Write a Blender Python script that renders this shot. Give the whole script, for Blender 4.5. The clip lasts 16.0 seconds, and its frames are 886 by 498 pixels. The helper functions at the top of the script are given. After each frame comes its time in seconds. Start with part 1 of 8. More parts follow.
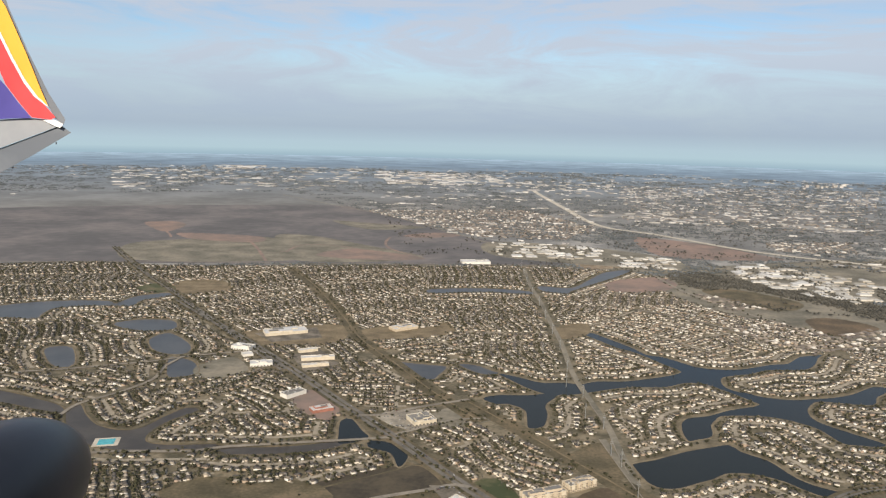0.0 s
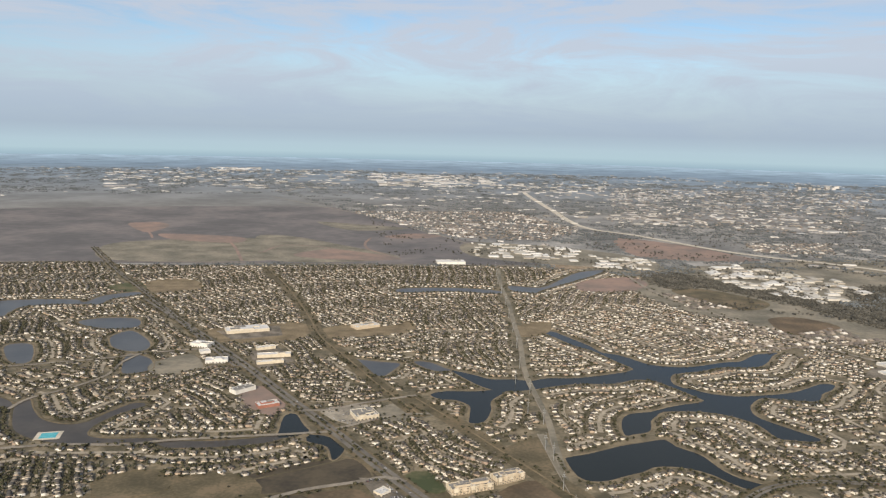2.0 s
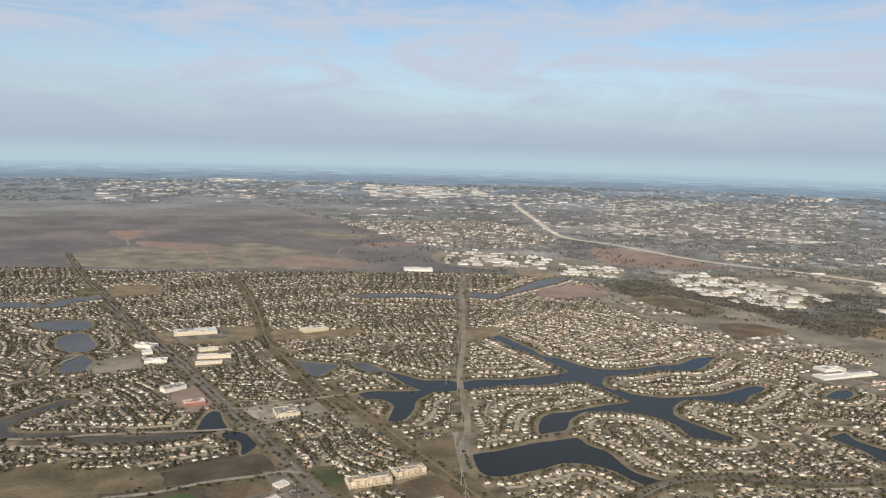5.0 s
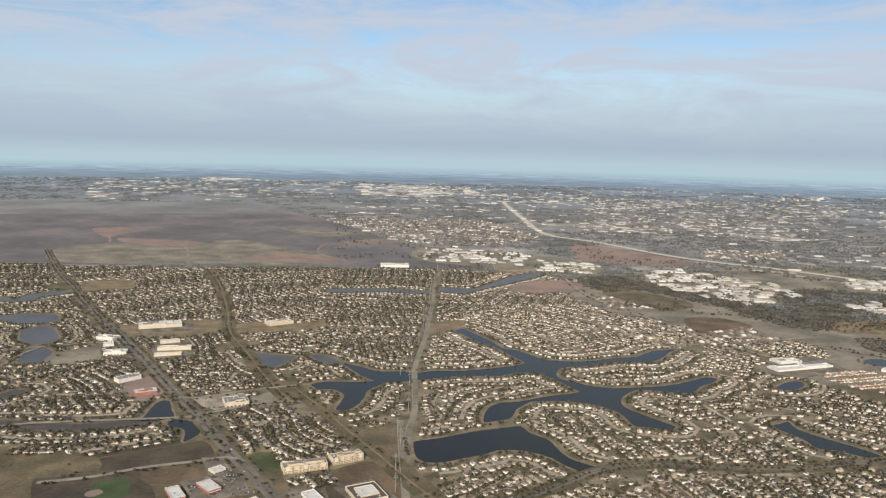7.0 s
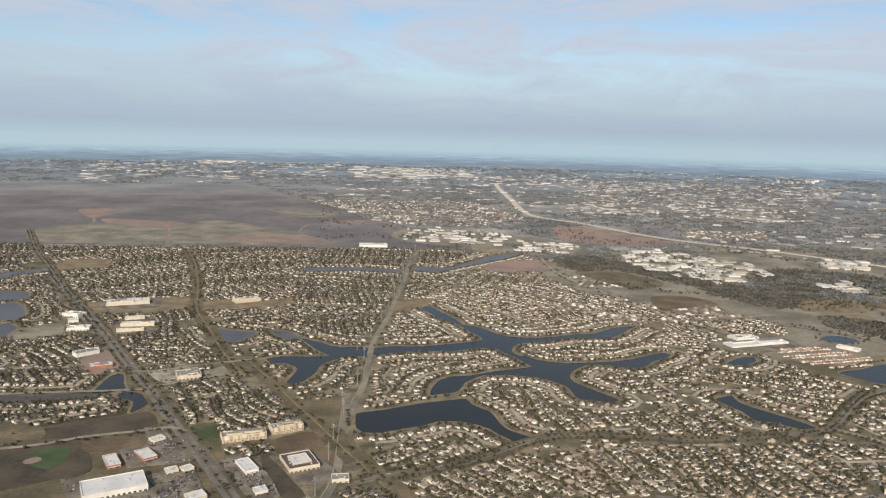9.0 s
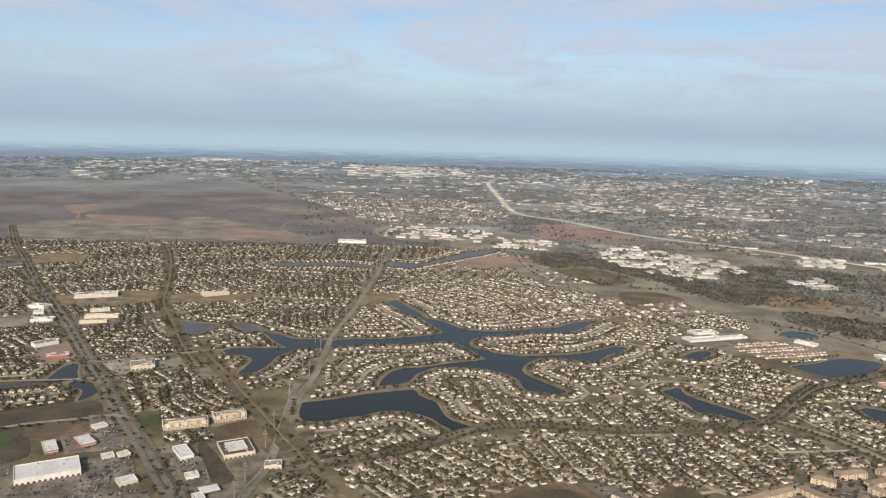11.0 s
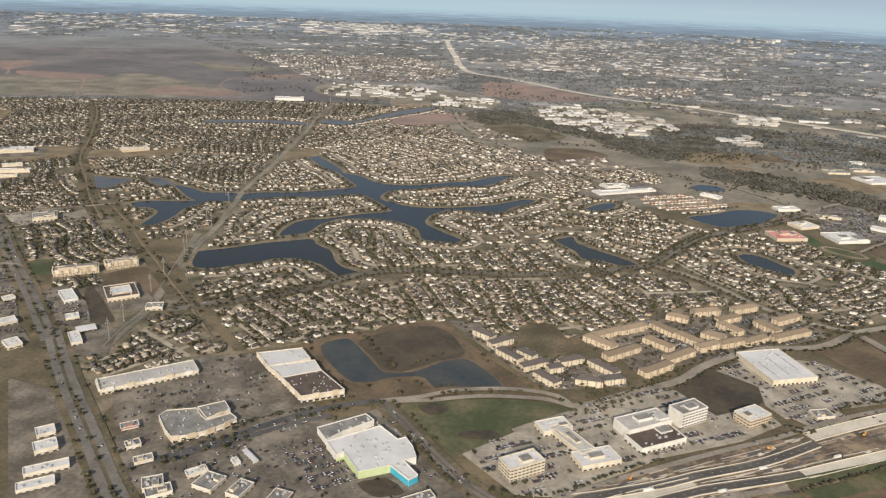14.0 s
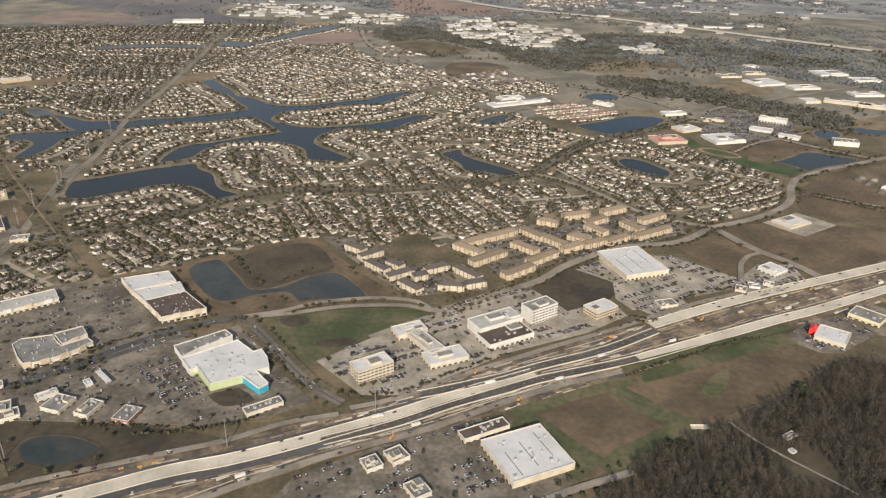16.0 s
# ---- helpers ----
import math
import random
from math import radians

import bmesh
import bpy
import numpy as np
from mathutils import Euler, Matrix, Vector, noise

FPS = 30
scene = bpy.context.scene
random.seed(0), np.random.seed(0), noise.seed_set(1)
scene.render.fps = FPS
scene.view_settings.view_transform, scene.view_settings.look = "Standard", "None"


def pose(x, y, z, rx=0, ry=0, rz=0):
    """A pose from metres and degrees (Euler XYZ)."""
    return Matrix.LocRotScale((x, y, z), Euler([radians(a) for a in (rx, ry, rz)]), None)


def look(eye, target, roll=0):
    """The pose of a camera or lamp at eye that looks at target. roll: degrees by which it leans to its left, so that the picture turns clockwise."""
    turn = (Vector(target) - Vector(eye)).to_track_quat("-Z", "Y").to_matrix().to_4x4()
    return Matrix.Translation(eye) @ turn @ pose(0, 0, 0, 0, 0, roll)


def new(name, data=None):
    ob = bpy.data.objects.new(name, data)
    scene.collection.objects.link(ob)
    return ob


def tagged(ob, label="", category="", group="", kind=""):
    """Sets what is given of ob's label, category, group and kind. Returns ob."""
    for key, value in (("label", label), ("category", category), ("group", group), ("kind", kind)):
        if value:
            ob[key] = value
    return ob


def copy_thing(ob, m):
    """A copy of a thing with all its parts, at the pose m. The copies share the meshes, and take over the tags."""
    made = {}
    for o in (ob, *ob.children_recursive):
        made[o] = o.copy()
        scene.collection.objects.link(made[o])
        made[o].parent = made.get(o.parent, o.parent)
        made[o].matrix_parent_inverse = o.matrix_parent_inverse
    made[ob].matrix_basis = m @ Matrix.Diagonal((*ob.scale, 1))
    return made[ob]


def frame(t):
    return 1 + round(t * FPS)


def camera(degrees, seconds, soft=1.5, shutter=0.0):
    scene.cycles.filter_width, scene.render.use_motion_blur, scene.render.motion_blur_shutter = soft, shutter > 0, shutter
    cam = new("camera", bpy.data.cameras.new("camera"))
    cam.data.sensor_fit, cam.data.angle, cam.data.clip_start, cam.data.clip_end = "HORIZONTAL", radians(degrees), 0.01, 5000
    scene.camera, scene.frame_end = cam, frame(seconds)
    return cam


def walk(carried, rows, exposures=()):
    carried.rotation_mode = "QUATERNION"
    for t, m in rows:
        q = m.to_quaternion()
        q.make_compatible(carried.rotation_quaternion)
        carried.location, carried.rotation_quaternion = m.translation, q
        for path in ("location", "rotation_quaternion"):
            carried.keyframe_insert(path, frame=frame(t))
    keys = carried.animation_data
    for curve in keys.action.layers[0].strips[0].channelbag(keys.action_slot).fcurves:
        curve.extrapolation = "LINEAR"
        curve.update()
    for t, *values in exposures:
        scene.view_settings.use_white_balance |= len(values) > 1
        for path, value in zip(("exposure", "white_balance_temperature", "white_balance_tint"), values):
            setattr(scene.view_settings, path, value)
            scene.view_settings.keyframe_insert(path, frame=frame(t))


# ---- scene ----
cam = camera(60.7, 16.0, soft=1.3)
PATH = [
    (0, (10.273, 1.656, 143.566), (9.975, 3.611, 143.267), 1.4),
    (0.5, (18.316, 1.325, 143.277), (18.022, 3.28, 142.975), 1.5),
    (1, (26.02, 1.136, 142.942), (25.723, 3.091, 142.642), 1.4),
    (1.5, (33.515, 1.132, 142.702), (33.214, 3.087, 142.405), 1.4),
    (2, (40.937, 0.967, 142.271), (40.634, 2.922, 141.979), 1.4),
    (2.5, (48.535, 0.71, 141.595), (48.227, 2.666, 141.31), 1.4),
    (3, (56.316, 0.571, 140.93), (56.004, 2.527, 140.651), 1.4),
    (3.5, (63.897, 0.477, 140.22), (63.581, 2.433, 139.948), 1.5),
    (4, (71.205, 0.489, 139.693), (70.887, 2.446, 139.427), 1.5),
    (6.5, (106.825, 0.887, 135.313), (106.504, 2.844, 135.056), 1.5),
    (7, (113.78, 0.589, 134.434), (113.459, 2.546, 134.176), 1.5),
    (7.5, (120.99, 0.403, 133.72), (120.669, 2.359, 133.454), 1.6),
    (8, (128.478, 0.302, 132.914), (128.155, 2.256, 132.637), 1.6),
    (8.5, (135.738, 0.311, 132.161), (135.412, 2.263, 131.871), 1.5),
    (9, (142.699, 0.421, 131.649), (142.373, 2.371, 131.348), 1.5),
    (11.5, (176.471, 0.664, 128.849), (176.14, 2.613, 128.547), 1.8),
    (12, (183.389, 0.665, 128.436), (183.056, 2.614, 128.136), 1.8),
    (12.5, (190.68, 0.344, 127.606), (190.355, 2.294, 127.305), 1.9),
    (13, (197.64, -0.091, 126.57), (197.32, 1.859, 126.267), 2.0),
    (13.5, (204.069, -0.144, 125.656), (203.768, 1.792, 125.254), 2.5),
    (14, (210.539, 0.522, 124.968), (210.3, 2.4, 124.322), 2.2),
    (14.5, (217.615, 0.463, 124.426), (217.475, 2.288, 123.62), 1.2),
    (15, (225.07, -0.226, 124.004), (225.006, 1.57, 123.125), 1.2),
    (15.5, (232.301, -1.179, 123.668), (232.243, 0.624, 122.805), 1.3),
    (16, (239.36, -1.73, 123.443), (239.283, 0.088, 122.613), 1.0),
]
walk(cam, [(t, look(eye, target, roll)) for t, eye, target, roll in PATH], exposures=((0.0, 0.20), (16.0, 0.20)))

# ---- world, sun, exposure ----
# The place is built at a quarter of its true size, so that ground as far as the
# haze on the horizon lies within the lens's reach; the plan below is in true metres.
S = 0.25

SUN_AZ = radians(268)      # where the sun stands, counted from +x towards +y
SUN_EL = radians(28)
world = bpy.data.worlds.new("sky")
scene.world = world
world.use_nodes = True
wn, wl = world.node_tree.nodes, world.node_tree.links
wn.clear()
w_out = wn.new("ShaderNodeOutputWorld")
w_bg = wn.new("ShaderNodeBackground")
w_sky = wn.new("ShaderNodeTexSky")
w_sky.sky_type = "NISHITA"
w_sky.sun_disc = False
w_sky.sun_elevation = SUN_EL
w_sky.sun_rotation = radians(90) - SUN_AZ
w_sky.altitude = 500
w_sky.air_density, w_sky.dust_density, w_sky.ozone_density = 1.0, 0.35, 3.0
w_co = wn.new("ShaderNodeTexCoord")
w_map = wn.new("ShaderNodeMapping")
w_map.inputs["Scale"].default_value = (1.0, 1.0, 5.0)
w_map.inputs["Rotation"].default_value = (0.0, radians(4), radians(20))
w_noise = wn.new("ShaderNodeTexNoise")
w_noise.inputs["Scale"].default_value = 3.4
w_noise.inputs["Detail"].default_value = 7
w_noise.inputs["Roughness"].default_value = 0.66
w_noise.inputs["Distortion"].default_value = 1.1
w_ramp = wn.new("ShaderNodeValToRGB")
w_ramp.color_ramp.elements[0].position = 0.36
w_ramp.color_ramp.elements[1].position = 0.57
w_mix = wn.new("ShaderNodeMix")
w_mix.data_type = "RGBA"
w_mix.inputs["B"].default_value = (5.2, 5.7, 6.6, 1)     # thin high cloud
w_fac = wn.new("ShaderNodeMath")
w_fac.operation = "MULTIPLY"
w_fac.inputs[1].default_value = 0.9
wl.new(w_co.outputs["Generated"], w_map.inputs["Vector"])
wl.new(w_map.outputs["Vector"], w_noise.inputs["Vector"])
wl.new(w_noise.outputs["Fac"], w_ramp.inputs["Fac"])
wl.new(w_ramp.outputs["Color"], w_fac.inputs[0])
wl.new(w_fac.outputs["Value"], w_mix.inputs["Factor"])
w_sep = wn.new("ShaderNodeSeparateXYZ")
w_max = wn.new("ShaderNodeMath")
w_max.operation = "MAXIMUM"
w_max.inputs[1].default_value = 0.012       # the horizon's colour goes on below it
w_com = wn.new("ShaderNodeCombineXYZ")
wl.new(w_co.outputs["Generated"], w_sep.inputs["Vector"])
wl.new(w_sep.outputs["Z"], w_max.inputs[0])
wl.new(w_sep.outputs["X"], w_com.inputs["X"])
wl.new(w_sep.outputs["Y"], w_com.inputs["Y"])
wl.new(w_max.outputs["Value"], w_com.inputs["Z"])
wl.new(w_com.outputs["Vector"], w_sky.inputs["Vector"])
wl.new(w_sky.outputs["Color"], w_mix.inputs["A"])
w_hr = wn.new("ShaderNodeMapRange")          # haze thickens towards the horizon, all round
w_hr.interpolation_type = "SMOOTHERSTEP"
w_hr.inputs["From Min"].default_value, w_hr.inputs["From Max"].default_value = 0.16, -0.03
w_hr.inputs["To Min"].default_value, w_hr.inputs["To Max"].default_value = 0.0, 0.9
w_haze = wn.new("ShaderNodeMix")
w_haze.data_type = "RGBA"
w_haze.inputs["B"].default_value = (4.7, 5.6, 6.6, 1)
wl.new(w_sep.outputs["Z"], w_hr.inputs["Value"])
wl.new(w_hr.outputs["Result"], w_haze.inputs["Factor"])
wl.new(w_mix.outputs["Result"], w_haze.inputs["A"])
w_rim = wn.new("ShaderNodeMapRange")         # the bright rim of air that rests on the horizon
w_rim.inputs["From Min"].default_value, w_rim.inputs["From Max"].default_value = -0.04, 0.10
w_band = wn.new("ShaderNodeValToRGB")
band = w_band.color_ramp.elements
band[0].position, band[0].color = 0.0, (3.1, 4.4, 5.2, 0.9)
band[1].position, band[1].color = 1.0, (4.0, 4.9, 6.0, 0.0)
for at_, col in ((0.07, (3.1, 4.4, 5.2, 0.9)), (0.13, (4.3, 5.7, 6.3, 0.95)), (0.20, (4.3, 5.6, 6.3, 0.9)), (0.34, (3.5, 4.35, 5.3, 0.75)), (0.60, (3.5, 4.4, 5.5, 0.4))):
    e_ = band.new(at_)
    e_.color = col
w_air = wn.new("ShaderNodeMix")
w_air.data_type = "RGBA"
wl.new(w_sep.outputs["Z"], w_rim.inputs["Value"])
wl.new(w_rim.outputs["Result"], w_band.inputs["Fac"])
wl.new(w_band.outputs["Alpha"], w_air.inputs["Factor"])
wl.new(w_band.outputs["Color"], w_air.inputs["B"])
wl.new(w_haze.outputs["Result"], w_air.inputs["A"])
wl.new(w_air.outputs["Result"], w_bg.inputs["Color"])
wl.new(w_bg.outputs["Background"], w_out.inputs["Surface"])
w_bg.inputs["Strength"].default_value = 0.093

sun = new("sun", bpy.data.lights.new("sun", "SUN"))
sun.data.energy = 5.0
sun.data.angle = radians(0.6)
sun.data.color = (1.0, 0.87, 0.70)
sun_way = Vector((math.cos(SUN_EL) * math.cos(SUN_AZ), math.cos(SUN_EL) * math.sin(SUN_AZ), math.sin(SUN_EL)))
sun.matrix_world = look(sun_way * 400, (0, 0, 0))


# ---- materials ----
def material(name, low, high, size=10.0, rough=0.9, fine=1.5, metal=0.0, bump=0.0, spread=0.0, island=False, third=None, spec=0.3):
    """Two tones mixed by noise at two scales (size and fine, in true metres), varied from piece to piece by spread."""
    m = bpy.data.materials.new(name)
    m.use_nodes = True
    n, l = m.node_tree.nodes, m.node_tree.links
    b = n["Principled BSDF"]
    b.inputs["Roughness"].default_value = rough
    b.inputs["Metallic"].default_value = metal
    b.inputs["Specular IOR Level"].default_value = spec
    co = n.new("ShaderNodeTexCoord")
    geo = n.new("ShaderNodeNewGeometry")
    big = n.new("ShaderNodeTexNoise")
    big.inputs["Scale"].default_value = 1 / (size * S)
    big.inputs["Detail"].default_value = 5
    small = n.new("ShaderNodeTexNoise")
    small.inputs["Scale"].default_value = 1 / (fine * S)
    small.inputs["Detail"].default_value = 3
    for t in (big, small):
        l.new(geo.outputs["Position"], t.inputs["Vector"])
    add = n.new("ShaderNodeMath")
    add.operation = "MULTIPLY_ADD"
    l.new(small.outputs["Fac"], add.inputs[0])
    add.inputs[1].default_value = 0.45
    l.new(big.outputs["Fac"], add.inputs[2])
    ramp = n.new("ShaderNodeValToRGB")
    e = ramp.color_ramp.elements
    e[0].position, e[0].color = 0.56, (*low, 1)
    e[1].position, e[1].color = 0.90, (*high, 1)
    if third:
        x = e.new(0.72)
        x.color = (*third, 1)
    l.new(add.outputs["Value"], ramp.inputs["Fac"])
    last = ramp.outputs["Color"]
    if spread:
        if island:
            rnd = geo.outputs["Random Per Island"]
        else:
            rnd = n.new("ShaderNodeObjectInfo").outputs["Random"]
        mr = n.new("ShaderNodeMapRange")
        mr.inputs["To Min"].default_value = 1 - spread
        mr.inputs["To Max"].default_value = 1 + spread
        l.new(rnd, mr.inputs["Value"])
        hsv = n.new("ShaderNodeHueSaturation")
        l.new(mr.outputs["Result"], hsv.inputs["Value"])
        l.new(last, hsv.inputs["Color"])
        last = hsv.outputs["Color"]
    l.new(last, b.inputs["Base Color"])
    if bump:
        bp = n.new("ShaderNodeBump")
        bp.inputs["Strength"].default_value = 0.6
        bp.inputs["Distance"].default_value = bump * S
        l.new(small.outputs["Fac"], bp.inputs["Height"])
        l.new(bp.outputs["Normal"], b.inputs["Normal"])
    return m


def banded(name, colors, rough=0.8, size=3.0):
    """One of several tones for each piece, with fine grain."""
    m = material(name, (0.8, 0.8, 0.8), (1.0, 1.0, 1.0), size=size, rough=rough, fine=0.7)
    n, l = m.node_tree.nodes, m.node_tree.links
    b = n["Principled BSDF"]
    old = b.inputs["Base Color"].links[0].from_socket
    geo = n.new("ShaderNodeNewGeometry")
    oi = n.new("ShaderNodeObjectInfo")
    ad = n.new("ShaderNodeMath")
    ad.operation = "ADD"
    l.new(geo.outputs["Random Per Island"], ad.inputs[0])
    l.new(oi.outputs["Random"], ad.inputs[1])
    fr = n.new("ShaderNodeMath")
    fr.operation = "FRACT"
    l.new(ad.outputs["Value"], fr.inputs[0])
    ramp = n.new("ShaderNodeValToRGB")
    ramp.color_ramp.interpolation = "CONSTANT"
    e = ramp.color_ramp.elements
    while len(e) < len(colors):
        e.new(0.5)
    for i, c in enumerate(colors):
        e[i].position = i / len(colors)
        e[i].color = (*c, 1)
    l.new(fr.outputs["Value"], ramp.inputs["Fac"])
    mx = n.new("ShaderNodeMix")
    mx.data_type, mx.blend_type = "RGBA", "MULTIPLY"
    mx.inputs["Factor"].default_value = 1.0
    l.new(ramp.outputs["Color"], mx.inputs["A"])
    l.new(old, mx.inputs["B"])
    l.new(mx.outputs["Result"], b.inputs["Base Color"])
    return m


M = {}
M["ground"] = material("winter_land", (0.135, 0.134, 0.128), (0.33, 0.315, 0.288), size=300, fine=45, third=(0.210, 0.206, 0.194))
M["yard"] = material("suburb_lawn", (0.075, 0.067, 0.043), (0.225, 0.187, 0.126), size=45, fine=7, third=(0.135, 0.116, 0.078))
M["grass"] = material("dormant_grass", (0.070, 0.060, 0.036), (0.17, 0.132, 0.082), size=70, fine=6, third=(0.105, 0.088, 0.053))
M["green"] = material("green_grass", (0.050, 0.062, 0.028), (0.142, 0.118, 0.068), size=60, fine=8, third=(0.080, 0.084, 0.042))
M["turf"] = material("watered_turf", (0.036, 0.060, 0.024), (0.070, 0.092, 0.042), size=40, fine=5)
M["brown"] = material("brown_field", (0.075, 0.058, 0.038), (0.16, 0.115, 0.072), size=80, fine=8, third=(0.11, 0.083, 0.053))
M["hay"] = material("pale_winter_pasture", (0.120, 0.111, 0.085), (0.255, 0.224, 0.170), size=130, fine=14, third=(0.178, 0.162, 0.124))
M["dark_field"] = material("wet_dark_field", (0.042, 0.036, 0.027), (0.088, 0.072, 0.048), size=60, fine=9)
M["tan"] = material("tan_grass", (0.125, 0.098, 0.06), (0.235, 0.185, 0.115), size=40, fine=5)
M["red"] = material("red_clay", (0.17, 0.138, 0.118), (0.28, 0.195, 0.155), size=160, fine=30)
M["plain"] = material("far_plain_soil", (0.100, 0.095, 0.094), (0.185, 0.165, 0.155), size=420, fine=60, third=(0.130, 0.121, 0.118))
M["dirt"] = material("bare_dirt", (0.16, 0.125, 0.085), (0.33, 0.26, 0.18), size=30, fine=4, third=(0.23, 0.175, 0.115))
M["roadbed"] = material("graded_roadbed", (0.085, 0.068, 0.05), (0.27, 0.205, 0.135), size=26, fine=5, third=(0.145, 0.113, 0.08))
M["bank"] = material("lake_bank", (0.12, 0.097, 0.062), (0.23, 0.185, 0.12), size=20, fine=3)
M["lot"] = material("worn_parking_asphalt", (0.088, 0.077, 0.060), (0.225, 0.196, 0.155), size=38, fine=5, third=(0.140, 0.122, 0.097))
M["pale_lot"] = material("pale_concrete_lot", (0.20, 0.18, 0.145), (0.38, 0.34, 0.275), size=34, fine=5, third=(0.28, 0.25, 0.20))
M["asphalt"] = material("asphalt", (0.06, 0.06, 0.062), (0.11, 0.105, 0.10), size=40, fine=3)
M["new_asphalt"] = material("new_asphalt", (0.070, 0.064, 0.058), (0.115, 0.105, 0.094), size=40, fine=3, spec=0.15)
M["concrete"] = material("road_concrete", (0.40, 0.36, 0.29), (0.56, 0.51, 0.42), size=35, fine=3)
M["street"] = material("street_concrete", (0.17, 0.15, 0.12), (0.29, 0.255, 0.205), size=40, fine=4)
M["lane"] = material("lane_concrete", (0.24, 0.208, 0.158), (0.37, 0.322, 0.248), size=40, fine=4)
M["paint"] = material("road_paint", (0.5, 0.48, 0.44), (0.62, 0.60, 0.55), size=8, rough=0.7)
M["white_roof"] = material("white_membrane_roof", (0.47, 0.465, 0.45), (0.57, 0.56, 0.545), size=30, fine=6, rough=0.6)
M["grey_roof"] = material("grey_gravel_roof", (0.135, 0.130, 0.120), (0.245, 0.235, 0.215), size=14, fine=3)
M["pale_roof"] = material("weathered_pale_roof", (0.32, 0.31, 0.285), (0.43, 0.415, 0.385), size=18, fine=4)
M["old_asphalt"] = material("worn_road_asphalt", (0.105, 0.097, 0.084), (0.185, 0.170, 0.146), size=40, fine=4)
M["dark_roof"] = material("dark_brown_roof", (0.070, 0.052, 0.044), (0.115, 0.090, 0.076), size=16, fine=2)
M["cream"] = material("cream_stucco", (0.47, 0.41, 0.31), (0.60, 0.535, 0.42), size=9, fine=0.8, spread=0.06)
M["white_wall"] = material("white_painted_wall", (0.54, 0.52, 0.47), (0.66, 0.64, 0.59), size=9, fine=0.8)
M["tan_wall"] = material("tan_brick_wall", (0.45, 0.37, 0.265), (0.56, 0.475, 0.36), size=8, fine=0.7, spread=0.1)
M["red_wall"] = material("red_brick_wall", (0.24, 0.105, 0.075), (0.34, 0.155, 0.115), size=6, fine=0.6)
M["red_metal"] = material("red_metal_roof", (0.46, 0.16, 0.13), (0.58, 0.26, 0.22), size=12, fine=1.5, rough=0.5)
M["bright_red"] = material("bright_red_panel", (0.60, 0.035, 0.03), (0.72, 0.06, 0.05), size=8, rough=0.5)
M["lime"] = material("lime_green_wall", (0.40, 0.47, 0.25), (0.48, 0.54, 0.33), size=8)
M["cyan"] = material("turquoise_wall", (0.04, 0.30, 0.42), (0.07, 0.37, 0.50), size=8)
M["yellow"] = material("yellow_wall", (0.60, 0.50, 0.28), (0.72, 0.62, 0.38), size=8)
M["window"] = material("dark_window_glass", (0.045, 0.047, 0.05), (0.085, 0.085, 0.085), size=5, rough=0.12, spec=0.6)
M["unit"] = material("roof_unit_metal", (0.40, 0.40, 0.39), (0.58, 0.58, 0.56), size=3, rough=0.5, metal=0.3)
M["pole"] = material("galvanised_steel", (0.38, 0.38, 0.37), (0.50, 0.50, 0.48), size=4, rough=0.5, metal=0.6)
M["bark"] = material("bark", (0.06, 0.048, 0.038), (0.12, 0.10, 0.08), size=2, fine=0.4)
M["oak"] = material("evergreen_leaves", (0.030, 0.032, 0.019), (0.080, 0.075, 0.046), size=5, fine=1.2, spread=0.45, island=True, spec=0.1)
M["pine"] = material("dark_evergreen_leaves", (0.022, 0.027, 0.017), (0.055, 0.058, 0.036), size=5, fine=1.2, spread=0.4, island=True, spec=0.1)
M["bare"] = material("bare_twigs", (0.10, 0.087, 0.071), (0.22, 0.192, 0.153), size=6, fine=1.0, spread=0.4, island=True, spec=0.1)
M["wood_twig"] = material("woodland_twigs", (0.040, 0.036, 0.031), (0.100, 0.089, 0.074), size=22, fine=1.5, spread=0.45, island=True, spec=0.1)
M["pool"] = material("pool_water", (0.05, 0.30, 0.34), (0.09, 0.42, 0.46), size=6, rough=0.15)
M["basin"] = material("basin_water", (0.028, 0.036, 0.036), (0.062, 0.060, 0.050), size=45, fine=9, rough=0.3, spec=0.22)
M["mud"] = material("muddy_water", (0.050, 0.043, 0.035), (0.078, 0.067, 0.053), size=60, fine=12, rough=0.36, spec=0.15)
M["slate"] = material("wind_ruffled_water", (0.050, 0.052, 0.052), (0.078, 0.078, 0.075), size=90, fine=14, rough=0.34, spec=0.2)
M["house_wall"] = banded("house_walls", [(0.66, 0.62, 0.535), (0.43, 0.34, 0.255), (0.72, 0.69, 0.625), (0.56, 0.49, 0.395), (0.68, 0.64, 0.565), (0.38, 0.295, 0.23), (0.78, 0.76, 0.72), (0.62, 0.575, 0.50)])
M["house_roof"] = banded("house_shingles", [(0.110, 0.098, 0.085), (0.070, 0.065, 0.060), (0.165, 0.143, 0.115), (0.092, 0.083, 0.074), (0.215, 0.187, 0.150), (0.076, 0.070, 0.064), (0.31, 0.275, 0.226), (0.130, 0.114, 0.096)], rough=0.75)
M["tan_shingle"] = banded("tan_shingles", [(0.235, 0.182, 0.125), (0.27, 0.21, 0.148), (0.205, 0.16, 0.112)])
M["dark_shingle"] = banded("dark_shingles", [(0.095, 0.085, 0.08), (0.11, 0.095, 0.085)])
M["far_home"] = banded("far_home_roofs", [(0.20, 0.17, 0.145), (0.15, 0.13, 0.115), (0.30, 0.26, 0.215), (0.62, 0.58, 0.52), (0.13, 0.115, 0.105), (0.24, 0.205, 0.17)], rough=0.8, size=20)
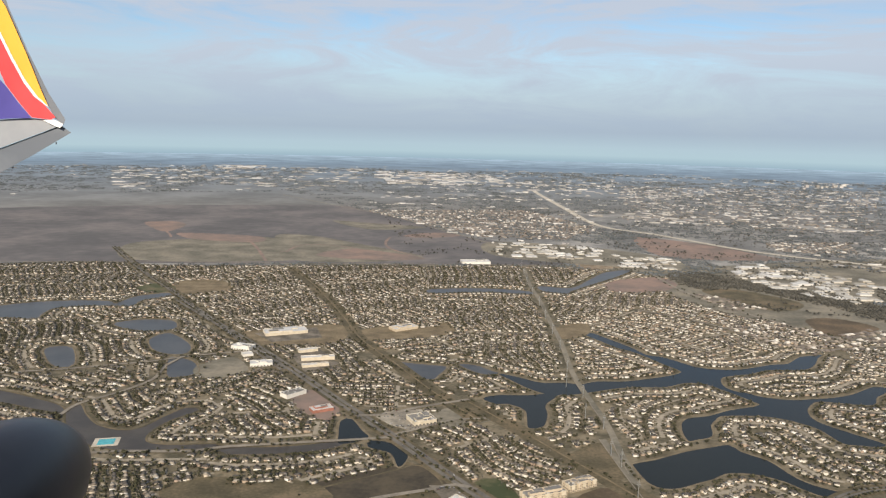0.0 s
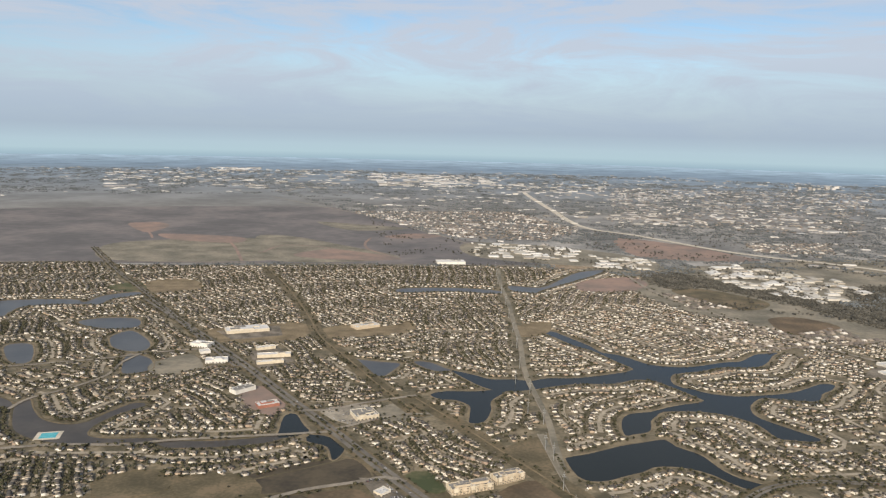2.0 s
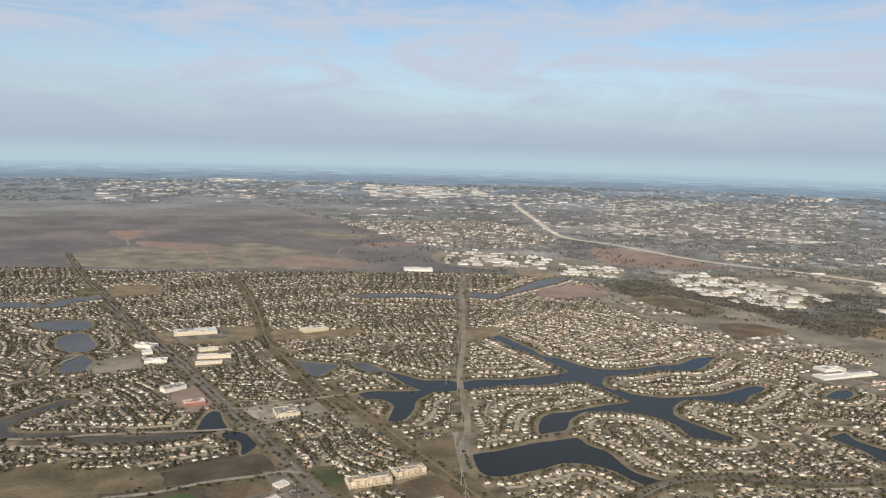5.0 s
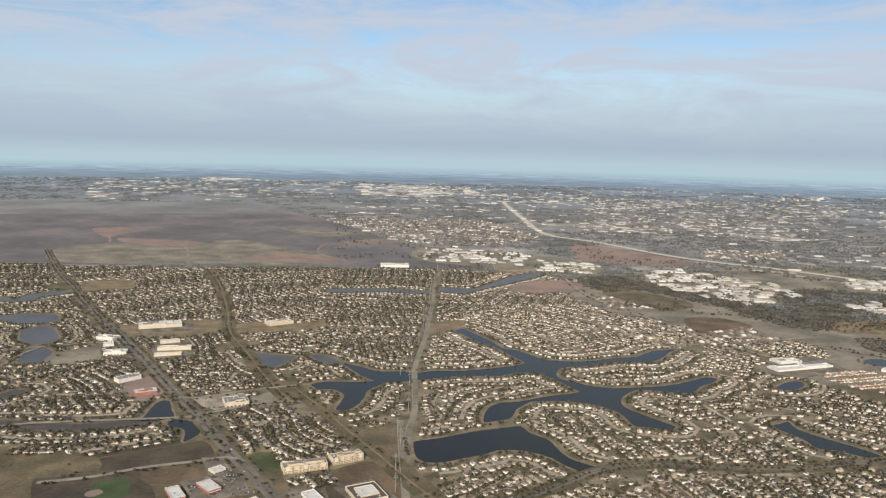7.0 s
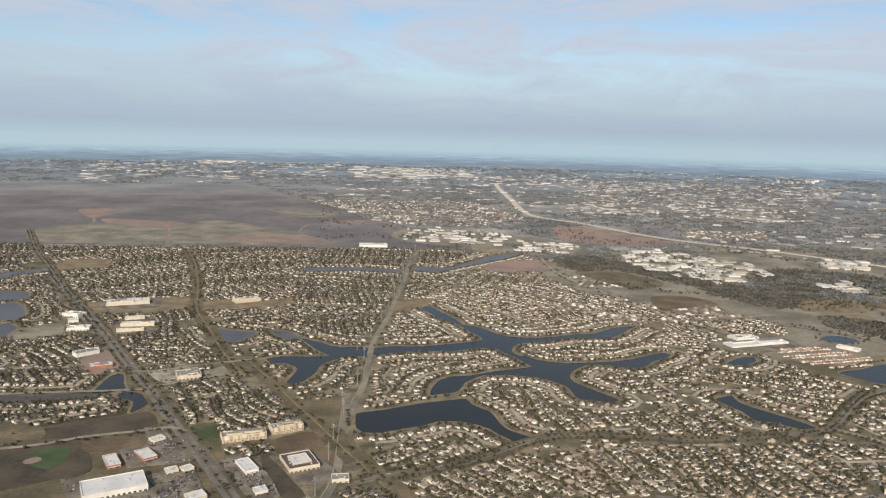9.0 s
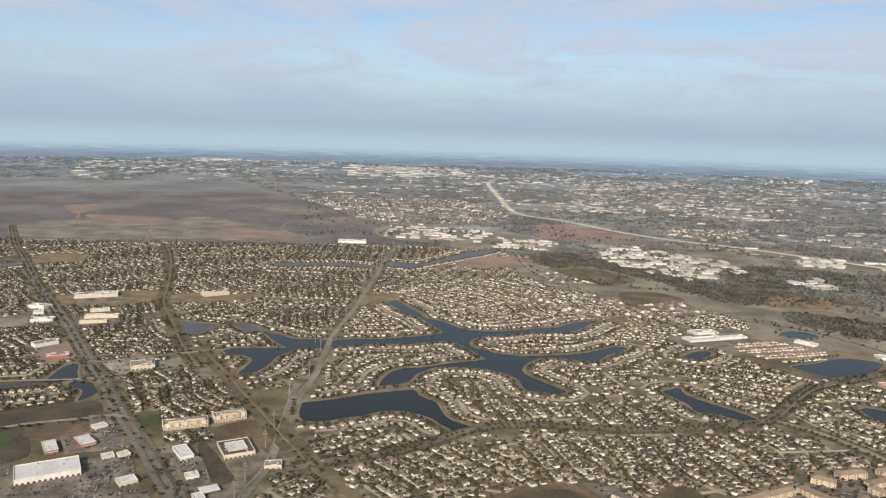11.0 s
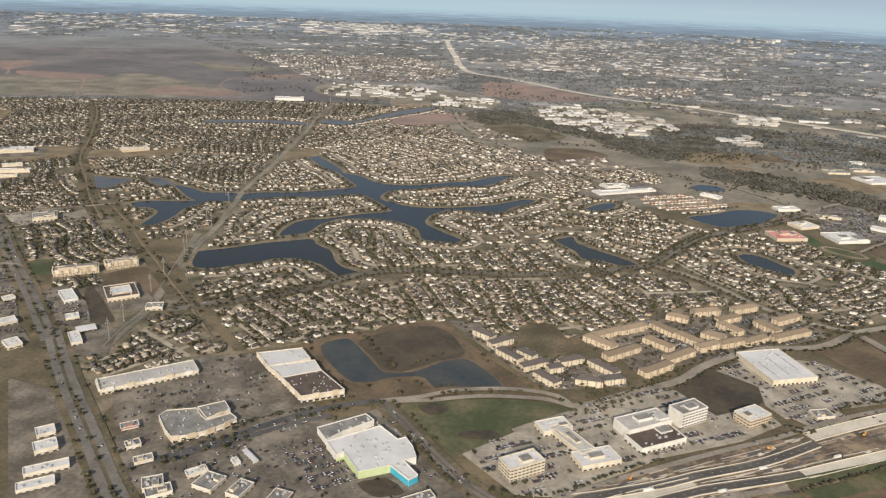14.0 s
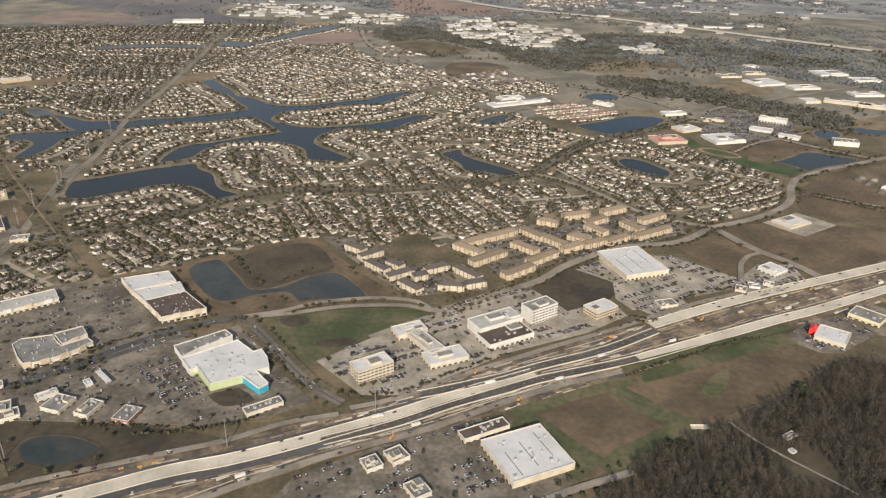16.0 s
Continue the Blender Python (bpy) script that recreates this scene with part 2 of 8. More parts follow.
# bare woods far off, with bluish haze mixed into the base colour
M["far_wood"] = material("haze_tinted_woods", (0.088, 0.098, 0.102), (0.150, 0.159, 0.162), size=160, fine=24, spread=0.16, island=True, spec=0.1)
M["red_home"] = banded("red_tile_roofs", [(0.26, 0.165, 0.13), (0.38, 0.33, 0.28), (0.21, 0.14, 0.115), (0.30, 0.21, 0.17), (0.24, 0.165, 0.13), (0.18, 0.135, 0.115)], rough=0.8, size=20)
M["creek_wood"] = material("creek_woods", (0.052, 0.051, 0.044), (0.108, 0.102, 0.087), size=60, fine=10, spread=0.3, island=True, spec=0.1)
M["far_block"] = banded("far_roofs", [(0.52, 0.50, 0.47), (0.34, 0.32, 0.29), (0.43, 0.41, 0.37), (0.62, 0.60, 0.57), (0.27, 0.25, 0.22), (0.38, 0.36, 0.34)], rough=0.7, size=20)
M["shed_roof"] = banded("shed_roofs", [(0.58, 0.56, 0.52), (0.47, 0.44, 0.38), (0.66, 0.64, 0.60), (0.36, 0.33, 0.28), (0.53, 0.50, 0.44)], rough=0.7, size=20)
M["car_paint"] = banded("car_paint", [(0.70, 0.70, 0.70), (0.03, 0.03, 0.035), (0.30, 0.31, 0.33), (0.06, 0.06, 0.065), (0.62, 0.62, 0.62), (0.02, 0.02, 0.022), (0.14, 0.03, 0.03), (0.04, 0.05, 0.08), (0.02, 0.02, 0.02), (0.11, 0.11, 0.12)], rough=0.3)
M["digger"] = material("machine_orange", (0.50, 0.22, 0.05), (0.62, 0.32, 0.08), size=2, rough=0.5)
M["tyre"] = material("tyre_rubber", (0.02, 0.02, 0.02), (0.035, 0.035, 0.035), size=1)
M["wing_grey"] = material("wing_grey_paint", (0.24, 0.255, 0.28), (0.29, 0.305, 0.33), size=1.5, rough=0.4, fine=0.3)
M["wing_dark"] = material("wing_dark_edge", (0.10, 0.115, 0.14), (0.14, 0.155, 0.18), size=1.5, rough=0.4, fine=0.3)
M["tail_yellow"] = material("winglet_yellow", (0.74, 0.34, 0.02), (0.80, 0.38, 0.03), size=1.0, rough=0.35)
M["tail_red"] = material("winglet_red", (0.66, 0.03, 0.035), (0.72, 0.045, 0.05), size=1.0, rough=0.35)
M["tail_blue"] = material("winglet_blue", (0.045, 0.035, 0.22), (0.06, 0.05, 0.27), size=1.0, rough=0.35)
M["tail_white"] = material("winglet_white", (0.80, 0.79, 0.76), (0.86, 0.85, 0.82), size=1.0, rough=0.35)
M["near_black"] = material("dark_gloss", (0.012, 0.014, 0.02), (0.022, 0.025, 0.034), size=0.8, rough=0.35)


def water_material():
    m = bpy.data.materials.new("lake_water")
    m.use_nodes = True
    n, l = m.node_tree.nodes, m.node_tree.links
    b = n["Principled BSDF"]
    b.inputs["Base Color"].default_value = (0.017, 0.021, 0.020, 1)
    b.inputs["Roughness"].default_value = 0.08
    b.inputs["IOR"].default_value = 1.33
    b.inputs["Specular IOR Level"].default_value = 0.16
    geo = n.new("ShaderNodeNewGeometry")
    nz = n.new("ShaderNodeTexNoise")
    nz.inputs["Scale"].default_value = 1 / (1.6 * S)
    nz.inputs["Detail"].default_value = 4
    l.new(geo.outputs["Position"], nz.inputs["Vector"])
    slow = n.new("ShaderNodeTexNoise")
    slow.inputs["Scale"].default_value = 1 / (90 * S)
    slow.inputs["Detail"].default_value = 4
    l.new(geo.outputs["Position"], slow.inputs["Vector"])
    mr = n.new("ShaderNodeMapRange")
    mr.inputs["To Min"].default_value, mr.inputs["To Max"].default_value = 0.06, 0.22
    l.new(slow.outputs["Fac"], mr.inputs["Value"])
    l.new(mr.outputs["Result"], b.inputs["Roughness"])
    bp = n.new("ShaderNodeBump")
    bp.inputs["Strength"].default_value = 0.5
    bp.inputs["Distance"].default_value = 0.12 * S
    l.new(nz.outputs["Fac"], bp.inputs["Height"])
    l.new(bp.outputs["Normal"], b.inputs["Normal"])
    return m


M["water"] = water_material()


def haze_tint_material():
    """Far lowland with air haze painted into its base colour, bluer and paler with distance."""
    m = material("haze_tinted_lowland", (0.72, 0.72, 0.72), (1.15, 1.15, 1.15), size=600, fine=90)
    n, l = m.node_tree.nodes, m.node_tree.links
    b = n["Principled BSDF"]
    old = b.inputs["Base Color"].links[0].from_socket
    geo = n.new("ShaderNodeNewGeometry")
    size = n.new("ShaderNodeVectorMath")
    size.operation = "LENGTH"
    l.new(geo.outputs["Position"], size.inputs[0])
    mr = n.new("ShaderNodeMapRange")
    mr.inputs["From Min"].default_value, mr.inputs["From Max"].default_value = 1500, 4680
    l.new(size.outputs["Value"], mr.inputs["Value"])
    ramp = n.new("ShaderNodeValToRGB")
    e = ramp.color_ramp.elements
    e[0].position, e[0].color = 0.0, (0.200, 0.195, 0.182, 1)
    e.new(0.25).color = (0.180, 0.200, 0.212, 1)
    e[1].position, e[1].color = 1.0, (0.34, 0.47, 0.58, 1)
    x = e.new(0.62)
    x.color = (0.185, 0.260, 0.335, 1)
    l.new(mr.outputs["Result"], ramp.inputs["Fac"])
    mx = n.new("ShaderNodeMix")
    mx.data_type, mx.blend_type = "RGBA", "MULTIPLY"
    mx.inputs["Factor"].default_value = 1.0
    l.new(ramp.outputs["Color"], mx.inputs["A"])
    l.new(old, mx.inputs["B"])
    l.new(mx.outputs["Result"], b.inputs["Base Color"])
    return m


M["lowland"] = haze_tint_material()


# ---- plan: true metres, x along the flight, y away from it ----
LAKES = {}
LAKES["lake_near"] = [(213, 1252), (194, 1312), (196, 1328), (235, 1352), (293, 1399), (339, 1428), (383, 1451), (399, 1423), (438, 1392), (454, 1360), (466, 1332), (489, 1303), (520, 1287), (538, 1280), (527, 1264), (498, 1259), (471, 1277), (446, 1305), (412, 1323), (378, 1326), (349, 1317), (327, 1293), (295, 1269), (264, 1245), (237, 1237)]
LAKES["lake_north_arm"] = [(131, 2223), (156, 2242), (206, 2178), (257, 2110), (293, 2044), (327, 2035), (368, 2000), (400, 1966), (442, 1952), (501, 1959), (555, 1990), (610, 2029), (654, 2048), (694, 2107), (718, 2131), (777, 2160), (756, 2129), (717, 2042), (676, 1998), (588, 1975), (536, 1932), (483, 1902), (453, 1875), (449, 1808), (489, 1760), (503, 1701), (462, 1757), (400, 1830), (358, 1876), (362, 1912), (323, 1969), (266, 2055), (222, 2091), (178, 2151)]
LAKES["lake_middle"] = [(475, 1789), (517, 1758), (574, 1749), (625, 1765), (677, 1786), (729, 1818), (767, 1855), (807, 1893), (836, 1891), (817, 1850), (785, 1814), (768, 1775), (750, 1753), (710, 1749), (655, 1753), (629, 1745), (598, 1693), (590, 1645), (598, 1615), (626, 1583), (664, 1546), (689, 1520), (671, 1503), (624, 1502), (605, 1508), (585, 1570), (560, 1598), (523, 1620), (483, 1625), (446, 1621), (399, 1607), (382, 1579), (368, 1548), (364, 1507), (354, 1482), (325, 1464), (309, 1455), (305, 1501), (311, 1550), (331, 1582), (374, 1604), (414, 1640), (452, 1667), (481, 1684), (502, 1706), (493, 1745)]
LAKES["lake_channel"] = [(-90, 1794), (-33, 1772), (18, 1745), (74, 1758), (109, 1752), (149, 1783), (219, 1801), (292, 1844), (340, 1878), (380, 1913), (415, 1830), (360, 1820), (304, 1775), (228, 1758), (164, 1722), (123, 1693), (81, 1670), (38, 1665), (-7, 1693), (-60, 1755)]
LAKES["lake_cove"] = [(885, 1573), (905, 1591), (924, 1606), (931, 1565), (968, 1526), (1014, 1489), (1048, 1452), (1053, 1436), (1013, 1439), (968, 1462), (939, 1463), (926, 1506), (901, 1542)]
LAKES["lake_east"] = [(1206, 1833), (1268, 1877), (1340, 1935), (1400, 1944), (1436, 1918), (1410, 1870), (1360, 1815), (1310, 1788), (1280, 1766), (1248, 1784)]
LAKES["pond_island"] = [(959, 1844), (1009, 1911), (1038, 1914), (1030, 1874), (994, 1837)]
LAKES["pond_mall"] = [(1261, 2149), (1299, 2196), (1347, 2187), (1357, 2146), (1297, 2119)]
LAKES["pond_loop"] = [(1264, 1564), (1296, 1575), (1326, 1547), (1339, 1521), (1356, 1494), (1343, 1461), (1313, 1479), (1273, 1515)]
LAKES["basin_school"] = [(1603, 1589), (1620, 1597), (1660, 1632), (1704, 1665), (1745, 1643), (1788, 1619), (1755, 1585), (1693, 1545), (1658, 1528), (1629, 1561)]
LAKES["pond_far_a"] = [(1777, 1831), (1818, 1866), (1840, 1828), (1813, 1786), (1778, 1782)]
LAKES["pond_far_b"] = [(1893, 1879), (1988, 1911), (1949, 1830), (1900, 1834)]
LAKES["pond_ramp"] = [(519, 566), (520, 579), (533, 586), (558, 588), (585, 581), (597, 573), (593, 563), (582, 551), (563, 545), (540, 548)]
LAKES["basin_west"] = [(543, 974), (571, 1006), (588, 997), (621, 953), (652, 915), (693, 927), (722, 959), (760, 977), (810, 919), (808, 907), (778, 900), (740, 892), (726, 886), (712, 906), (697, 912), (660, 900), (648, 889), (620, 879), (587, 906)]
LAKES["lake_far_west"] = [(-1750, 2081), (-1706, 2125), (-1639, 2194), (-1535, 2248), (-1426, 2269), (-1381, 2246), (-1377, 2355), (-1305, 2433), (-1274, 2402), (-1326, 2305), (-1312, 2230), (-1363, 2216), (-1439, 2196), (-1520, 2141), (-1513, 2064), (-1495, 2002), (-1598, 1990), (-1621, 1927)]
LAKES["pond_west_a"] = [(-1239, 2011), (-1187, 2067), (-1092, 2077), (-1042, 1994), (-1102, 1952), (-1191, 1969)]
LAKES["pond_west_b"] = [(-912, 1737), (-843, 1713), (-791, 1633), (-836, 1588), (-891, 1678)]
LAKES["pond_west_c"] = [(-1259, 1731), (-1203, 1755), (-1107, 1627), (-1125, 1599), (-1179, 1633)]
LAKES["pond_west_d"] = [(-1051, 1878), (-1029, 1945), (-922, 1852), (-892, 1777), (-928, 1758), (-993, 1790)]
LAKES["creek_bend"] = [(-933, 1353), (-929, 1387), (-877, 1333), (-828, 1292), (-770, 1276), (-736, 1297), (-723, 1358), (-704, 1414), (-673, 1408), (-702, 1341), (-709, 1280), (-692, 1237), (-643, 1232), (-564, 1252), (-546, 1237), (-633, 1214), (-730, 1193), (-818, 1216), (-868, 1260)]
LAKES["creek_west"] = [(-1214, 1413), (-1140, 1422), (-1040, 1397), (-962, 1370), (-934, 1336), (-998, 1342), (-1091, 1361), (-1157, 1346)]
LAKES["creek_south"] = [(-547, 1242), (-459, 1261), (-383, 1293), (-347, 1317), (-336, 1298), (-374, 1264), (-448, 1233), (-526, 1217)]
LAKES["pond_bridge_a"] = [(-372, 1413), (-354, 1427), (-319, 1374), (-297, 1344), (-312, 1317), (-343, 1302), (-357, 1343)]
LAKES["pond_bridge_b"] = [(-290, 1329), (-249, 1325), (-208, 1282), (-213, 1226), (-241, 1280), (-286, 1298)]
LAKES["basin_road"] = [(-332, 1107), (-295, 1143), (-215, 1212), (-179, 1238), (-129, 1173), (-163, 1142), (-245, 1099), (-312, 1076)]
LAKES["lake_greenway"] = [(-386, 1857), (-348, 1832), (-304, 1824), (-247, 1820), (-218, 1815), (-226, 1749), (-239, 1706), (-275, 1731), (-330, 1788)]
LAKES["lake_arm"] = [(-190, 1842), (-148, 1845), (-103, 1808), (-85, 1795), (-100, 1778), (-122, 1777), (-155, 1799)]
LAKES["lake_fan"] = [(-105, 1604), (-76, 1635), (-9, 1650), (48, 1676), (58, 1660), (33, 1593), (38, 1533), (30, 1468), (2, 1454), (-4, 1505), (-12, 1555), (-47, 1582), (-74, 1577)]
LAKES["channel_north_a"] = [(-414, 2752), (-218, 2818), (-58, 2808), (-55, 2757), (-212, 2755), (-402, 2682)]
LAKES["channel_north_b"] = [(-19, 2918), (100, 2918), (170, 3091), (249, 3298), (366, 3404), (318, 3264), (214, 3067), (111, 2876), (79, 2804), (-6, 2833)]
GREENS = {}
GREENS["store_lawn"] = [(675, 666), (689, 675), (705, 681), (728, 661), (712, 651), (696, 648)]
GREENS["apartment_park"] = [(829, 1079), (869, 1140), (911, 1045), (881, 1019)]
GREENS["basin_meadow"] = [(519, 974), (693, 1097), (743, 1045), (807, 968), (867, 904), (795, 888), (723, 867), (669, 841), (629, 838), (569, 913)]
GREENS["basin_mound"] = [(593, 1002), (696, 1079), (754, 994), (721, 966), (691, 935), (654, 923)]
GREENS["green_field"] = [(688, 834), (754, 863), (820, 876), (885, 874), (906, 860), (834, 803), (826, 786), (777, 748), (765, 741), (728, 783)]
GREENS["medical_field"] = [(1043, 949), (1110, 1026), (1163, 971), (1150, 927), (1088, 888), (1075, 905)]
GREENS["store_field"] = [(1287, 1127), (1354, 1151), (1404, 1115), (1354, 1010), (1291, 1096)]
GREENS["east_field_a"] = [(1362, 1189), (1456, 1225), (1513, 1174), (1584, 1229), (1702, 1168), (1673, 1110), (1467, 1010), (1402, 1087)]
GREENS["east_field_b"] = [(1566, 1381), (1634, 1462), (1721, 1537), (1742, 1532), (1747, 1353), (1728, 1217), (1597, 1261), (1551, 1300)]
GREENS["east_dirt"] = [(1539, 1667), (1604, 1732), (1686, 1759), (1725, 1701), (1607, 1612)]
GREENS["school_lawn"] = [(1462, 1761), (1472, 1693), (1535, 1599), (1638, 1528), (1606, 1497), (1542, 1530), (1479, 1605), (1440, 1690)]
GREENS["south_field"] = [(996, 655), (1067, 704), (1172, 762), (1326, 829), (1403, 805), (1362, 760), (1246, 676), (1195, 643), (1118, 600), (1094, 554), (1070, 572), (1019, 628)]
GREENS["ramp_ground"] = [(477, 608), (514, 604), (594, 611), (674, 603), (718, 593), (670, 568), (601, 535), (532, 514), (495, 505), (434, 600)]
GREENS["corner_field"] = [(691, 648), (742, 677), (778, 685), (819, 665), (798, 647), (749, 627), (708, 624)]
GREENS["line_field_a"] = [(85, 1165), (156, 1225), (220, 1134), (242, 1069), (203, 1060), (126, 1111)]
GREENS["line_field_b"] = [(75, 1329), (139, 1411), (166, 1337), (176, 1275), (158, 1255), (112, 1290)]
GREENS["west_lot_a"] = [(95, 1103), (107, 1118), (161, 1049), (213, 989), (173, 980), (129, 1041)]
GREENS["west_lot_b"] = [(-78, 1194), (-41, 1218), (2, 1152), (-35, 1142)]
GREENS["ball_meadow"] = [(-368, 1038), (-281, 1058), (-222, 1091), (-135, 994), (-173, 956), (-250, 902)]
GREENS["ball_green"] = [(-262, 1024), (-258, 1054), (-229, 1064), (-209, 1050), (-195, 1013), (-202, 987), (-236, 992)]
GREENS["infield"] = [(-258, 1008), (-246, 1022), (-232, 1012), (-240, 996), (-252, 996)]
GREENS["west_meadow_a"] = [(-334, 1141), (-169, 1249), (-118, 1182), (-275, 1078)]
GREENS["west_meadow_b"] = [(-213, 1093), (-141, 1127), (-106, 1087), (-181, 1054)]
GREENS["west_meadow_c"] = [(-449, 1105), (-347, 1143), (-287, 1080), (-386, 1033)]
GREENS["south_meadow"] = [(-571, 1082), (-486, 1131), (-438, 1066), (-524, 1015)]
GREENS["school_field_a"] = [(-837, 2006), (-597, 2154), (-536, 2006), (-591, 1922), (-760, 1903)]
GREENS["school_field_b"] = [(-204, 1486), (-125, 1566), (-76, 1507), (-78, 1475), (-160, 1425)]
GREENS["north_school"] = [(-514, 2107), (-428, 2176), (-326, 2188), (-287, 2269), (-251, 2140), (-395, 2028), (-472, 2010)]
GREENS["brown_field_a"] = [(-815, 1673), (-766, 1772), (-682, 1681), (-710, 1617), (-773, 1603)]
GREENS["brown_field_b"] = [(-520, 1533), (-478, 1581), (-398, 1489), (-398, 1408), (-474, 1455)]
GREENS["north_field"] = [(-1371, 2615), (-1241, 2699), (-1119, 2555), (-1236, 2442)]
GREENS["park_west"] = [(-1453, 2483), (-1410, 2604), (-1310, 2502), (-1356, 2429)]
GREENS["park_north"] = [(51, 2284), (138, 2363), (143, 2225), (60, 2153)]
GREENS["far_plain"] = [(-4407, 2516), (-4884, 3761), (-4463, 5546), (-2638, 6793), (-2025, 6274), (-1070, 5096), (-494, 4286), (24, 3957), (81, 3471), (-908, 3201), (-1597, 2991), (-2188, 2854), (-3003, 2507), (-3775, 2149)]
GREENS["far_tan"] = [(-2015, 3294), (-2015, 3560), (-1523, 3881), (-1294, 3528), (-1128, 3216), (-1760, 3025)]
GREENS["far_tan_b"] = [(-1490, 3932), (-1344, 4034), (-982, 3803), (-580, 3446), (-1110, 3219)]
GREENS["far_streak"] = [(-1417, 4759), (-1105, 4708), (-772, 4603), (-1072, 4402)]
GREENS["far_strip"] = [(-4565, 6450), (-4125, 6757), (-3876, 6434), (-4284, 6164)]
GREENS["far_pale"] = [(142, 3614), (289, 3668), (378, 3513), (156, 3364)]
GREENS["far_red_a"] = [(-1073, 3381), (-995, 3606), (-842, 3598), (-562, 3432), (-795, 3327)]
GREENS["far_red_b"] = [(-2444, 4241), (-2409, 4333), (-2320, 4375), (-2177, 4254), (-2119, 4007), (-2155, 3927)]
GREENS["far_red_c"] = [(-2026, 3891), (-1585, 3903), (-1492, 3698), (-1829, 3690)]
GREENS["far_red_d"] = [(-826, 4194), (-674, 4380), (-514, 4295), (-705, 4129)]
GREENS["far_east_plain"] = [(443, 3132), (791, 3429), (1030, 3066), (1213, 2866), (1671, 2621), (1421, 2200), (1058, 2468), (791, 2508), (564, 2694)]
GREENS["east_tan_a"] = [(1328, 2679), (1459, 2761), (1736, 2679), (1572, 2550), (1315, 2504)]
GREENS["east_green_a"] = [(1516, 2551), (1732, 2629), (1744, 2538), (1582, 2437)]
GREENS["east_brown_a"] = [(854, 2578), (971, 2631), (1059, 2517), (882, 2386)]
GREENS["east_green_b"] = [(601, 2989), (736, 3058), (920, 2878), (872, 2736), (754, 2720)]
GREENS["east_tan_b"] = [(1421, 2483), (1503, 2486), (1498, 2392), (1423, 2365)]
GREENS["east_tan_c"] = [(1331, 2004), (1456, 2031), (1442, 1970), (1352, 1959)]
GREENS["east_tan_d"] = [(1905, 1940), (2093, 2035), (2193, 1950), (1958, 1871)]
GREENS["east_brown_b"] = [(1556, 2716), (1874, 2870), (1917, 2745), (1628, 2605)]
GREENS["east_tan_e"] = [(1641, 2360), (1834, 2426), (1832, 2269), (1685, 2214)]
GREENS["basin_shade"] = [(637, 1032), (665, 1042), (695, 1026), (689, 996), (662, 986)]
GREENS["pond_shade"] = [(711, 837), (742, 847), (750, 830), (731, 817)]
GREENS["pond_shade_b"] = [(770, 786), (813, 799), (813, 780), (779, 774)]
GREENS["south_patch"] = [(1220, 718), (1244, 748), (1264, 761), (1249, 720), (1229, 702)]
GREENS["far_east_red"] = [(499, 4568), (849, 4378), (1060, 4078), (1150, 3913), (837, 3810), (533, 3924)]
GREENS["yard_ground"] = [(805, 3570), (990, 3745), (1170, 3565), (1345, 3430), (1390, 3110), (1135, 2885), (990, 2985), (805, 3245)]
GREENS["yard_ground_b"] = [(-314, 4106), (259, 4033), (600, 3760), (590, 3460), (300, 3470), (-244, 3620)]
GREENS["north_red"] = [(258, 3089), (463, 3246), (523, 3094), (426, 2932), (253, 2900)]
GREENS["track_lawn"] = [(1440, 1668), (1493, 1690), (1556, 1618), (1520, 1580), (1466, 1592)]
PAVED = {}
PAVED["lot_apartments"] = [(921, 1074), (1040, 1178), (1305, 1275), (1316, 1172), (1060, 1021), (1008, 969), (977, 1026)]
PAVED["lot_dark_apartments"] = [(713, 1104), (768, 1111), (838, 1008), (975, 997), (983, 943), (871, 911), (804, 989)]
PAVED["lot_north_mall"] = [(335, 845), (387, 907), (459, 927), (568, 833), (609, 780), (651, 804), (671, 834), (713, 788), (770, 718), (811, 677), (795, 663), (747, 632), (688, 614), (593, 613), (511, 610), (440, 608), (310, 813)]
PAVED["lot_medical"] = [(779, 742), (835, 798), (904, 860), (933, 885), (1015, 950), (1046, 944), (1088, 887), (1150, 924), (1166, 881), (1108, 833), (1006, 778), (891, 683), (842, 679)]
PAVED["lot_box"] = [(1113, 1016), (1182, 1078), (1268, 1075), (1351, 1004), (1334, 976), (1176, 897), (1158, 928), (1162, 980)]
PAVED["lot_bank"] = [(1326, 975), (1392, 1056), (1444, 1060), (1448, 1003), (1345, 935)]
PAVED["lot_corner"] = [(1184, 901), (1215, 924), (1249, 935), (1261, 907), (1209, 877)]
PAVED["lot_south_mall"] = [(781, 504), (797, 545), (856, 586), (931, 629), (960, 647), (1005, 646), (1019, 623), (1072, 568), (1051, 544), (1014, 519)]
PAVED["lot_red"] = [(1353, 838), (1403, 885), (1459, 897), (1477, 855), (1413, 806), (1387, 807)]
PAVED["lot_yellow"] = [(1455, 923), (1508, 940), (1562, 897), (1539, 852), (1480, 855)]
PAVED["lot_church"] = [(1458, 1230), (1535, 1282), (1584, 1229), (1508, 1174)]
PAVED["lot_school"] = [(-309, 1448), (-297, 1479), (-226, 1510), (-181, 1433), (-227, 1392), (-270, 1411)]
PAVED["lot_school_b"] = [(-801, 2002), (-651, 2106), (-601, 2002), (-720, 1925)]
PAVED["lot_shops_a"] = [(-624, 1816), (-585, 1906), (-483, 1775), (-543, 1691)]
PAVED["lot_west_a"] = [(-139, 1074), (-104, 1103), (-150, 1169), (-109, 1174), (-3, 1059), (-86, 1015)]
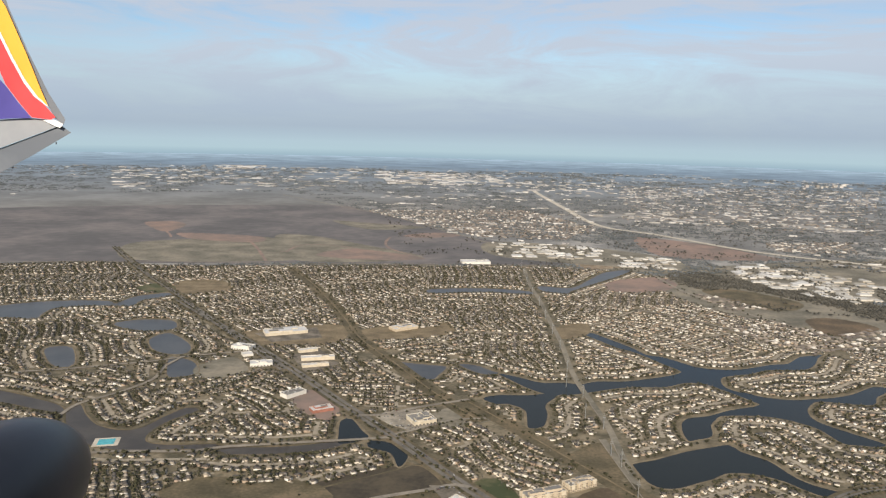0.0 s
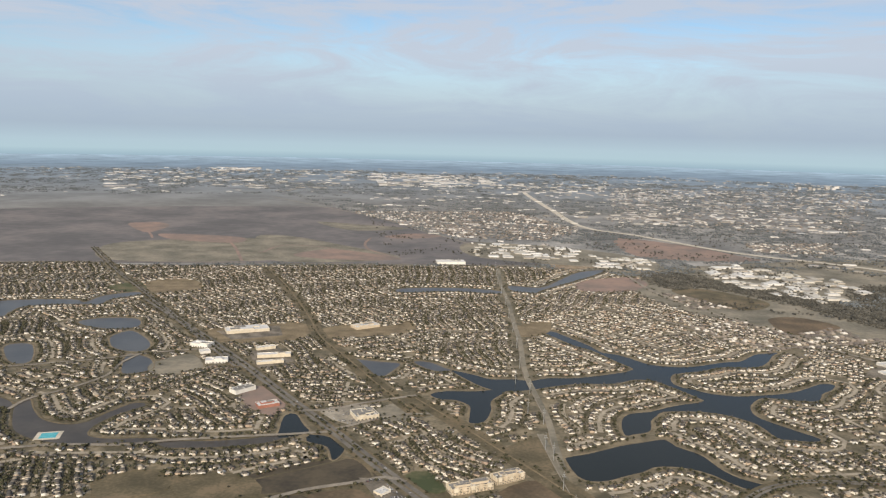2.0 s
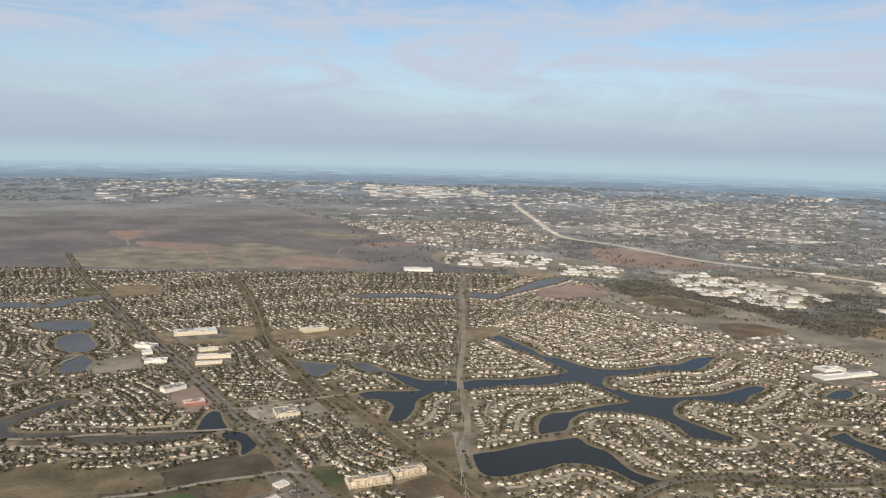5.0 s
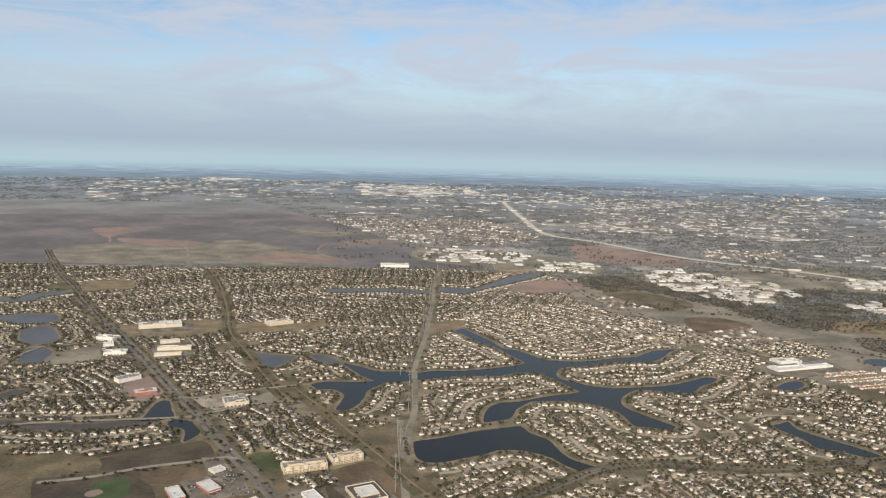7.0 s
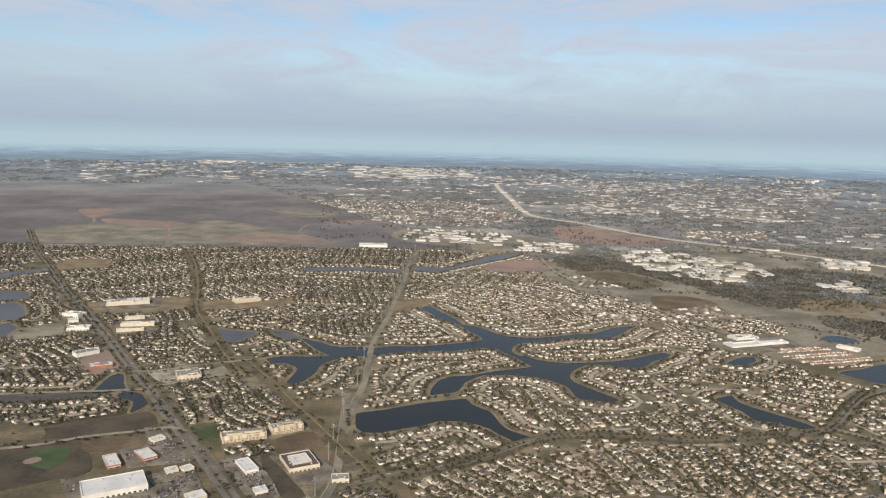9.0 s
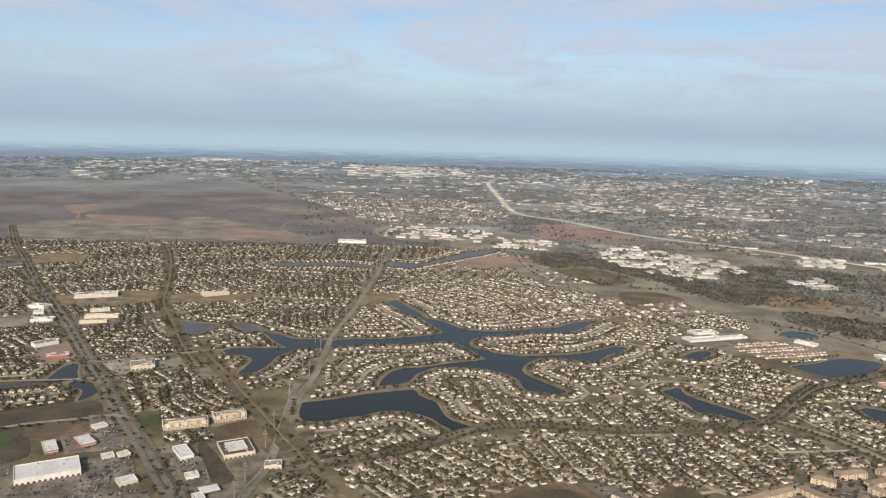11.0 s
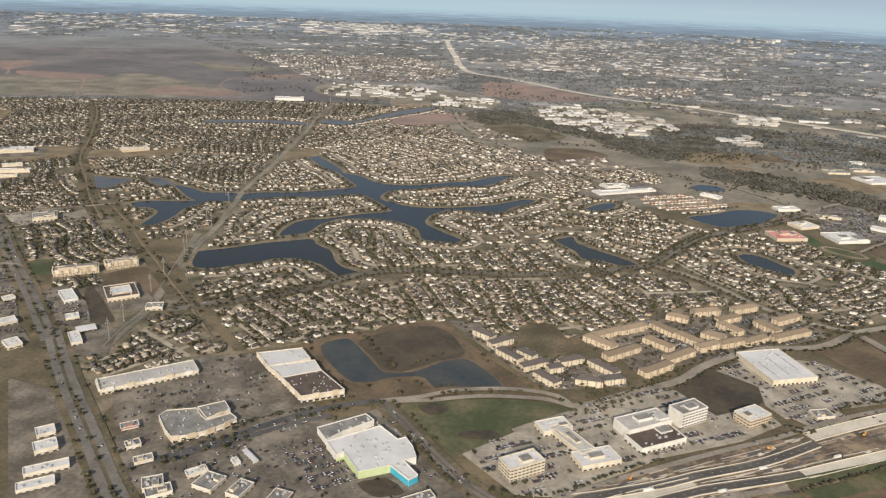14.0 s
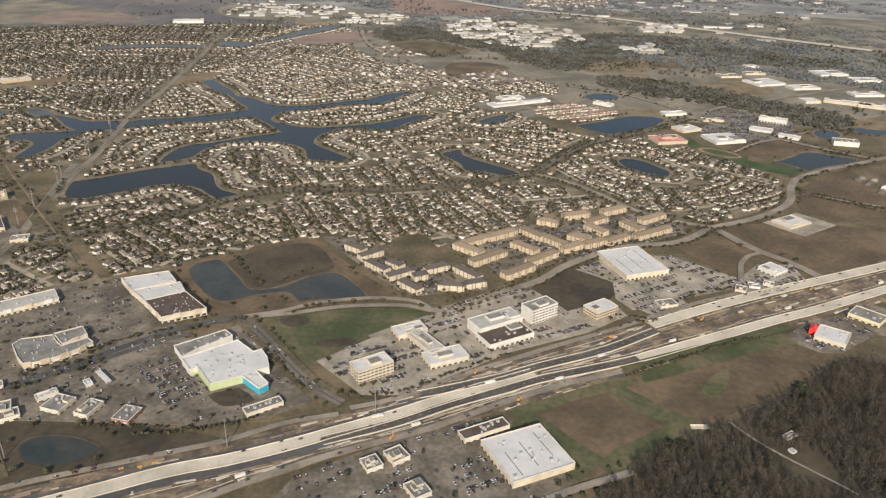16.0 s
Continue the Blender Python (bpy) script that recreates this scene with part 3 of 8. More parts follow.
PAVED["lot_west_b"] = [(-34, 1012), (2, 1051), (84, 948), (131, 905), (108, 876), (65, 865), (-44, 999)]
PAVED["lot_west_c"] = [(31, 1075), (66, 1108), (134, 1043), (177, 981), (157, 947), (104, 993)]
PAVED["lot_west_d"] = [(108, 1106), (157, 1149), (242, 1069), (235, 1035), (189, 1024)]
PAVED["lot_west_e"] = [(163, 930), (198, 967), (234, 966), (261, 886), (203, 872)]
PAVED["lot_left"] = [(175, 799), (247, 783), (363, 666), (424, 597), (350, 561)]
PAVED["lot_white"] = [(-161, 959), (-132, 969), (9, 988), (79, 908), (-58, 846)]
PAVED["lot_mall_far"] = [(935, 1991), (996, 2076), (1144, 2184), (1196, 2054), (1039, 1943)]
PAVED["lot_school_far"] = [(1557, 2003), (1651, 2044), (1752, 1911), (1732, 1782), (1553, 1716), (1486, 1755)]
ROADS = []
ROADS.append(("boulevard_far", 16, [(-2067, 3334), (-1624, 2813), (-1329, 2497), (-1088, 2231), (-891, 2012), (-735, 1842), (-603, 1700)]))
ROADS.append(("boulevard", 22, [(-1215, 2342), (-776, 1907), (-593, 1718), (-403, 1514), (-242, 1344), (-119, 1207), (3, 1080), (94, 980), (157, 911)]))
ROADS.append(("boulevard_near", 24, [(138, 944), (246, 814), (339, 711), (390, 654), (431, 609), (475, 563), (518, 514)]))
ROADS.append(("greenway_road", 4, [(-1069, 3034), (-887, 2753), (-735, 2483), (-609, 2246), (-487, 2006), (-346, 1807), (-230, 1637), (-166, 1555), (-96, 1465)]))
ROADS.append(("greenway_road_near", 4, [(-136, 1577), (-26, 1452), (75, 1329), (143, 1251), (209, 1170), (271, 1099), (332, 1024), (383, 962)]))
ROADS.append(("creek_road", 10, [(-1228, 1531), (-1117, 1579), (-1034, 1630), (-937, 1691), (-886, 1738), (-794, 1801), (-716, 1836)]))
ROADS.append(("creek_loop", 9, [(-886, 1738), (-887, 1656), (-865, 1564), (-889, 1468), (-929, 1387), (-927, 1322)]))
ROADS.append(("west_road", 10, [(-972, 1131), (-827, 1143), (-724, 1184), (-599, 1211), (-539, 1244), (-396, 1298), (-326, 1322), (-257, 1350)]))
ROADS.append(("school_road", 10, [(-362, 1447), (-294, 1462), (-234, 1519), (-134, 1591)]))
ROADS.append(("school_road_b", 9, [(-249, 1366), (-153, 1461), (-86, 1486)]))
ROADS.append(("south_road", 10, [(-352, 1019), (-281, 1058), (-223, 1108), (-154, 1149), (-107, 1179), (-70, 1169)]))
ROADS.append(("parkway", 14, [(272, 1042), (316, 1080), (404, 1135), (460, 1191), (526, 1267), (599, 1310), (703, 1326), (850, 1350), (968, 1397), (1059, 1440), (1082, 1470), (1108, 1512), (1155, 1594), (1206, 1669), (1261, 1718), (1328, 1766), (1410, 1840), (1506, 1938)]))
ROADS.append(("tree_road", 12, [(1082, 1449), (1145, 1404), (1192, 1345), (1242, 1272), (1302, 1224), (1364, 1199)]))
ROADS.append(("east_road", 16, [(1364, 1199), (1403, 1119), (1446, 1064), (1474, 1016)]))
ROADS.append(("apartment_road", 14, [(1364, 1199), (1290, 1131), (1194, 1101), (1107, 1035), (1052, 970), (994, 931), (933, 885), (905, 872)]))
ROADS.append(("curve_road", 9, [(663, 838), (710, 857), (750, 882), (794, 896), (839, 903), (887, 896), (907, 872)]))
ROADS.append(("curve_road_b", 9, [(677, 839), (726, 852), (768, 869), (812, 880), (872, 884), (907, 872)]))
ROADS.append(("mall_road", 12, [(663, 838), (706, 788), (747, 734), (790, 686), (823, 662)]))
ROADS.append(("mall_drive", 11, [(427, 649), (470, 684), (510, 722), (557, 770), (600, 807), (663, 838)]))
ROADS.append(("mall_drive_b", 8, [(445, 660), (481, 687), (519, 717), (568, 761), (612, 791)]))
ROADS.append(("east_loop", 14, [(1364, 1199), (1442, 1242), (1510, 1296), (1549, 1349), (1572, 1413), (1607, 1473), (1670, 1525), (1747, 1570), (1912, 1667)]))
ROADS.append(("east_lane", 8, [(1582, 1382), (1635, 1357), (1703, 1326)]))
ROADS.append(("box_road", 8, [(1177, 905), (1245, 935), (1334, 976), (1354, 1010), (1367, 1054), (1389, 1086), (1414, 1099)]))
ROADS.append(("field_lane", 8, [(834, 800), (863, 825), (905, 857)]))
ROADS.append(("north_road", 14, [(447, 3332), (522, 2976), (616, 2745), (735, 2551), (856, 2383), (964, 2198), (1089, 2074)]))
ROADS.append(("north_cross", 12, [(323, 2595), (501, 2471), (673, 2277), (781, 2212), (880, 2248), (1050, 2325), (1233, 2433)]))
ROADS.append(("east_road_a", 12, [(1210, 2288), (1365, 2205), (1487, 2035), (1509, 1944), (1582, 1850), (1702, 1734), (1775, 1663), (1840, 1621)]))
ROADS.append(("east_road_b", 12, [(1512, 1944), (1624, 2065), (1853, 2212), (2028, 2322), (2233, 2443)]))
ROADS.append(("east_road_c", 8, [(1532, 1645), (1608, 1723), (1693, 1779), (1769, 1836)]))
ROADS.append(("woods_lane", 3, [(1234, 658), (1254, 627), (1278, 600), (1309, 570), (1323, 555)]))
ROADS.append(("south_lane", 9, [(1029, 527), (1062, 546), (1101, 564), (1119, 573)]))
ROADS.append(("far_road", 14, [(-2430, 6536), (-1659, 5720), (-1070, 5096), (-494, 4286), (-209, 3922), (110, 3789)]))
ROADS.append(("edge_road", 9, [(-2179, 2842), (-1775, 2981), (-1143, 3129), (-518, 3289), (81, 3439)]))
CORRIDORS = {}
CORRIDORS["power_b"] = [(-98, 3310), (-56, 2928), (-5, 2620), (35, 2315), (66, 2100), (98, 1800), (155, 1520), (174, 1370), (188, 1280)]
CORRIDORS["power_c"] = [(144, 1427), (181, 1276), (215, 1146), (238, 1047), (242, 968), (248, 909)]
CORRIDORS["greenway"] = [(-1069, 3034), (-735, 2483), (-609, 2246), (-487, 2006), (-346, 1807), (-230, 1637), (-96, 1465)]
CORRIDORS["greenway_b"] = [(-149, 1588), (-26, 1452), (75, 1329), (143, 1251), (209, 1170), (253, 1118)]
CORRIDORS["ditch"] = [(173, 1248), (281, 1112), (370, 1008), (437, 937)]
FREEWAY = {}
FREEWAY["main_west"] = [(523, 463), (620, 513), (679, 544), (727, 562), (777, 586), (828, 614), (883, 645), (929, 674), (991, 711), (1034, 735)]
FREEWAY["dark_north"] = [(904, 682), (940, 697), (1004, 727), (1038, 747), (1108, 782), (1146, 806), (1195, 842)]
FREEWAY["dark_south"] = [(814, 597), (884, 631), (942, 668), (1004, 701), (1036, 720), (1104, 749), (1139, 764), (1176, 782)]
FREEWAY["east_north"] = [(1191, 856), (1250, 892), (1322, 933), (1397, 972), (1465, 1005), (1589, 1066), (1871, 1206)]
FREEWAY["east_south"] = [(1161, 774), (1231, 812), (1296, 847), (1366, 885), (1430, 917), (1551, 985), (1826, 1134)]
FREEWAY["front_north_a"] = [(514, 492), (535, 510), (577, 530), (622, 549), (669, 570), (718, 591), (768, 622), (823, 642)]
FREEWAY["front_north_b"] = [(833, 653), (880, 674), (940, 717), (1005, 759), (1076, 803), (1153, 848), (1238, 905), (1328, 953), (1424, 1005)]
FREEWAY["front_south"] = [(698, 494), (731, 517), (785, 552), (834, 581), (887, 607), (931, 631), (1003, 678), (1068, 715), (1136, 745)]
FREEWAY["ditch_south"] = [(1137, 751), (1211, 788), (1290, 826), (1375, 868)]
TRACKS = {}
TRACKS["track_a"] = [(-1274, 3440), (-1243, 3432), (-1254, 3580), (-1220, 3694), (-1053, 3687), (-915, 3612)]
TRACKS["track_b"] = [(-883, 4101), (-857, 3879), (-790, 3692), (-672, 3541), (-570, 3434)]
TRACKS["track_c"] = [(-2361, 4166), (-2235, 4068), (-2047, 3819), (-1987, 3721)]
TRACKS["track_d"] = [(-1564, 3751), (-1409, 3491), (-1234, 3163)]
HEDGES = {}
HEDGES["row_a"] = [(622, 593), (658, 599), (690, 607), (727, 621)]
HEDGES["row_b"] = [(710, 772), (747, 722), (774, 687)]
HEDGES["row_c"] = [(842, 674), (879, 684), (915, 706), (959, 742), (1006, 772)]
HEDGES["row_d"] = [(461, 700), (499, 743), (541, 775), (581, 798)]
HEDGES["row_e"] = [(1019, 633), (1045, 599), (1070, 569)]
HEDGES["row_f"] = [(1141, 737), (1208, 775), (1280, 816), (1328, 836)]
HEDGES["row_g"] = [(457, 957), (525, 1012), (605, 1067), (689, 1113)]
HEDGES["row_h"] = [(933, 885), (979, 921), (1036, 969)]
HEDGES["row_i"] = [(1151, 880), (1200, 869), (1169, 859)]
HEDGES["row_j"] = [(1224, 909), (1271, 945), (1333, 972)]
HEDGES["row_m"] = [(560, 604), (600, 606), (650, 606), (700, 612), (735, 628)]
HEDGES["row_k"] = [(1587, 1398), (1635, 1362), (1703, 1312)]
HEDGES["row_l"] = [(1580, 1384), (1629, 1348), (1697, 1298)]
BANDS = {}
BANDS["band_a"] = [(1121, 708), (1145, 686), (1170, 661), (1201, 641)]
BANDS["band_b"] = [(1201, 641), (1160, 614), (1128, 592), (1099, 566)]
BANDS["band_c"] = [(1011, 646), (1036, 620), (1056, 595), (1081, 573)]
BANDS["band_d"] = [(1005, 655), (1053, 688), (1106, 715), (1148, 737)]
BANDS["band_e"] = [(1154, 738), (1205, 763), (1283, 803), (1364, 839)]
EARTHWORKS = {}
EARTHWORKS["roadbed"] = [(511, 482), (623, 546), (716, 597), (823, 642), (915, 695), (1005, 759), (1152, 843), (1324, 941), (1600, 1089), (1895, 1244), (1799, 1090), (1534, 950), (1288, 819), (1170, 754), (1034, 681), (932, 626), (834, 577), (732, 513), (679, 480), (581, 433)]
HIGHWAY_FAR = {}
HIGHWAY_FAR["far_highway"] = [(2480, 3063), (1588, 3830), (1221, 4045), (989, 4250), (630, 4730), (309, 5094), (91, 6217), (-156, 7643), (-256, 8344)]
WOODS = {}
WOODS["south_woods"] = [(1080, 524), (1100, 554), (1134, 595), (1193, 634), (1249, 666), (1357, 748), (1414, 791), (1474, 777), (1627, 716), (1515, 553), (1328, 482), (1191, 491)]
WOODS["east_woods_a"] = [(1369, 2441), (1534, 2380), (1702, 2249), (1794, 2137), (1921, 1999), (1856, 1882), (1741, 1949), (1653, 2087), (1489, 2179), (1360, 2278)]
WOODS["east_woods_c"] = [(1277, 2938), (1500, 2999), (1525, 2793), (1326, 2658), (1251, 2688)]
WOODS["east_woods_d"] = [(1830, 3028), (1995, 3005), (2134, 2865), (2249, 2755), (2099, 2673), (1912, 2746), (1756, 2829)]
WOODS["east_woods_e"] = [(1300, 3091), (1444, 3317), (1785, 3246), (1720, 3073), (1497, 2992), (1379, 2792), (1296, 2908)]
WOODS["east_woods_b"] = [(534, 3301), (659, 3408), (860, 3206), (1075, 3019), (1289, 2736), (1311, 2558), (1175, 2568), (1022, 2823), (781, 3073), (602, 3040)]
SEEDS = []
SEEDS.append((-1806, 2607, 115))
SEEDS.append((-1425, 1910, 136))
SEEDS.append((-1311, 2117, 142))
SEEDS.append((-999, 2018, 133))
SEEDS.append((-1029, 1455, 163))
SEEDS.append((-830, 1393, 143))
SEEDS.append((-733, 1523, 57))
SEEDS.append((-549, 1490, 137))
SEEDS.append((-555, 1358, 120))
SEEDS.append((-704, 1118, 127))
SEEDS.append((-357, 1214, 29))
SEEDS.append((-1152, 2678, 133))
SEEDS.append((-876, 2271, 135))
SEEDS.append((-490, 1797, 126))
SEEDS.append((-305, 1620, 13))
SEEDS.append((-91, 1319, 138))
SEEDS.append((-730, 2919, 122))
SEEDS.append((-265, 3054, 100))
SEEDS.append((-547, 2534, 123))
SEEDS.append((-272, 2561, 100))
SEEDS.append((-114, 2558, 97))
SEEDS.append((-447, 2265, 147))
SEEDS.append((-129, 2273, 100))
SEEDS.append((-285, 1951, 48))
SEEDS.append((-72, 1948, 102))
SEEDS.append((-104, 1666, 32))
SEEDS.append((78, 2609, 97))
SEEDS.append((240, 2747, 79))
SEEDS.append((353, 2511, 152))
SEEDS.append((458, 2190, 42))
SEEDS.append((739, 2322, 127))
SEEDS.append((221, 1967, 30))
SEEDS.append((163, 1506, 96))
SEEDS.append((245, 1514, 91))
SEEDS.append((277, 1696, 51))
SEEDS.append((503, 1463, 111))
SEEDS.append((460, 1876, 18))
SEEDS.append((698, 1648, 26))
SEEDS.append((644, 1405, 112))
SEEDS.append((777, 1419, 108))
SEEDS.append((877, 1446, 112))
SEEDS.append((980, 1773, 161))
SEEDS.append((1004, 1553, 151))
SEEDS.append((1103, 1787, 147))
SEEDS.append((378, 1197, 39))
SEEDS.append((472, 1082, 136))
SEEDS.append((572, 1114, 135))
SEEDS.append((691, 1174, 125))
SEEDS.append((825, 1186, 120))
SEEDS.append((969, 1252, 115))
SEEDS.append((1100, 1264, 110))
SEEDS.append((1225, 1429, 119))
SEEDS.append((1339, 1344, 117))
SEEDS.append((1451, 1370, 47))
SEEDS.append((315, 964, 60))
SEEDS.append((204, 2341, 151))
SEEDS.append((538, 2259, 129))
SEEDS.append((747, 2413, 135))
SUBURBS = {}
SUBURBS["west"] = [(-2962, 2271), (-2150, 2822), (-1745, 2975), (-1548, 2947), (-119, 3349), (507, 3278), (566, 2938), (672, 2371), (1195, 2310), (950, 1791), (812, 1835), (123, 1606), (73, 1270), (-66, 1182), (-226, 1261), (-268, 1183), (-434, 1078), (-648, 989), (-967, 874)]
SUBURBS["east"] = [(-664, 2225), (-389, 2774), (544, 2680), (841, 2339), (1120, 1841), (1234, 1752), (1388, 1793), (1509, 1565), (1567, 1445), (1473, 1276), (1366, 1204), (1261, 1212), (1016, 1142), (890, 1074), (829, 1059), (692, 1101), (517, 978), (444, 931), (339, 838), (246, 808)]
PLOTS = {}
PLOTS["white_store"] = (1018, 587, 27, 68, 66, 8.5)
PLOTS["brown_strip"] = (976, 623, 30, 53, 15, 6.5)
PLOTS["green_store"] = (676, 723, 33, 57, 88, 10)
PLOTS["green_wing"] = (723, 690, 41, 14, 34, 10)
PLOTS["green_annex"] = (642, 768, 39, 54, 26, 9)
PLOTS["mall_block"] = (543, 868, 36, 62, 132, 9)
PLOTS["strip_mall"] = (352, 832, 38, 122, 32, 7.5)
PLOTS["theatre"] = (461, 747, 43, 75, 46, 8)
PLOTS["office_tall"] = (847, 721, 35, 45, 24, 17)
PLOTS["clinic_a"] = (930, 757, 27, 50, 28, 8)
PLOTS["clinic_b"] = (882, 812, 30, 37, 40, 8)
PLOTS["hospital_tower"] = (1046, 870, 42, 36, 40, 22)
PLOTS["hospital_low"] = (1002, 811, 32, 65, 34, 9)
PLOTS["hospital_mid"] = (990, 838, 33, 65, 30, 14)
PLOTS["office_small"] = (1130, 883, 36, 38, 26, 13)
PLOTS["box_store"] = (1199, 1037, 21, 71, 88, 9.5)
PLOTS["kiosk_a"] = (1224, 914, 19, 26, 18, 5)
PLOTS["bank"] = (1407, 1033, 36, 29, 30, 7)
PLOTS["kiosk_b"] = (1340, 966, -22, 15, 16, 5)
PLOTS["kiosk_c"] = (1362, 978, -8, 15, 14, 5)
PLOTS["kiosk_d"] = (1385, 985, -26, 14, 12, 5)
PLOTS["red_dealer"] = (1416, 841, -33, 37, 36, 7)
PLOTS["yellow_shop"] = (1485, 897, -44, 40, 30, 7)
PLOTS["diner_a"] = (868, 565, 32, 17, 18, 5.5)
PLOTS["diner_b"] = (891, 578, 37, 19, 20, 6)
PLOTS["diner_c"] = (915, 532, 35, 18, 22, 6)
PLOTS["row_shop"] = (741, 647, 36, 41, 13, 5.5)
PLOTS["west_shop_a"] = (503, 651, 42, 22, 11, 5)
PLOTS["west_shop_b"] = (524, 636, -15, 24, 26, 5.5)
PLOTS["west_shop_c"] = (560, 630, -15, 17, 26, 6)
PLOTS["west_shop_d"] = (604, 623, -12, 20, 24, 5.5)
PLOTS["canopy"] = (549, 687, 48, 6, 30, 5.5)
PLOTS["hut"] = (536, 677, 44, 7, 12, 4)
PLOTS["west_shop_e"] = (468, 623, 29, 21, 20, 6)
PLOTS["west_shop_f"] = (411, 686, 40, 16, 13, 5)
PLOTS["west_shop_g"] = (388, 720, 36, 20, 12, 5)
PLOTS["west_shop_h"] = (437, 661, 36, 20, 12, 5)
PLOTS["west_shop_i"] = (480, 612, 36, 26, 16, 5.5)
PLOTS["west_shop_j"] = (306, 802, 40, 16, 20, 6)
PLOTS["west_shop_k"] = (246, 1050, 20, 26, 20, 6)
PLOTS["frame_apartments_a"] = (38, 1165, 31, 74, 24, 11)
PLOTS["frame_apartments_b"] = (96, 1214, 38, 56, 22, 12)
PLOTS["court_home"] = (166, 1090, 37, 49, 58, 8)
PLOTS["dealer_a"] = (92, 1057, 44, 21, 48, 7)
PLOTS["dealer_b"] = (144, 987, 38, 19, 18, 5)
PLOTS["red_wall_a"] = (-82, 1060, 53, 22, 40, 6.5)
PLOTS["red_wall_b"] = (-120, 1026, 43, 20, 44, 6.5)
PLOTS["pump_shop"] = (-99, 1124, 58, 22, 18, 5)
PLOTS["cafe_a"] = (-15, 1020, 43, 18, 16, 5)
PLOTS["cafe_b"] = (5, 1031, 54, 17, 16, 5)
PLOTS["brick_shop"] = (62, 949, 48, 26, 22, 6)
PLOTS["big_white"] = (-66, 949, 39, 87, 52, 10)
PLOTS["round_shop"] = (193, 918, 40, 15, 40, 6)
PLOTS["white_shop"] = (118, 885, 52, 20, 26, 6)
PLOTS["canopy_b"] = (191, 949, 41, 27, 20, 6)
PLOTS["church_a"] = (-769, 1849, -9, 55, 32, 10)
PLOTS["church_b"] = (-669, 1727, 23, 54, 30, 8)
PLOTS["kiosk_e"] = (-735, 1796, 36, 26, 24, 6)
PLOTS["school_a"] = (-719, 2028, 32, 120, 50, 9)
PLOTS["shops_a"] = (-548, 1801, 23, 84, 20, 9)
PLOTS["shops_b"] = (-536, 1745, 29, 66, 14, 7)
PLOTS["shops_c"] = (-595, 1862, 38, 50, 16, 8)
PLOTS["pool_deck"] = (-761, 1220, 22, 29, 26, 1.2)
PLOTS["left_shop_a"] = (302, 690, 40, 20, 18, 6)
PLOTS["left_shop_b"] = (321, 662, 40, 24, 20, 7)
PLOTS["left_shop_c"] = (346, 627, 36, 44, 14, 6)
PLOTS["left_shop_d"] = (352, 600, 36, 36, 14, 5)
PLOTS["gym"] = (-517, 1536, 57, 52, 26, 9)
PLOTS["red_school"] = (-428, 1460, 38, 45, 24, 7)
PLOTS["school_b"] = (-214, 1446, 34, 48, 44, 9)
PLOTS["school_c"] = (-399, 2154, 44, 79, 40, 8)
PLOTS["white_hall"] = (-323, 3379, 17, 129, 60, 12)
PLOTS["mall_l"] = (1071, 2049, 29, 180, 40, 7)
PLOTS["mall_m"] = (1049, 2101, 28, 72, 40, 8)
PLOTS["arena"] = (1472, 1976, 16, 62, 30, 8)
PLOTS["church_c"] = (1507, 1232, 33, 54, 40, 5)
PLOTS["red_roof_school"] = (1402, 1722, 14, 72, 56, 9)
PLOTS["school_d"] = (1470, 1826, 28, 56, 44, 8)
PLOTS["school_e"] = (1536, 1745, 18, 78, 66, 8)
PLOTS["lab_a"] = (1710, 1918, -30, 66, 24, 17)
PLOTS["lab_b"] = (1653, 1835, -29, 52, 30, 8)
PLOTS["plant"] = (1812, 1735, -12, 54, 30, 14)
PLOTS["ware_a"] = (1846, 2400, 24, 100, 80, 8)
PLOTS["ware_b"] = (1945, 2345, 14, 90, 50, 7)
PLOTS["ware_c"] = (1995, 2150, -28, 120, 34, 9)
PLOTS["ware_d"] = (2115, 2575, 12, 100, 70, 8)
PLOTS["ware_e"] = (1896, 2163, 10, 46, 40, 9)
PLOTS["ware_f"] = (2050, 2118, -28, 70, 40, 9)
PLOTS["ware_g"] = (2190, 2480, 4, 90, 50, 8)
PLOTS["ware_h"] = (2098, 2268, 8, 92, 44, 8)
PLOTS["ware_i"] = (1765, 2495, 10, 70, 46, 7)
PLOTS["ware_j"] = (1890, 2665, 8, 46, 30, 7)
PLOTS["ware_k"] = (1862, 2545, 8, 70, 30, 7)
PLOTS["lab_c"] = (1700, 1778, -32, 48, 22, 8)
PLOTS["mall_n"] = (1302, 2060, -38, 54, 22, 8)
PLOTS["mall_o"] = (1557, 1918, 4, 54, 26, 7)
PLOTS["woods_house"] = (1290, 638, 34, 15, 7, 4)
PLOTS["woods_barn"] = (1284, 614, 29, 6, 6, 3)
PLOTS["tank_shed"] = (1578, 2925, 16, 90, 60, 10)
TAN_BLOCKS = []
TAN_BLOCKS.append((963, 1100, 39, 51, 16, 10))
TAN_BLOCKS.append((1005, 1129, 36, 54, 16, 10))
TAN_BLOCKS.append((952, 1066, -37, 53, 16, 10))
TAN_BLOCKS.append((982, 1039, 41, 67, 16, 10))
TAN_BLOCKS.append((1026, 996, 42, 58, 16, 10))
TAN_BLOCKS.append((1065, 1045, 43, 61, 16, 10))
TAN_BLOCKS.append((1040, 1080, -40, 48, 15, 10))
TAN_BLOCKS.append((1055, 1136, -47, 47, 15, 10))
TAN_BLOCKS.append((1089, 1108, -44, 46, 15, 10))
TAN_BLOCKS.append((1114, 1088, 36, 41, 16, 10))
TAN_BLOCKS.append((1151, 1107, 32, 43, 15, 10))
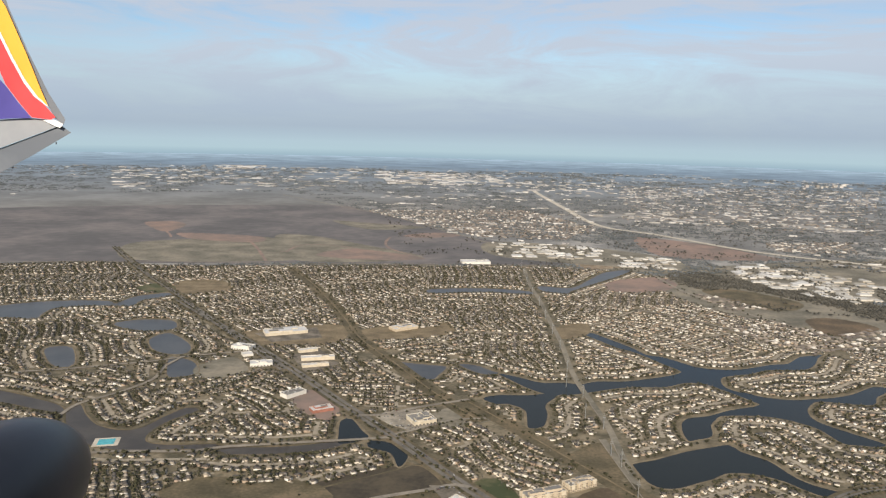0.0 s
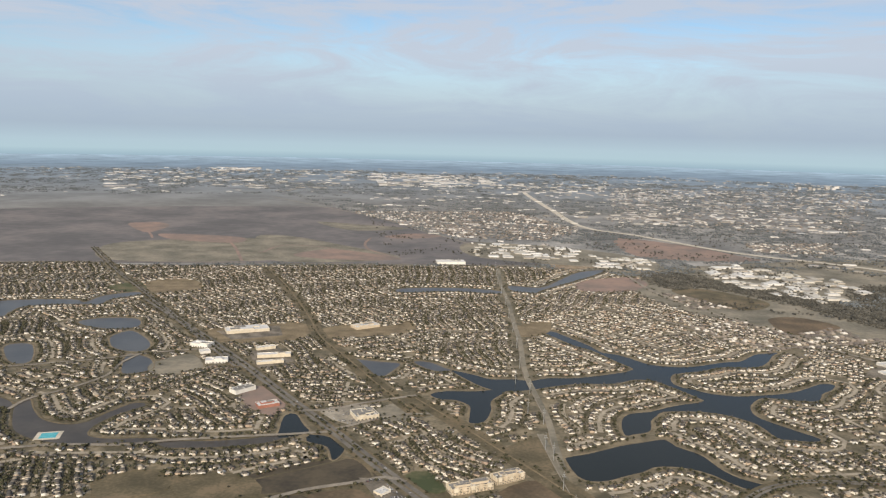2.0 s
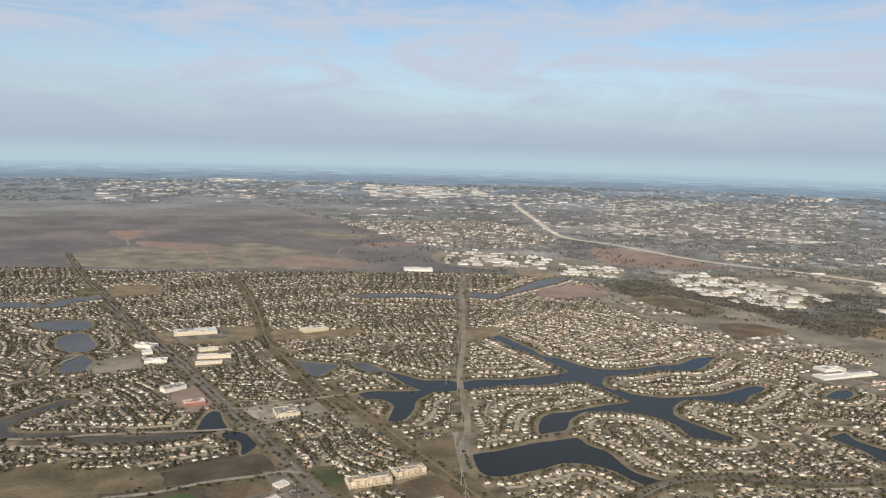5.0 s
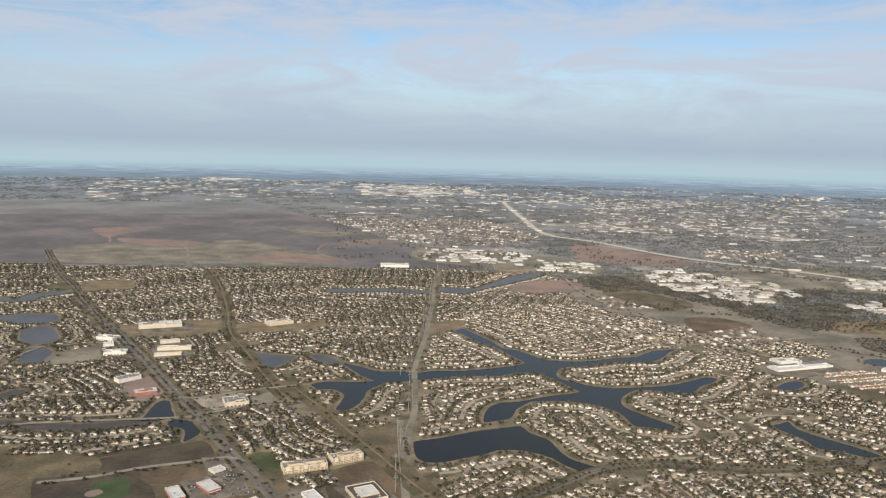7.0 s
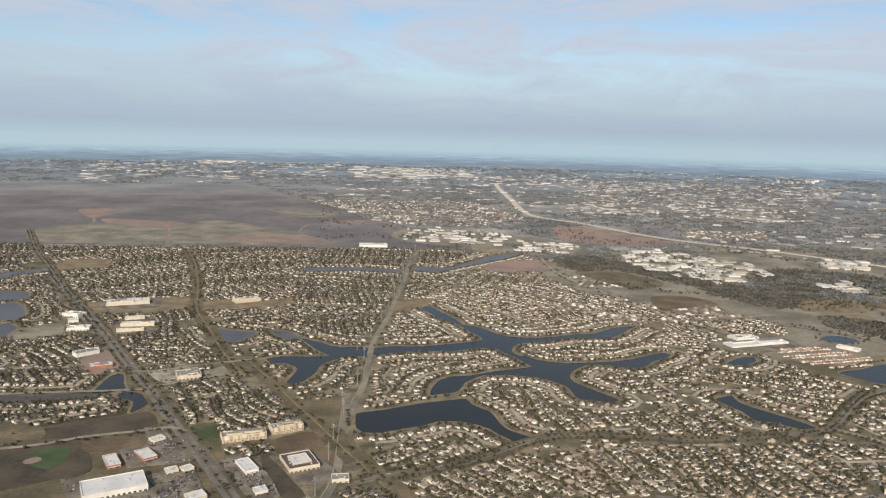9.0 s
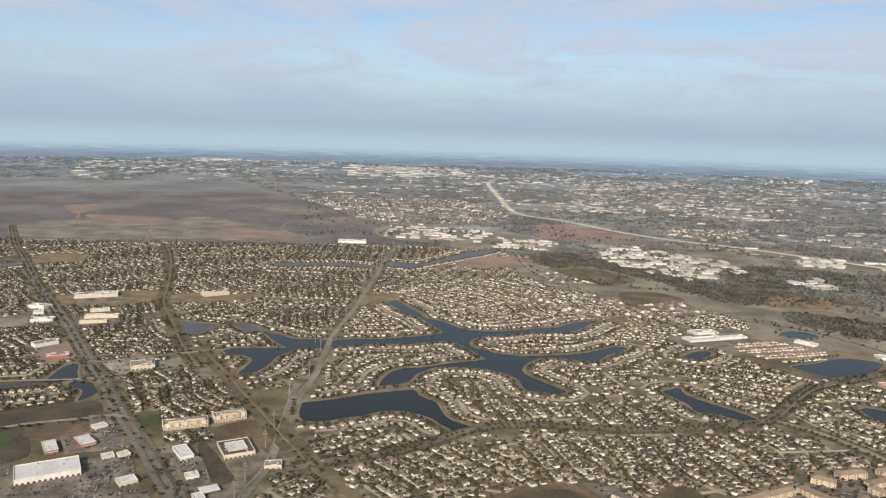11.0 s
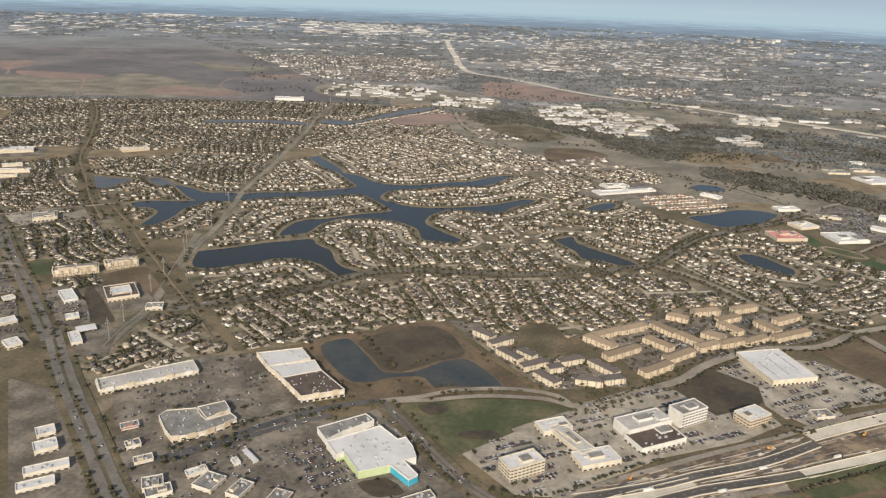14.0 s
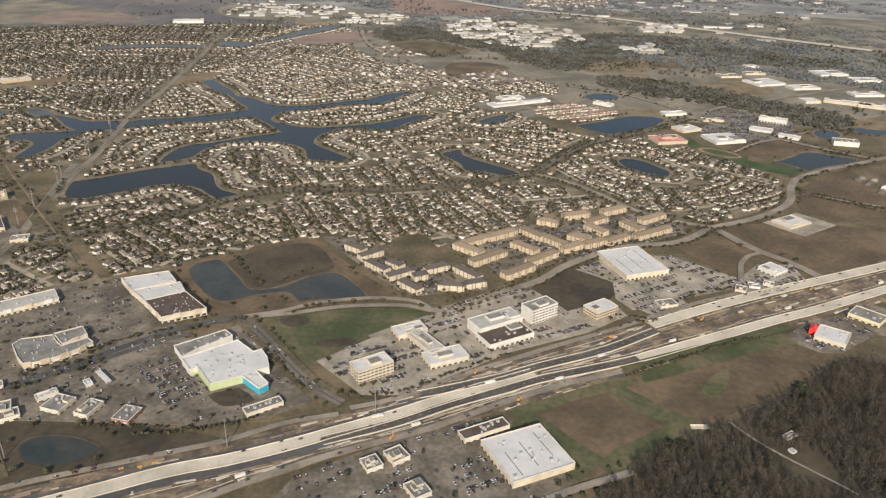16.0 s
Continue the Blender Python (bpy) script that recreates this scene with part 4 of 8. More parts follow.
TAN_BLOCKS.append((1191, 1125, 38, 49, 15, 10))
TAN_BLOCKS.append((1130, 1127, -31, 34, 22, 10))
TAN_BLOCKS.append((1162, 1163, -50, 43, 15, 10))
TAN_BLOCKS.append((1167, 1202, 34, 46, 15, 10))
TAN_BLOCKS.append((1084, 1188, -20, 35, 15, 10))
TAN_BLOCKS.append((1135, 1224, 23, 50, 15, 10))
TAN_BLOCKS.append((1224, 1181, -54, 45, 16, 10))
TAN_BLOCKS.append((1254, 1158, 34, 77, 16, 10))
TAN_BLOCKS.append((1266, 1223, 37, 57, 16, 10))
TAN_BLOCKS.append((1204, 1253, 30, 50, 15, 10))
DARK_BLOCKS = []
DARK_BLOCKS.append((930, 939, -3, 37, 14, 10))
DARK_BLOCKS.append((963, 950, 24, 31, 14, 10))
DARK_BLOCKS.append((952, 983, -43, 49, 14, 10))
DARK_BLOCKS.append((906, 995, 31, 38, 14, 10))
DARK_BLOCKS.append((854, 971, 37, 41, 14, 10))
DARK_BLOCKS.append((873, 934, -43, 41, 14, 10))
DARK_BLOCKS.append((819, 994, -42, 44, 14, 10))
DARK_BLOCKS.append((803, 1035, 42, 40, 14, 10))
DARK_BLOCKS.append((844, 1003, -37, 29, 14, 10))
DARK_BLOCKS.append((777, 1056, -35, 36, 14, 10))
DARK_BLOCKS.append((884, 967, 28, 22, 14, 10))
CLUSTERS = {}
CLUSTERS["yards_a"] = [(-314, 4106), (259, 4033), (240, 3617), (-244, 3640)]
CLUSTERS["yards_b"] = [(304, 3813), (647, 3742), (581, 3468), (309, 3477)]
CLUSTERS["yards_c"] = [(818, 3563), (990, 3731), (1167, 3551), (1333, 3421), (1380, 3116), (1135, 2901), (998, 2994), (817, 3248)]
CLUSTERS["yards_d"] = [(1749, 3718), (1917, 3648), (1831, 3416), (1651, 3412)]
CLUSTERS["yards_e"] = [(1505, 3017), (1670, 3091), (1636, 2889), (1468, 2838)]
CLUSTERS["city_a"] = [(-2765, 11213), (-723, 11336), (-608, 8739), (-1955, 8518)]
CLUSTERS["city_b"] = [(-5469, 11558), (-4750, 11909), (-4265, 10704), (-4725, 10358)]
CLUSTERS["city_c"] = [(-763, 9809), (830, 10102), (617, 8020), (-483, 7879)]
CLUSTERS["suburb_far"] = [(-1416, 5492), (-219, 5991), (301, 4932), (84, 4311), (-394, 4270)]
CLUSTERS["suburb_east"] = [(1214, 4571), (1733, 4745), (1624, 4269), (1201, 4174)]
CLUSTERS["towers"] = [(3269, 10851), (3972, 11234), (3681, 10389), (3036, 10054)]
CLUSTERS["city_d"] = [(785, 9497), (3987, 10133), (2062, 5117), (487, 5512)]
CLUSTERS["city_e"] = [(-6343, 10125), (-3199, 12181), (-2069, 7942), (-4231, 6764)]
CLUSTERS["red_homes"] = [(1100, 1977), (1149, 2053), (1233, 2056), (1336, 1987), (1303, 1905), (1218, 1863), (1139, 1894)]
CLUSTERS["homes_right"] = [(1713, 1503), (1747, 1500), (1790, 1458), (1745, 1375)]
CLUSTERS["shops_east"] = [(891, 2389), (1040, 2512), (1141, 2328), (1024, 2268)]
CLUSTERS["homes_north"] = [(557, 2925), (642, 2904), (774, 2726), (633, 2662)]
CLUSTERS["homes_east"] = [(536, 2500), (740, 2544), (939, 2328), (931, 2228), (757, 2154), (621, 2288)]
PYLONS = [(17, 1973), (77, 1726), (115, 1533), (156, 1351), (189, 1192), (207, 1112), (226, 992), (236, 934), (861, 650), (722, 583), (514, 552)]


# ---- building helpers: true metres in, quarter scale out ----
def mesh_from(name, verts, faces, mats, index=None, smooth=False):
    me = bpy.data.meshes.new(name)
    v = np.asarray(verts, dtype=float) * S
    me.from_pydata(v.tolist(), [], faces if isinstance(faces, list) else faces.tolist())
    for m in mats:
        me.materials.append(m)
    if index is not None:
        me.polygons.foreach_set("material_index", np.asarray(index, dtype=np.int32))
    if smooth:
        me.polygons.foreach_set("use_smooth", np.ones(len(me.polygons), dtype=bool))
    me.update()
    return me


def bulk(name, protos, xs, ys, turns, scales, pick, mats, z=0.3):
    """Many copies of a few shapes in one mesh: each proto is (verts, faces, material indices)."""
    V, L, ST, MI, off, lo = [], [], [], [], 0, 0
    for p, (v, f, idx) in enumerate(protos):
        v = np.array(v, float)
        sel = np.where(pick == p)[0]
        n, k = len(sel), len(v)
        if not n:
            continue
        c, s, q = np.cos(turns[sel])[:, None], np.sin(turns[sel])[:, None], scales[sel][:, None]
        V.append(np.stack([xs[sel][:, None] + q * (v[:, 0] * c - v[:, 1] * s), ys[sel][:, None] + q * (v[:, 0] * s + v[:, 1] * c), z + v[:, 2] * q], 2).reshape(-1, 3))
        flat = np.concatenate([np.array(a) for a in f])
        tot = np.array([len(a) for a in f])
        L.append((flat[None] + off + k * np.arange(n)[:, None]).ravel())
        st = np.concatenate([[0], np.cumsum(tot)[:-1]])
        ST.append((st[None] + lo + len(flat) * np.arange(n)[:, None]).ravel())
        MI.append(np.tile(idx, n))
        off += n * k
        lo += n * len(flat)
    V, L, ST, MI = np.concatenate(V) * S, np.concatenate(L), np.concatenate(ST), np.concatenate(MI)
    me = bpy.data.meshes.new(name)
    me.vertices.add(len(V))
    me.vertices.foreach_set("co", V.astype(np.float32).ravel())
    me.loops.add(len(L))
    me.loops.foreach_set("vertex_index", L.astype(np.int32))
    me.polygons.add(len(ST))
    me.polygons.foreach_set("loop_start", ST.astype(np.int32))
    for m in mats:
        me.materials.append(m)
    me.polygons.foreach_set("material_index", MI.astype(np.int32))
    me.update(calc_edges=True)
    me.validate()
    return new(name, me)


def part(name, me, parent, label="", m=None):
    ob = new(name, me)
    ob.parent = parent
    if m is not None:
        ob.matrix_local = m
    if label:
        tagged(ob, label)
    return ob


def empty(name, x, y, z=0.0, angle=0.0):
    ob = new(name)
    ob.matrix_world = pose(x * S, y * S, z * S, 0, 0, angle)
    return ob


def at(x, y, z=0.0, angle=0.0):
    return pose(x * S, y * S, z * S, 0, 0, angle)


def box_data(x0, x1, y0, y1, z0, z1, v=None, f=None):
    v = [] if v is None else v
    f = [] if f is None else f
    k = len(v)
    v += [(x0, y0, z0), (x1, y0, z0), (x1, y1, z0), (x0, y1, z0), (x0, y0, z1), (x1, y0, z1), (x1, y1, z1), (x0, y1, z1)]
    f += [(k + 3, k + 2, k + 1, k), (k + 4, k + 5, k + 6, k + 7), (k, k + 1, k + 5, k + 4), (k + 1, k + 2, k + 6, k + 5), (k + 2, k + 3, k + 7, k + 6), (k + 3, k, k + 4, k + 7)]
    return v, f


def box_mesh(name, x0, x1, y0, y1, z0, z1, mat):
    v, f = box_data(x0, x1, y0, y1, z0, z1)
    return mesh_from(name, v, f, [mat])


def smooth_loop(points, step=12.0):
    """A closed Catmull-Rom curve through the plan's points."""
    p = np.array(points, float)
    n = len(p)
    res = []
    for i in range(n):
        a, b, c, d = p[i - 1], p[i], p[(i + 1) % n], p[(i + 2) % n]
        k = max(2, int(np.linalg.norm(c - b) / step))
        t = (np.arange(k) / k)[:, None]
        res.append(0.5 * (2 * b + (c - a) * t + (2 * a - 5 * b + 4 * c - d) * t ** 2 + (3 * b - a - 3 * c + d) * t ** 3))
    return np.concatenate(res)


def smooth_line(points, step=15.0):
    p = np.array(points, float)
    p = np.vstack([2 * p[0] - p[1], p, 2 * p[-1] - p[-2]])
    res = []
    for i in range(1, len(p) - 2):
        a, b, c, d = p[i - 1], p[i], p[i + 1], p[i + 2]
        k = max(2, int(np.linalg.norm(c - b) / step))
        t = (np.arange(k) / k)[:, None]
        res.append(0.5 * (2 * b + (c - a) * t + (2 * a - 5 * b + 4 * c - d) * t ** 2 + (3 * b - a - 3 * c + d) * t ** 3))
    res.append(p[-2][None])
    return np.concatenate(res)


def normals_of(line, closed=False):
    if closed:
        d = np.roll(line, -1, 0) - np.roll(line, 1, 0)
    else:
        d = np.gradient(line, axis=0)
    d /= np.linalg.norm(d, axis=1)[:, None] + 1e-9
    return np.stack([-d[:, 1], d[:, 0]], 1)


def outward(loop):
    x, y = loop[:, 0], loop[:, 1]
    area = np.sum(x * np.roll(y, -1) - np.roll(x, -1) * y)
    return normals_of(loop, True) * (-1 if area > 0 else 1)


def sheet(name, loop, z, mat):
    """A flat piece of land with a short skirt down into the ground."""
    n = len(loop)
    v = [(x, y, z) for x, y in loop] + [(x, y, z - 0.6) for x, y in loop]
    x, y = loop[:, 0], loop[:, 1]
    order = list(range(n)) if np.sum(x * np.roll(y, -1) - np.roll(x, -1) * y) > 0 else list(range(n))[::-1]
    f = [tuple(order)] + [(i, (i + 1) % n, (i + 1) % n + n, i + n) for i in range(n)]
    return new(name, mesh_from(name, v, f, [mat]))


def ribbon_data(line, width, z, v, f, shift=0.0):
    nr = normals_of(line)
    k = len(v)
    for (x, y), (a, b) in zip(line, nr):
        v.append((x + a * (shift + width / 2), y + b * (shift + width / 2), z))
        v.append((x + a * (shift - width / 2), y + b * (shift - width / 2), z))
    for i in range(len(line) - 1):
        f.append((k + 2 * i, k + 2 * i + 1, k + 2 * i + 3, k + 2 * i + 2))


def ribbon(name, line, width, z, mat):
    v, f = [], []
    ribbon_data(line, width, z, v, f)
    return new(name, mesh_from(name, v, f, [mat]))


def dashes(line, width, z, v, f, shift, on, off):
    seg = np.linalg.norm(np.diff(line, axis=0), axis=1)
    s = np.concatenate([[0], np.cumsum(seg)])
    q = np.arange(0, s[-1] - on, on + off)
    nr = normals_of(line)
    for a in q:
        pts = []
        for u in (a, a + on):
            x, y = np.interp(u, s, line[:, 0]), np.interp(u, s, line[:, 1])
            nx, ny = np.interp(u, s, nr[:, 0]), np.interp(u, s, nr[:, 1])
            pts += [(x + nx * (shift + width / 2), y + ny * (shift + width / 2), z), (x + nx * (shift - width / 2), y + ny * (shift - width / 2), z)]
        k = len(v)
        v += pts
        f.append((k, k + 1, k + 3, k + 2))


# ---- masks of the plan, five metres a cell ----
CELL, X0, Y0, NX, NY = 5.0, -2600.0, 400.0, 1200, 760
GX, GY = np.meshgrid(X0 + CELL * (np.arange(NX) + 0.5), Y0 + CELL * (np.arange(NY) + 0.5))


def inside(loop, x, y):
    hit = np.zeros(np.shape(x), bool)
    p = np.asarray(loop, float)
    q = np.roll(p, -1, 0)
    for (x1, y1), (x2, y2) in zip(p, q):
        if y1 == y2:
            continue
        c = (y1 > y) != (y2 > y)
        hit ^= c & (x < (x2 - x1) * (y - y1) / (y2 - y1) + x1)
    return hit


def mask_poly(loop):
    return inside(loop, GX, GY)


def mask_line(line, half):
    res = np.zeros(GX.shape, bool)
    for a, b in zip(line[:-1], line[1:]):
        lo, hi = np.minimum(a, b) - half, np.maximum(a, b) + half
        i0, i1 = int((lo[0] - X0) / CELL), int((hi[0] - X0) / CELL) + 2
        j0, j1 = int((lo[1] - Y0) / CELL), int((hi[1] - Y0) / CELL) + 2
        i0, j0 = max(i0, 0), max(j0, 0)
        if i1 <= i0 or j1 <= j0:
            continue
        gx, gy = GX[j0:j1, i0:i1], GY[j0:j1, i0:i1]
        if gx.size == 0:
            continue
        d = b - a
        t = np.clip(((gx - a[0]) * d[0] + (gy - a[1]) * d[1]) / (d @ d + 1e-9), 0, 1)
        res[j0:j1, i0:i1] |= (gx - a[0] - t * d[0]) ** 2 + (gy - a[1] - t * d[1]) ** 2 < half * half
    return res


def grow(mask, metres):
    m = mask.copy()
    for k in range(int(round(metres / CELL))):
        n = m.copy()
        n[1:] |= m[:-1]
        n[:-1] |= m[1:]
        n[:, 1:] |= m[:, :-1]
        n[:, :-1] |= m[:, 1:]
        if k % 2:
            n[1:, 1:] |= m[:-1, :-1]
            n[:-1, :-1] |= m[1:, 1:]
            n[1:, :-1] |= m[:-1, 1:]
            n[:-1, 1:] |= m[1:, :-1]
        m = n
    return m


def look_up(mask, x, y):
    i = ((np.asarray(x) - X0) / CELL).astype(int)
    j = ((np.asarray(y) - Y0) / CELL).astype(int)
    ok = (i >= 0) & (i < NX) & (j >= 0) & (j < NY)
    return ok & mask[np.clip(j, 0, NY - 1), np.clip(i, 0, NX - 1)]


# ---- the ground and what lies flat on it ----
R = 4680 / S
ring = [(R * math.cos(2 * math.pi * i / 256), R * math.sin(2 * math.pi * i / 256), 0.0) for i in range(256)]
tagged(new("ground", mesh_from("ground", ring, [tuple(range(256))], [M["ground"]])),
       "wide flat winter plain of brown grass, fields and bare woods", "ground", kind="structure")

# ring whose painted haze starts at the plain's own tone and deepens outwards
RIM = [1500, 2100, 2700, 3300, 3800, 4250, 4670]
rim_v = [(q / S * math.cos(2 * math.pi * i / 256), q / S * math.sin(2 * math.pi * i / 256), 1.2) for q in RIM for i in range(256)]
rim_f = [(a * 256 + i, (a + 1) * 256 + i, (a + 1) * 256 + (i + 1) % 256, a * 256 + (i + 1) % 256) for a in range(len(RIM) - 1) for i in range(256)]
tagged(new("backdrop", mesh_from("backdrop", rim_v, rim_f, [M["lowland"]])), "far lowland with blue-grey haze painted into its colour", "horizon", kind="structure")

near_land = smooth_loop([(-3600, -3000), (3600, -3000), (3900, 1500), (2900, 2300), (1500, 2350), (600, 2350), (-2500, 2300), (-3800, 1500)], 80)
tagged(sheet("near_land", near_land, 0.12, M["grass"]), "dormant grass between the built blocks", "ground", kind="structure")
mid_land = smooth_loop([(4300, 1800), (3300, 3700), (1900, 4150), (700, 3600), (-100, 3420), (-1200, 3050), (-1200, 2000), (1500, 1900)], 80)
tagged(sheet("mid_land", mid_land, 0.16, M["hay"]), "pale winter pasture beyond the streets", "ground", kind="structure")
SUB = {k: smooth_loop(v, 40) for k, v in SUBURBS.items()}
for k, loop in SUB.items():
    tagged(sheet("lawn", loop, 0.25 + 0.1 * (k == "east"), M["yard"]), "dormant brown lawns and yards between the houses", "lawn", kind="structure")

LOOPS = {k: smooth_loop(v) for k, v in LAKES.items()}
BASINS = ("basin_west", "pond_ramp")
MUDDY = ("creek_bend", "creek_west", "creek_south", "basin_road")
SLATE = ("pond_west_a", "pond_west_b", "pond_west_c", "pond_west_d", "lake_far_west", "channel_north_a", "channel_north_b", "lake_greenway", "lake_arm")
for i, (k, loop) in enumerate(LOOPS.items()):
    n = outward(loop)
    muddy = k in MUDDY
    wob = 1 + 0.35 * np.sin(np.arange(len(loop)) * 0.7 + i) * np.sin(np.arange(len(loop)) * 0.23)
    bank_w = (4.0 if k in BASINS else 5.0 if muddy else 4.6) * wob[:, None]
    lake = empty("lake", 0, 0)
    # the bank slopes from the lawn down to the waterline
    m = len(loop)
    rim = loop + n * bank_w
    wet = np.zeros(m, bool)
    for other, lp in LOOPS.items():
        if other != k:
            wet |= inside(lp, rim[:, 0], rim[:, 1]) | inside(lp, loop[:, 0], loop[:, 1])
    dip = np.where(wet, -0.9, 0.0)       # no bank where two waters meet
    v = [(x, y, 0.7) for x, y in loop + n * bank_w] + [(x, y, 0.95) for x, y in loop + n * bank_w * 0.55] + [(x, y, 0.5) for x, y in loop - n * 1.5]
    v = [(x, y, z + dip[i_ % m]) for i_, (x, y, z) in enumerate(v)]
    f = [(a * m + j, a * m + (j + 1) % m, (a + 1) * m + (j + 1) % m, (a + 1) * m + j) for a in (0, 1) for j in range(m)]
    part("bank", mesh_from("bank", v, f, [M["dark_field" if k == "pond_ramp" else "brown" if k in BASINS else "grass" if muddy else "bank"]]), lake, "tan grass bank")
    x, y = loop[:, 0], loop[:, 1]
    order = list(range(m)) if np.sum(x * np.roll(y, -1) - np.roll(x, -1) * y) > 0 else list(range(m))[::-1]
    part("water_surface", mesh_from("water_surface", [(a, b, 0.62 + 0.004 * (i % 5)) for a, b in loop], [tuple(order)], [M["mud"] if muddy else M["slate"] if k in SLATE else M["basin"] if k in BASINS else M["water"]]), lake)
    tagged(lake, "muddy brown pond between the streets" if muddy else "wind-ruffled slate grey pond between the streets" if k in SLATE else "dark blue lake with a tan grass bank", "lake", kind="structure")

LAND = {"store_lawn": "dark_field", "apartment_park": "grass", "basin_meadow": "brown", "basin_mound": "dark_field", "green_field": "green", "medical_field": "dark_field", "store_field": "brown", "east_field_a": "brown",
        "east_field_b": "brown", "east_dirt": "brown", "far_tan_b": "hay", "far_streak": "hay", "far_strip": "tan", "far_pale": "dirt", "north_red": "red", "yard_ground": "hay", "yard_ground_b": "hay", "track_lawn": "green", "school_lawn": "turf", "south_field": "brown", "ramp_ground": "dark_field", "corner_field": "grass",
        "line_field_a": "brown", "line_field_b": "grass", "west_lot_a": "dark_field", "west_lot_b": "green", "ball_meadow": "dark_field", "west_meadow_a": "dark_field",
        "west_meadow_b": "brown", "west_meadow_c": "grass", "south_meadow": "grass", "school_field_a": "tan", "school_field_b": "hay", "north_school": "tan",
        "brown_field_a": "hay", "brown_field_b": "red", "north_field": "tan", "park_west": "green", "park_north": "tan", "far_plain": "plain", "far_tan": "hay",
        "far_red_a": "red", "far_red_b": "red", "far_red_c": "red", "far_red_d": "red", "ball_green": "turf", "infield": "red", "far_east_plain": "hay", "far_east_red": "red", "east_tan_a": "tan", "east_green_a": "hay", "east_brown_a": "brown", "east_green_b": "grass", "east_tan_b": "tan", "east_tan_c": "tan", "east_tan_d": "tan", "east_brown_b": "brown", "east_tan_e": "tan", "basin_shade": "dark_field", "pond_shade": "dark_field", "pond_shade_b": "dark_field", "south_patch": "green"}
FIELD = {k: smooth_loop(v, 25) for k, v in GREENS.items()}
for i, (k, loop) in enumerate(FIELD.items()):
    tagged(sheet("field", loop, (1.25 if k == "store_lawn" else 0.44) + 0.012 * i, M[LAND[k]]), {"green": "patchy green winter field", "red": "scraped red clay ground", "dirt": "bare dirt plot"}.get(LAND[k], "dormant brown field"), "field", kind="structure")
for i, (k, pts) in enumerate(BANDS.items()):
    tagged(ribbon("field", smooth_line(pts), 46 if k in ("band_b", "band_c") else 28, 1.02 + 0.01 * i, M["green"]), "green strip of damp grass in the field", "field", kind="structure")
for i, (k, pts) in enumerate(TRACKS.items()):
    tagged(ribbon("track", smooth_line(pts, 40), 14, 1.3 + 0.01 * i, M["red"]), "pale red dirt track across the plain", "track", kind="structure")
LOT = {k: smooth_loop(v, 400) for k, v in PAVED.items()}
for i, (k, loop) in enumerate(LOT.items()):
    tagged(sheet("parking_lot", np.array(PAVED[k], float), 0.95 + 0.01 * i, M["pale_lot" if k in ("lot_medical", "lot_box", "lot_bank", "lot_corner", "lot_church", "lot_school") else "lot"]), "worn grey asphalt parking lot", "parking lot", kind="structure")
oval = [(1498 + 46 * math.cos(q) * 0.77 - 21 * math.sin(q) * 0.64, 1636 - 46 * math.cos(q) * 0.64 - 21 * math.sin(q) * 0.77) for q in np.linspace(0, 2 * math.pi, 33)]
tagged(ribbon("track", np.array(oval), 8, 1.45, M["dirt"]), "oval running track around a school lawn", "track", kind="structure")
STRIP = {k: smooth_line(v) for k, v in CORRIDORS.items()}
for i, (k, line) in enumerate(STRIP.items()):
    tagged(ribbon("verge", line, 14 if k.startswith("power") else 18 if k == "ditch" else 40, 1.0 + 0.01 * i, M["hay"] if k.startswith("power") else M["grass"]), "strip of tan grass under the power line" if k.startswith("power") else "grassy drainage strip", "verge", kind="structure")
for i, (k, line) in enumerate(STRIP.items()):
    if k.startswith("power"):
        v, f = [], []
        for sh in (-6.0,):
            ribbon_data(line, 2.0, 1.5 + 0.01 * i, v, f, shift=sh)
        tagged(new("track", mesh_from("track", v, f, [M["street"]])), "pale gravel tracks under the power line", "track", kind="structure")
tagged(sheet("roadbed", smooth_loop(EARTHWORKS["roadbed"], 30), 1.12, M["roadbed"]), "bare dirt of the freeway works", "roadbed", kind="structure")
for i, (n, w, pts) in enumerate(ROADS):
    line = smooth_line(pts)
    wide = n.startswith("boulevard")
    if wide or n in ("greenway_road", "parkway", "tree_road", "east_loop", "mall_road"):
        tagged(ribbon("verge", line, w + 16, 1.2 + 0.01 * i, M["grass"]), "mown roadside grass", "verge", kind="structure")
    if wide or n in ("mall_road", "parkway"):
        v, f = [], []
        for sgn in (-1, 1):
            ribbon_data(line, w * 0.42, 1.6 + 0.01 * i, v, f, shift=sgn * w * 0.29)
        road = new("road", mesh_from("road", v, f, [M["old_asphalt"]]))
    else:
        # mall drives: dark asphalt that also stands in for the trees' shadow band
        road = ribbon("road", line, w, 1.6 + 0.01 * i, M["asphalt" if n.startswith("mall_drive") else "tan" if n.startswith("greenway") else "street"])
    tagged(road, "divided grey concrete road with a grass median" if wide else "pale grey concrete road", "road", kind="structure")
WAY = {k: smooth_line(v) for k, v in FREEWAY.items()}
FW = {"main_west": (16, "concrete"), "dark_north": (13, "new_asphalt"), "dark_south": (13, "new_asphalt"), "east_north": (17, "concrete"), "east_south": (15, "concrete"),
      "front_north_a": (8, "street"), "front_north_b": (8, "street"), "front_south": (9, "street"), "ditch_south": (14, "green")}
v, f = [], []
ribbon_data(WAY["main_west"], 9, 1.9, v, f, shift=-13.5)
ribbon_data(WAY["main_west"], 5, 1.9, v, f, shift=11)
tagged(new("shoulder", mesh_from("shoulder", v, f, [M["asphalt"]])), "dark asphalt shoulder beside the carriageway", "road", kind="structure")
pv, pf = [], []
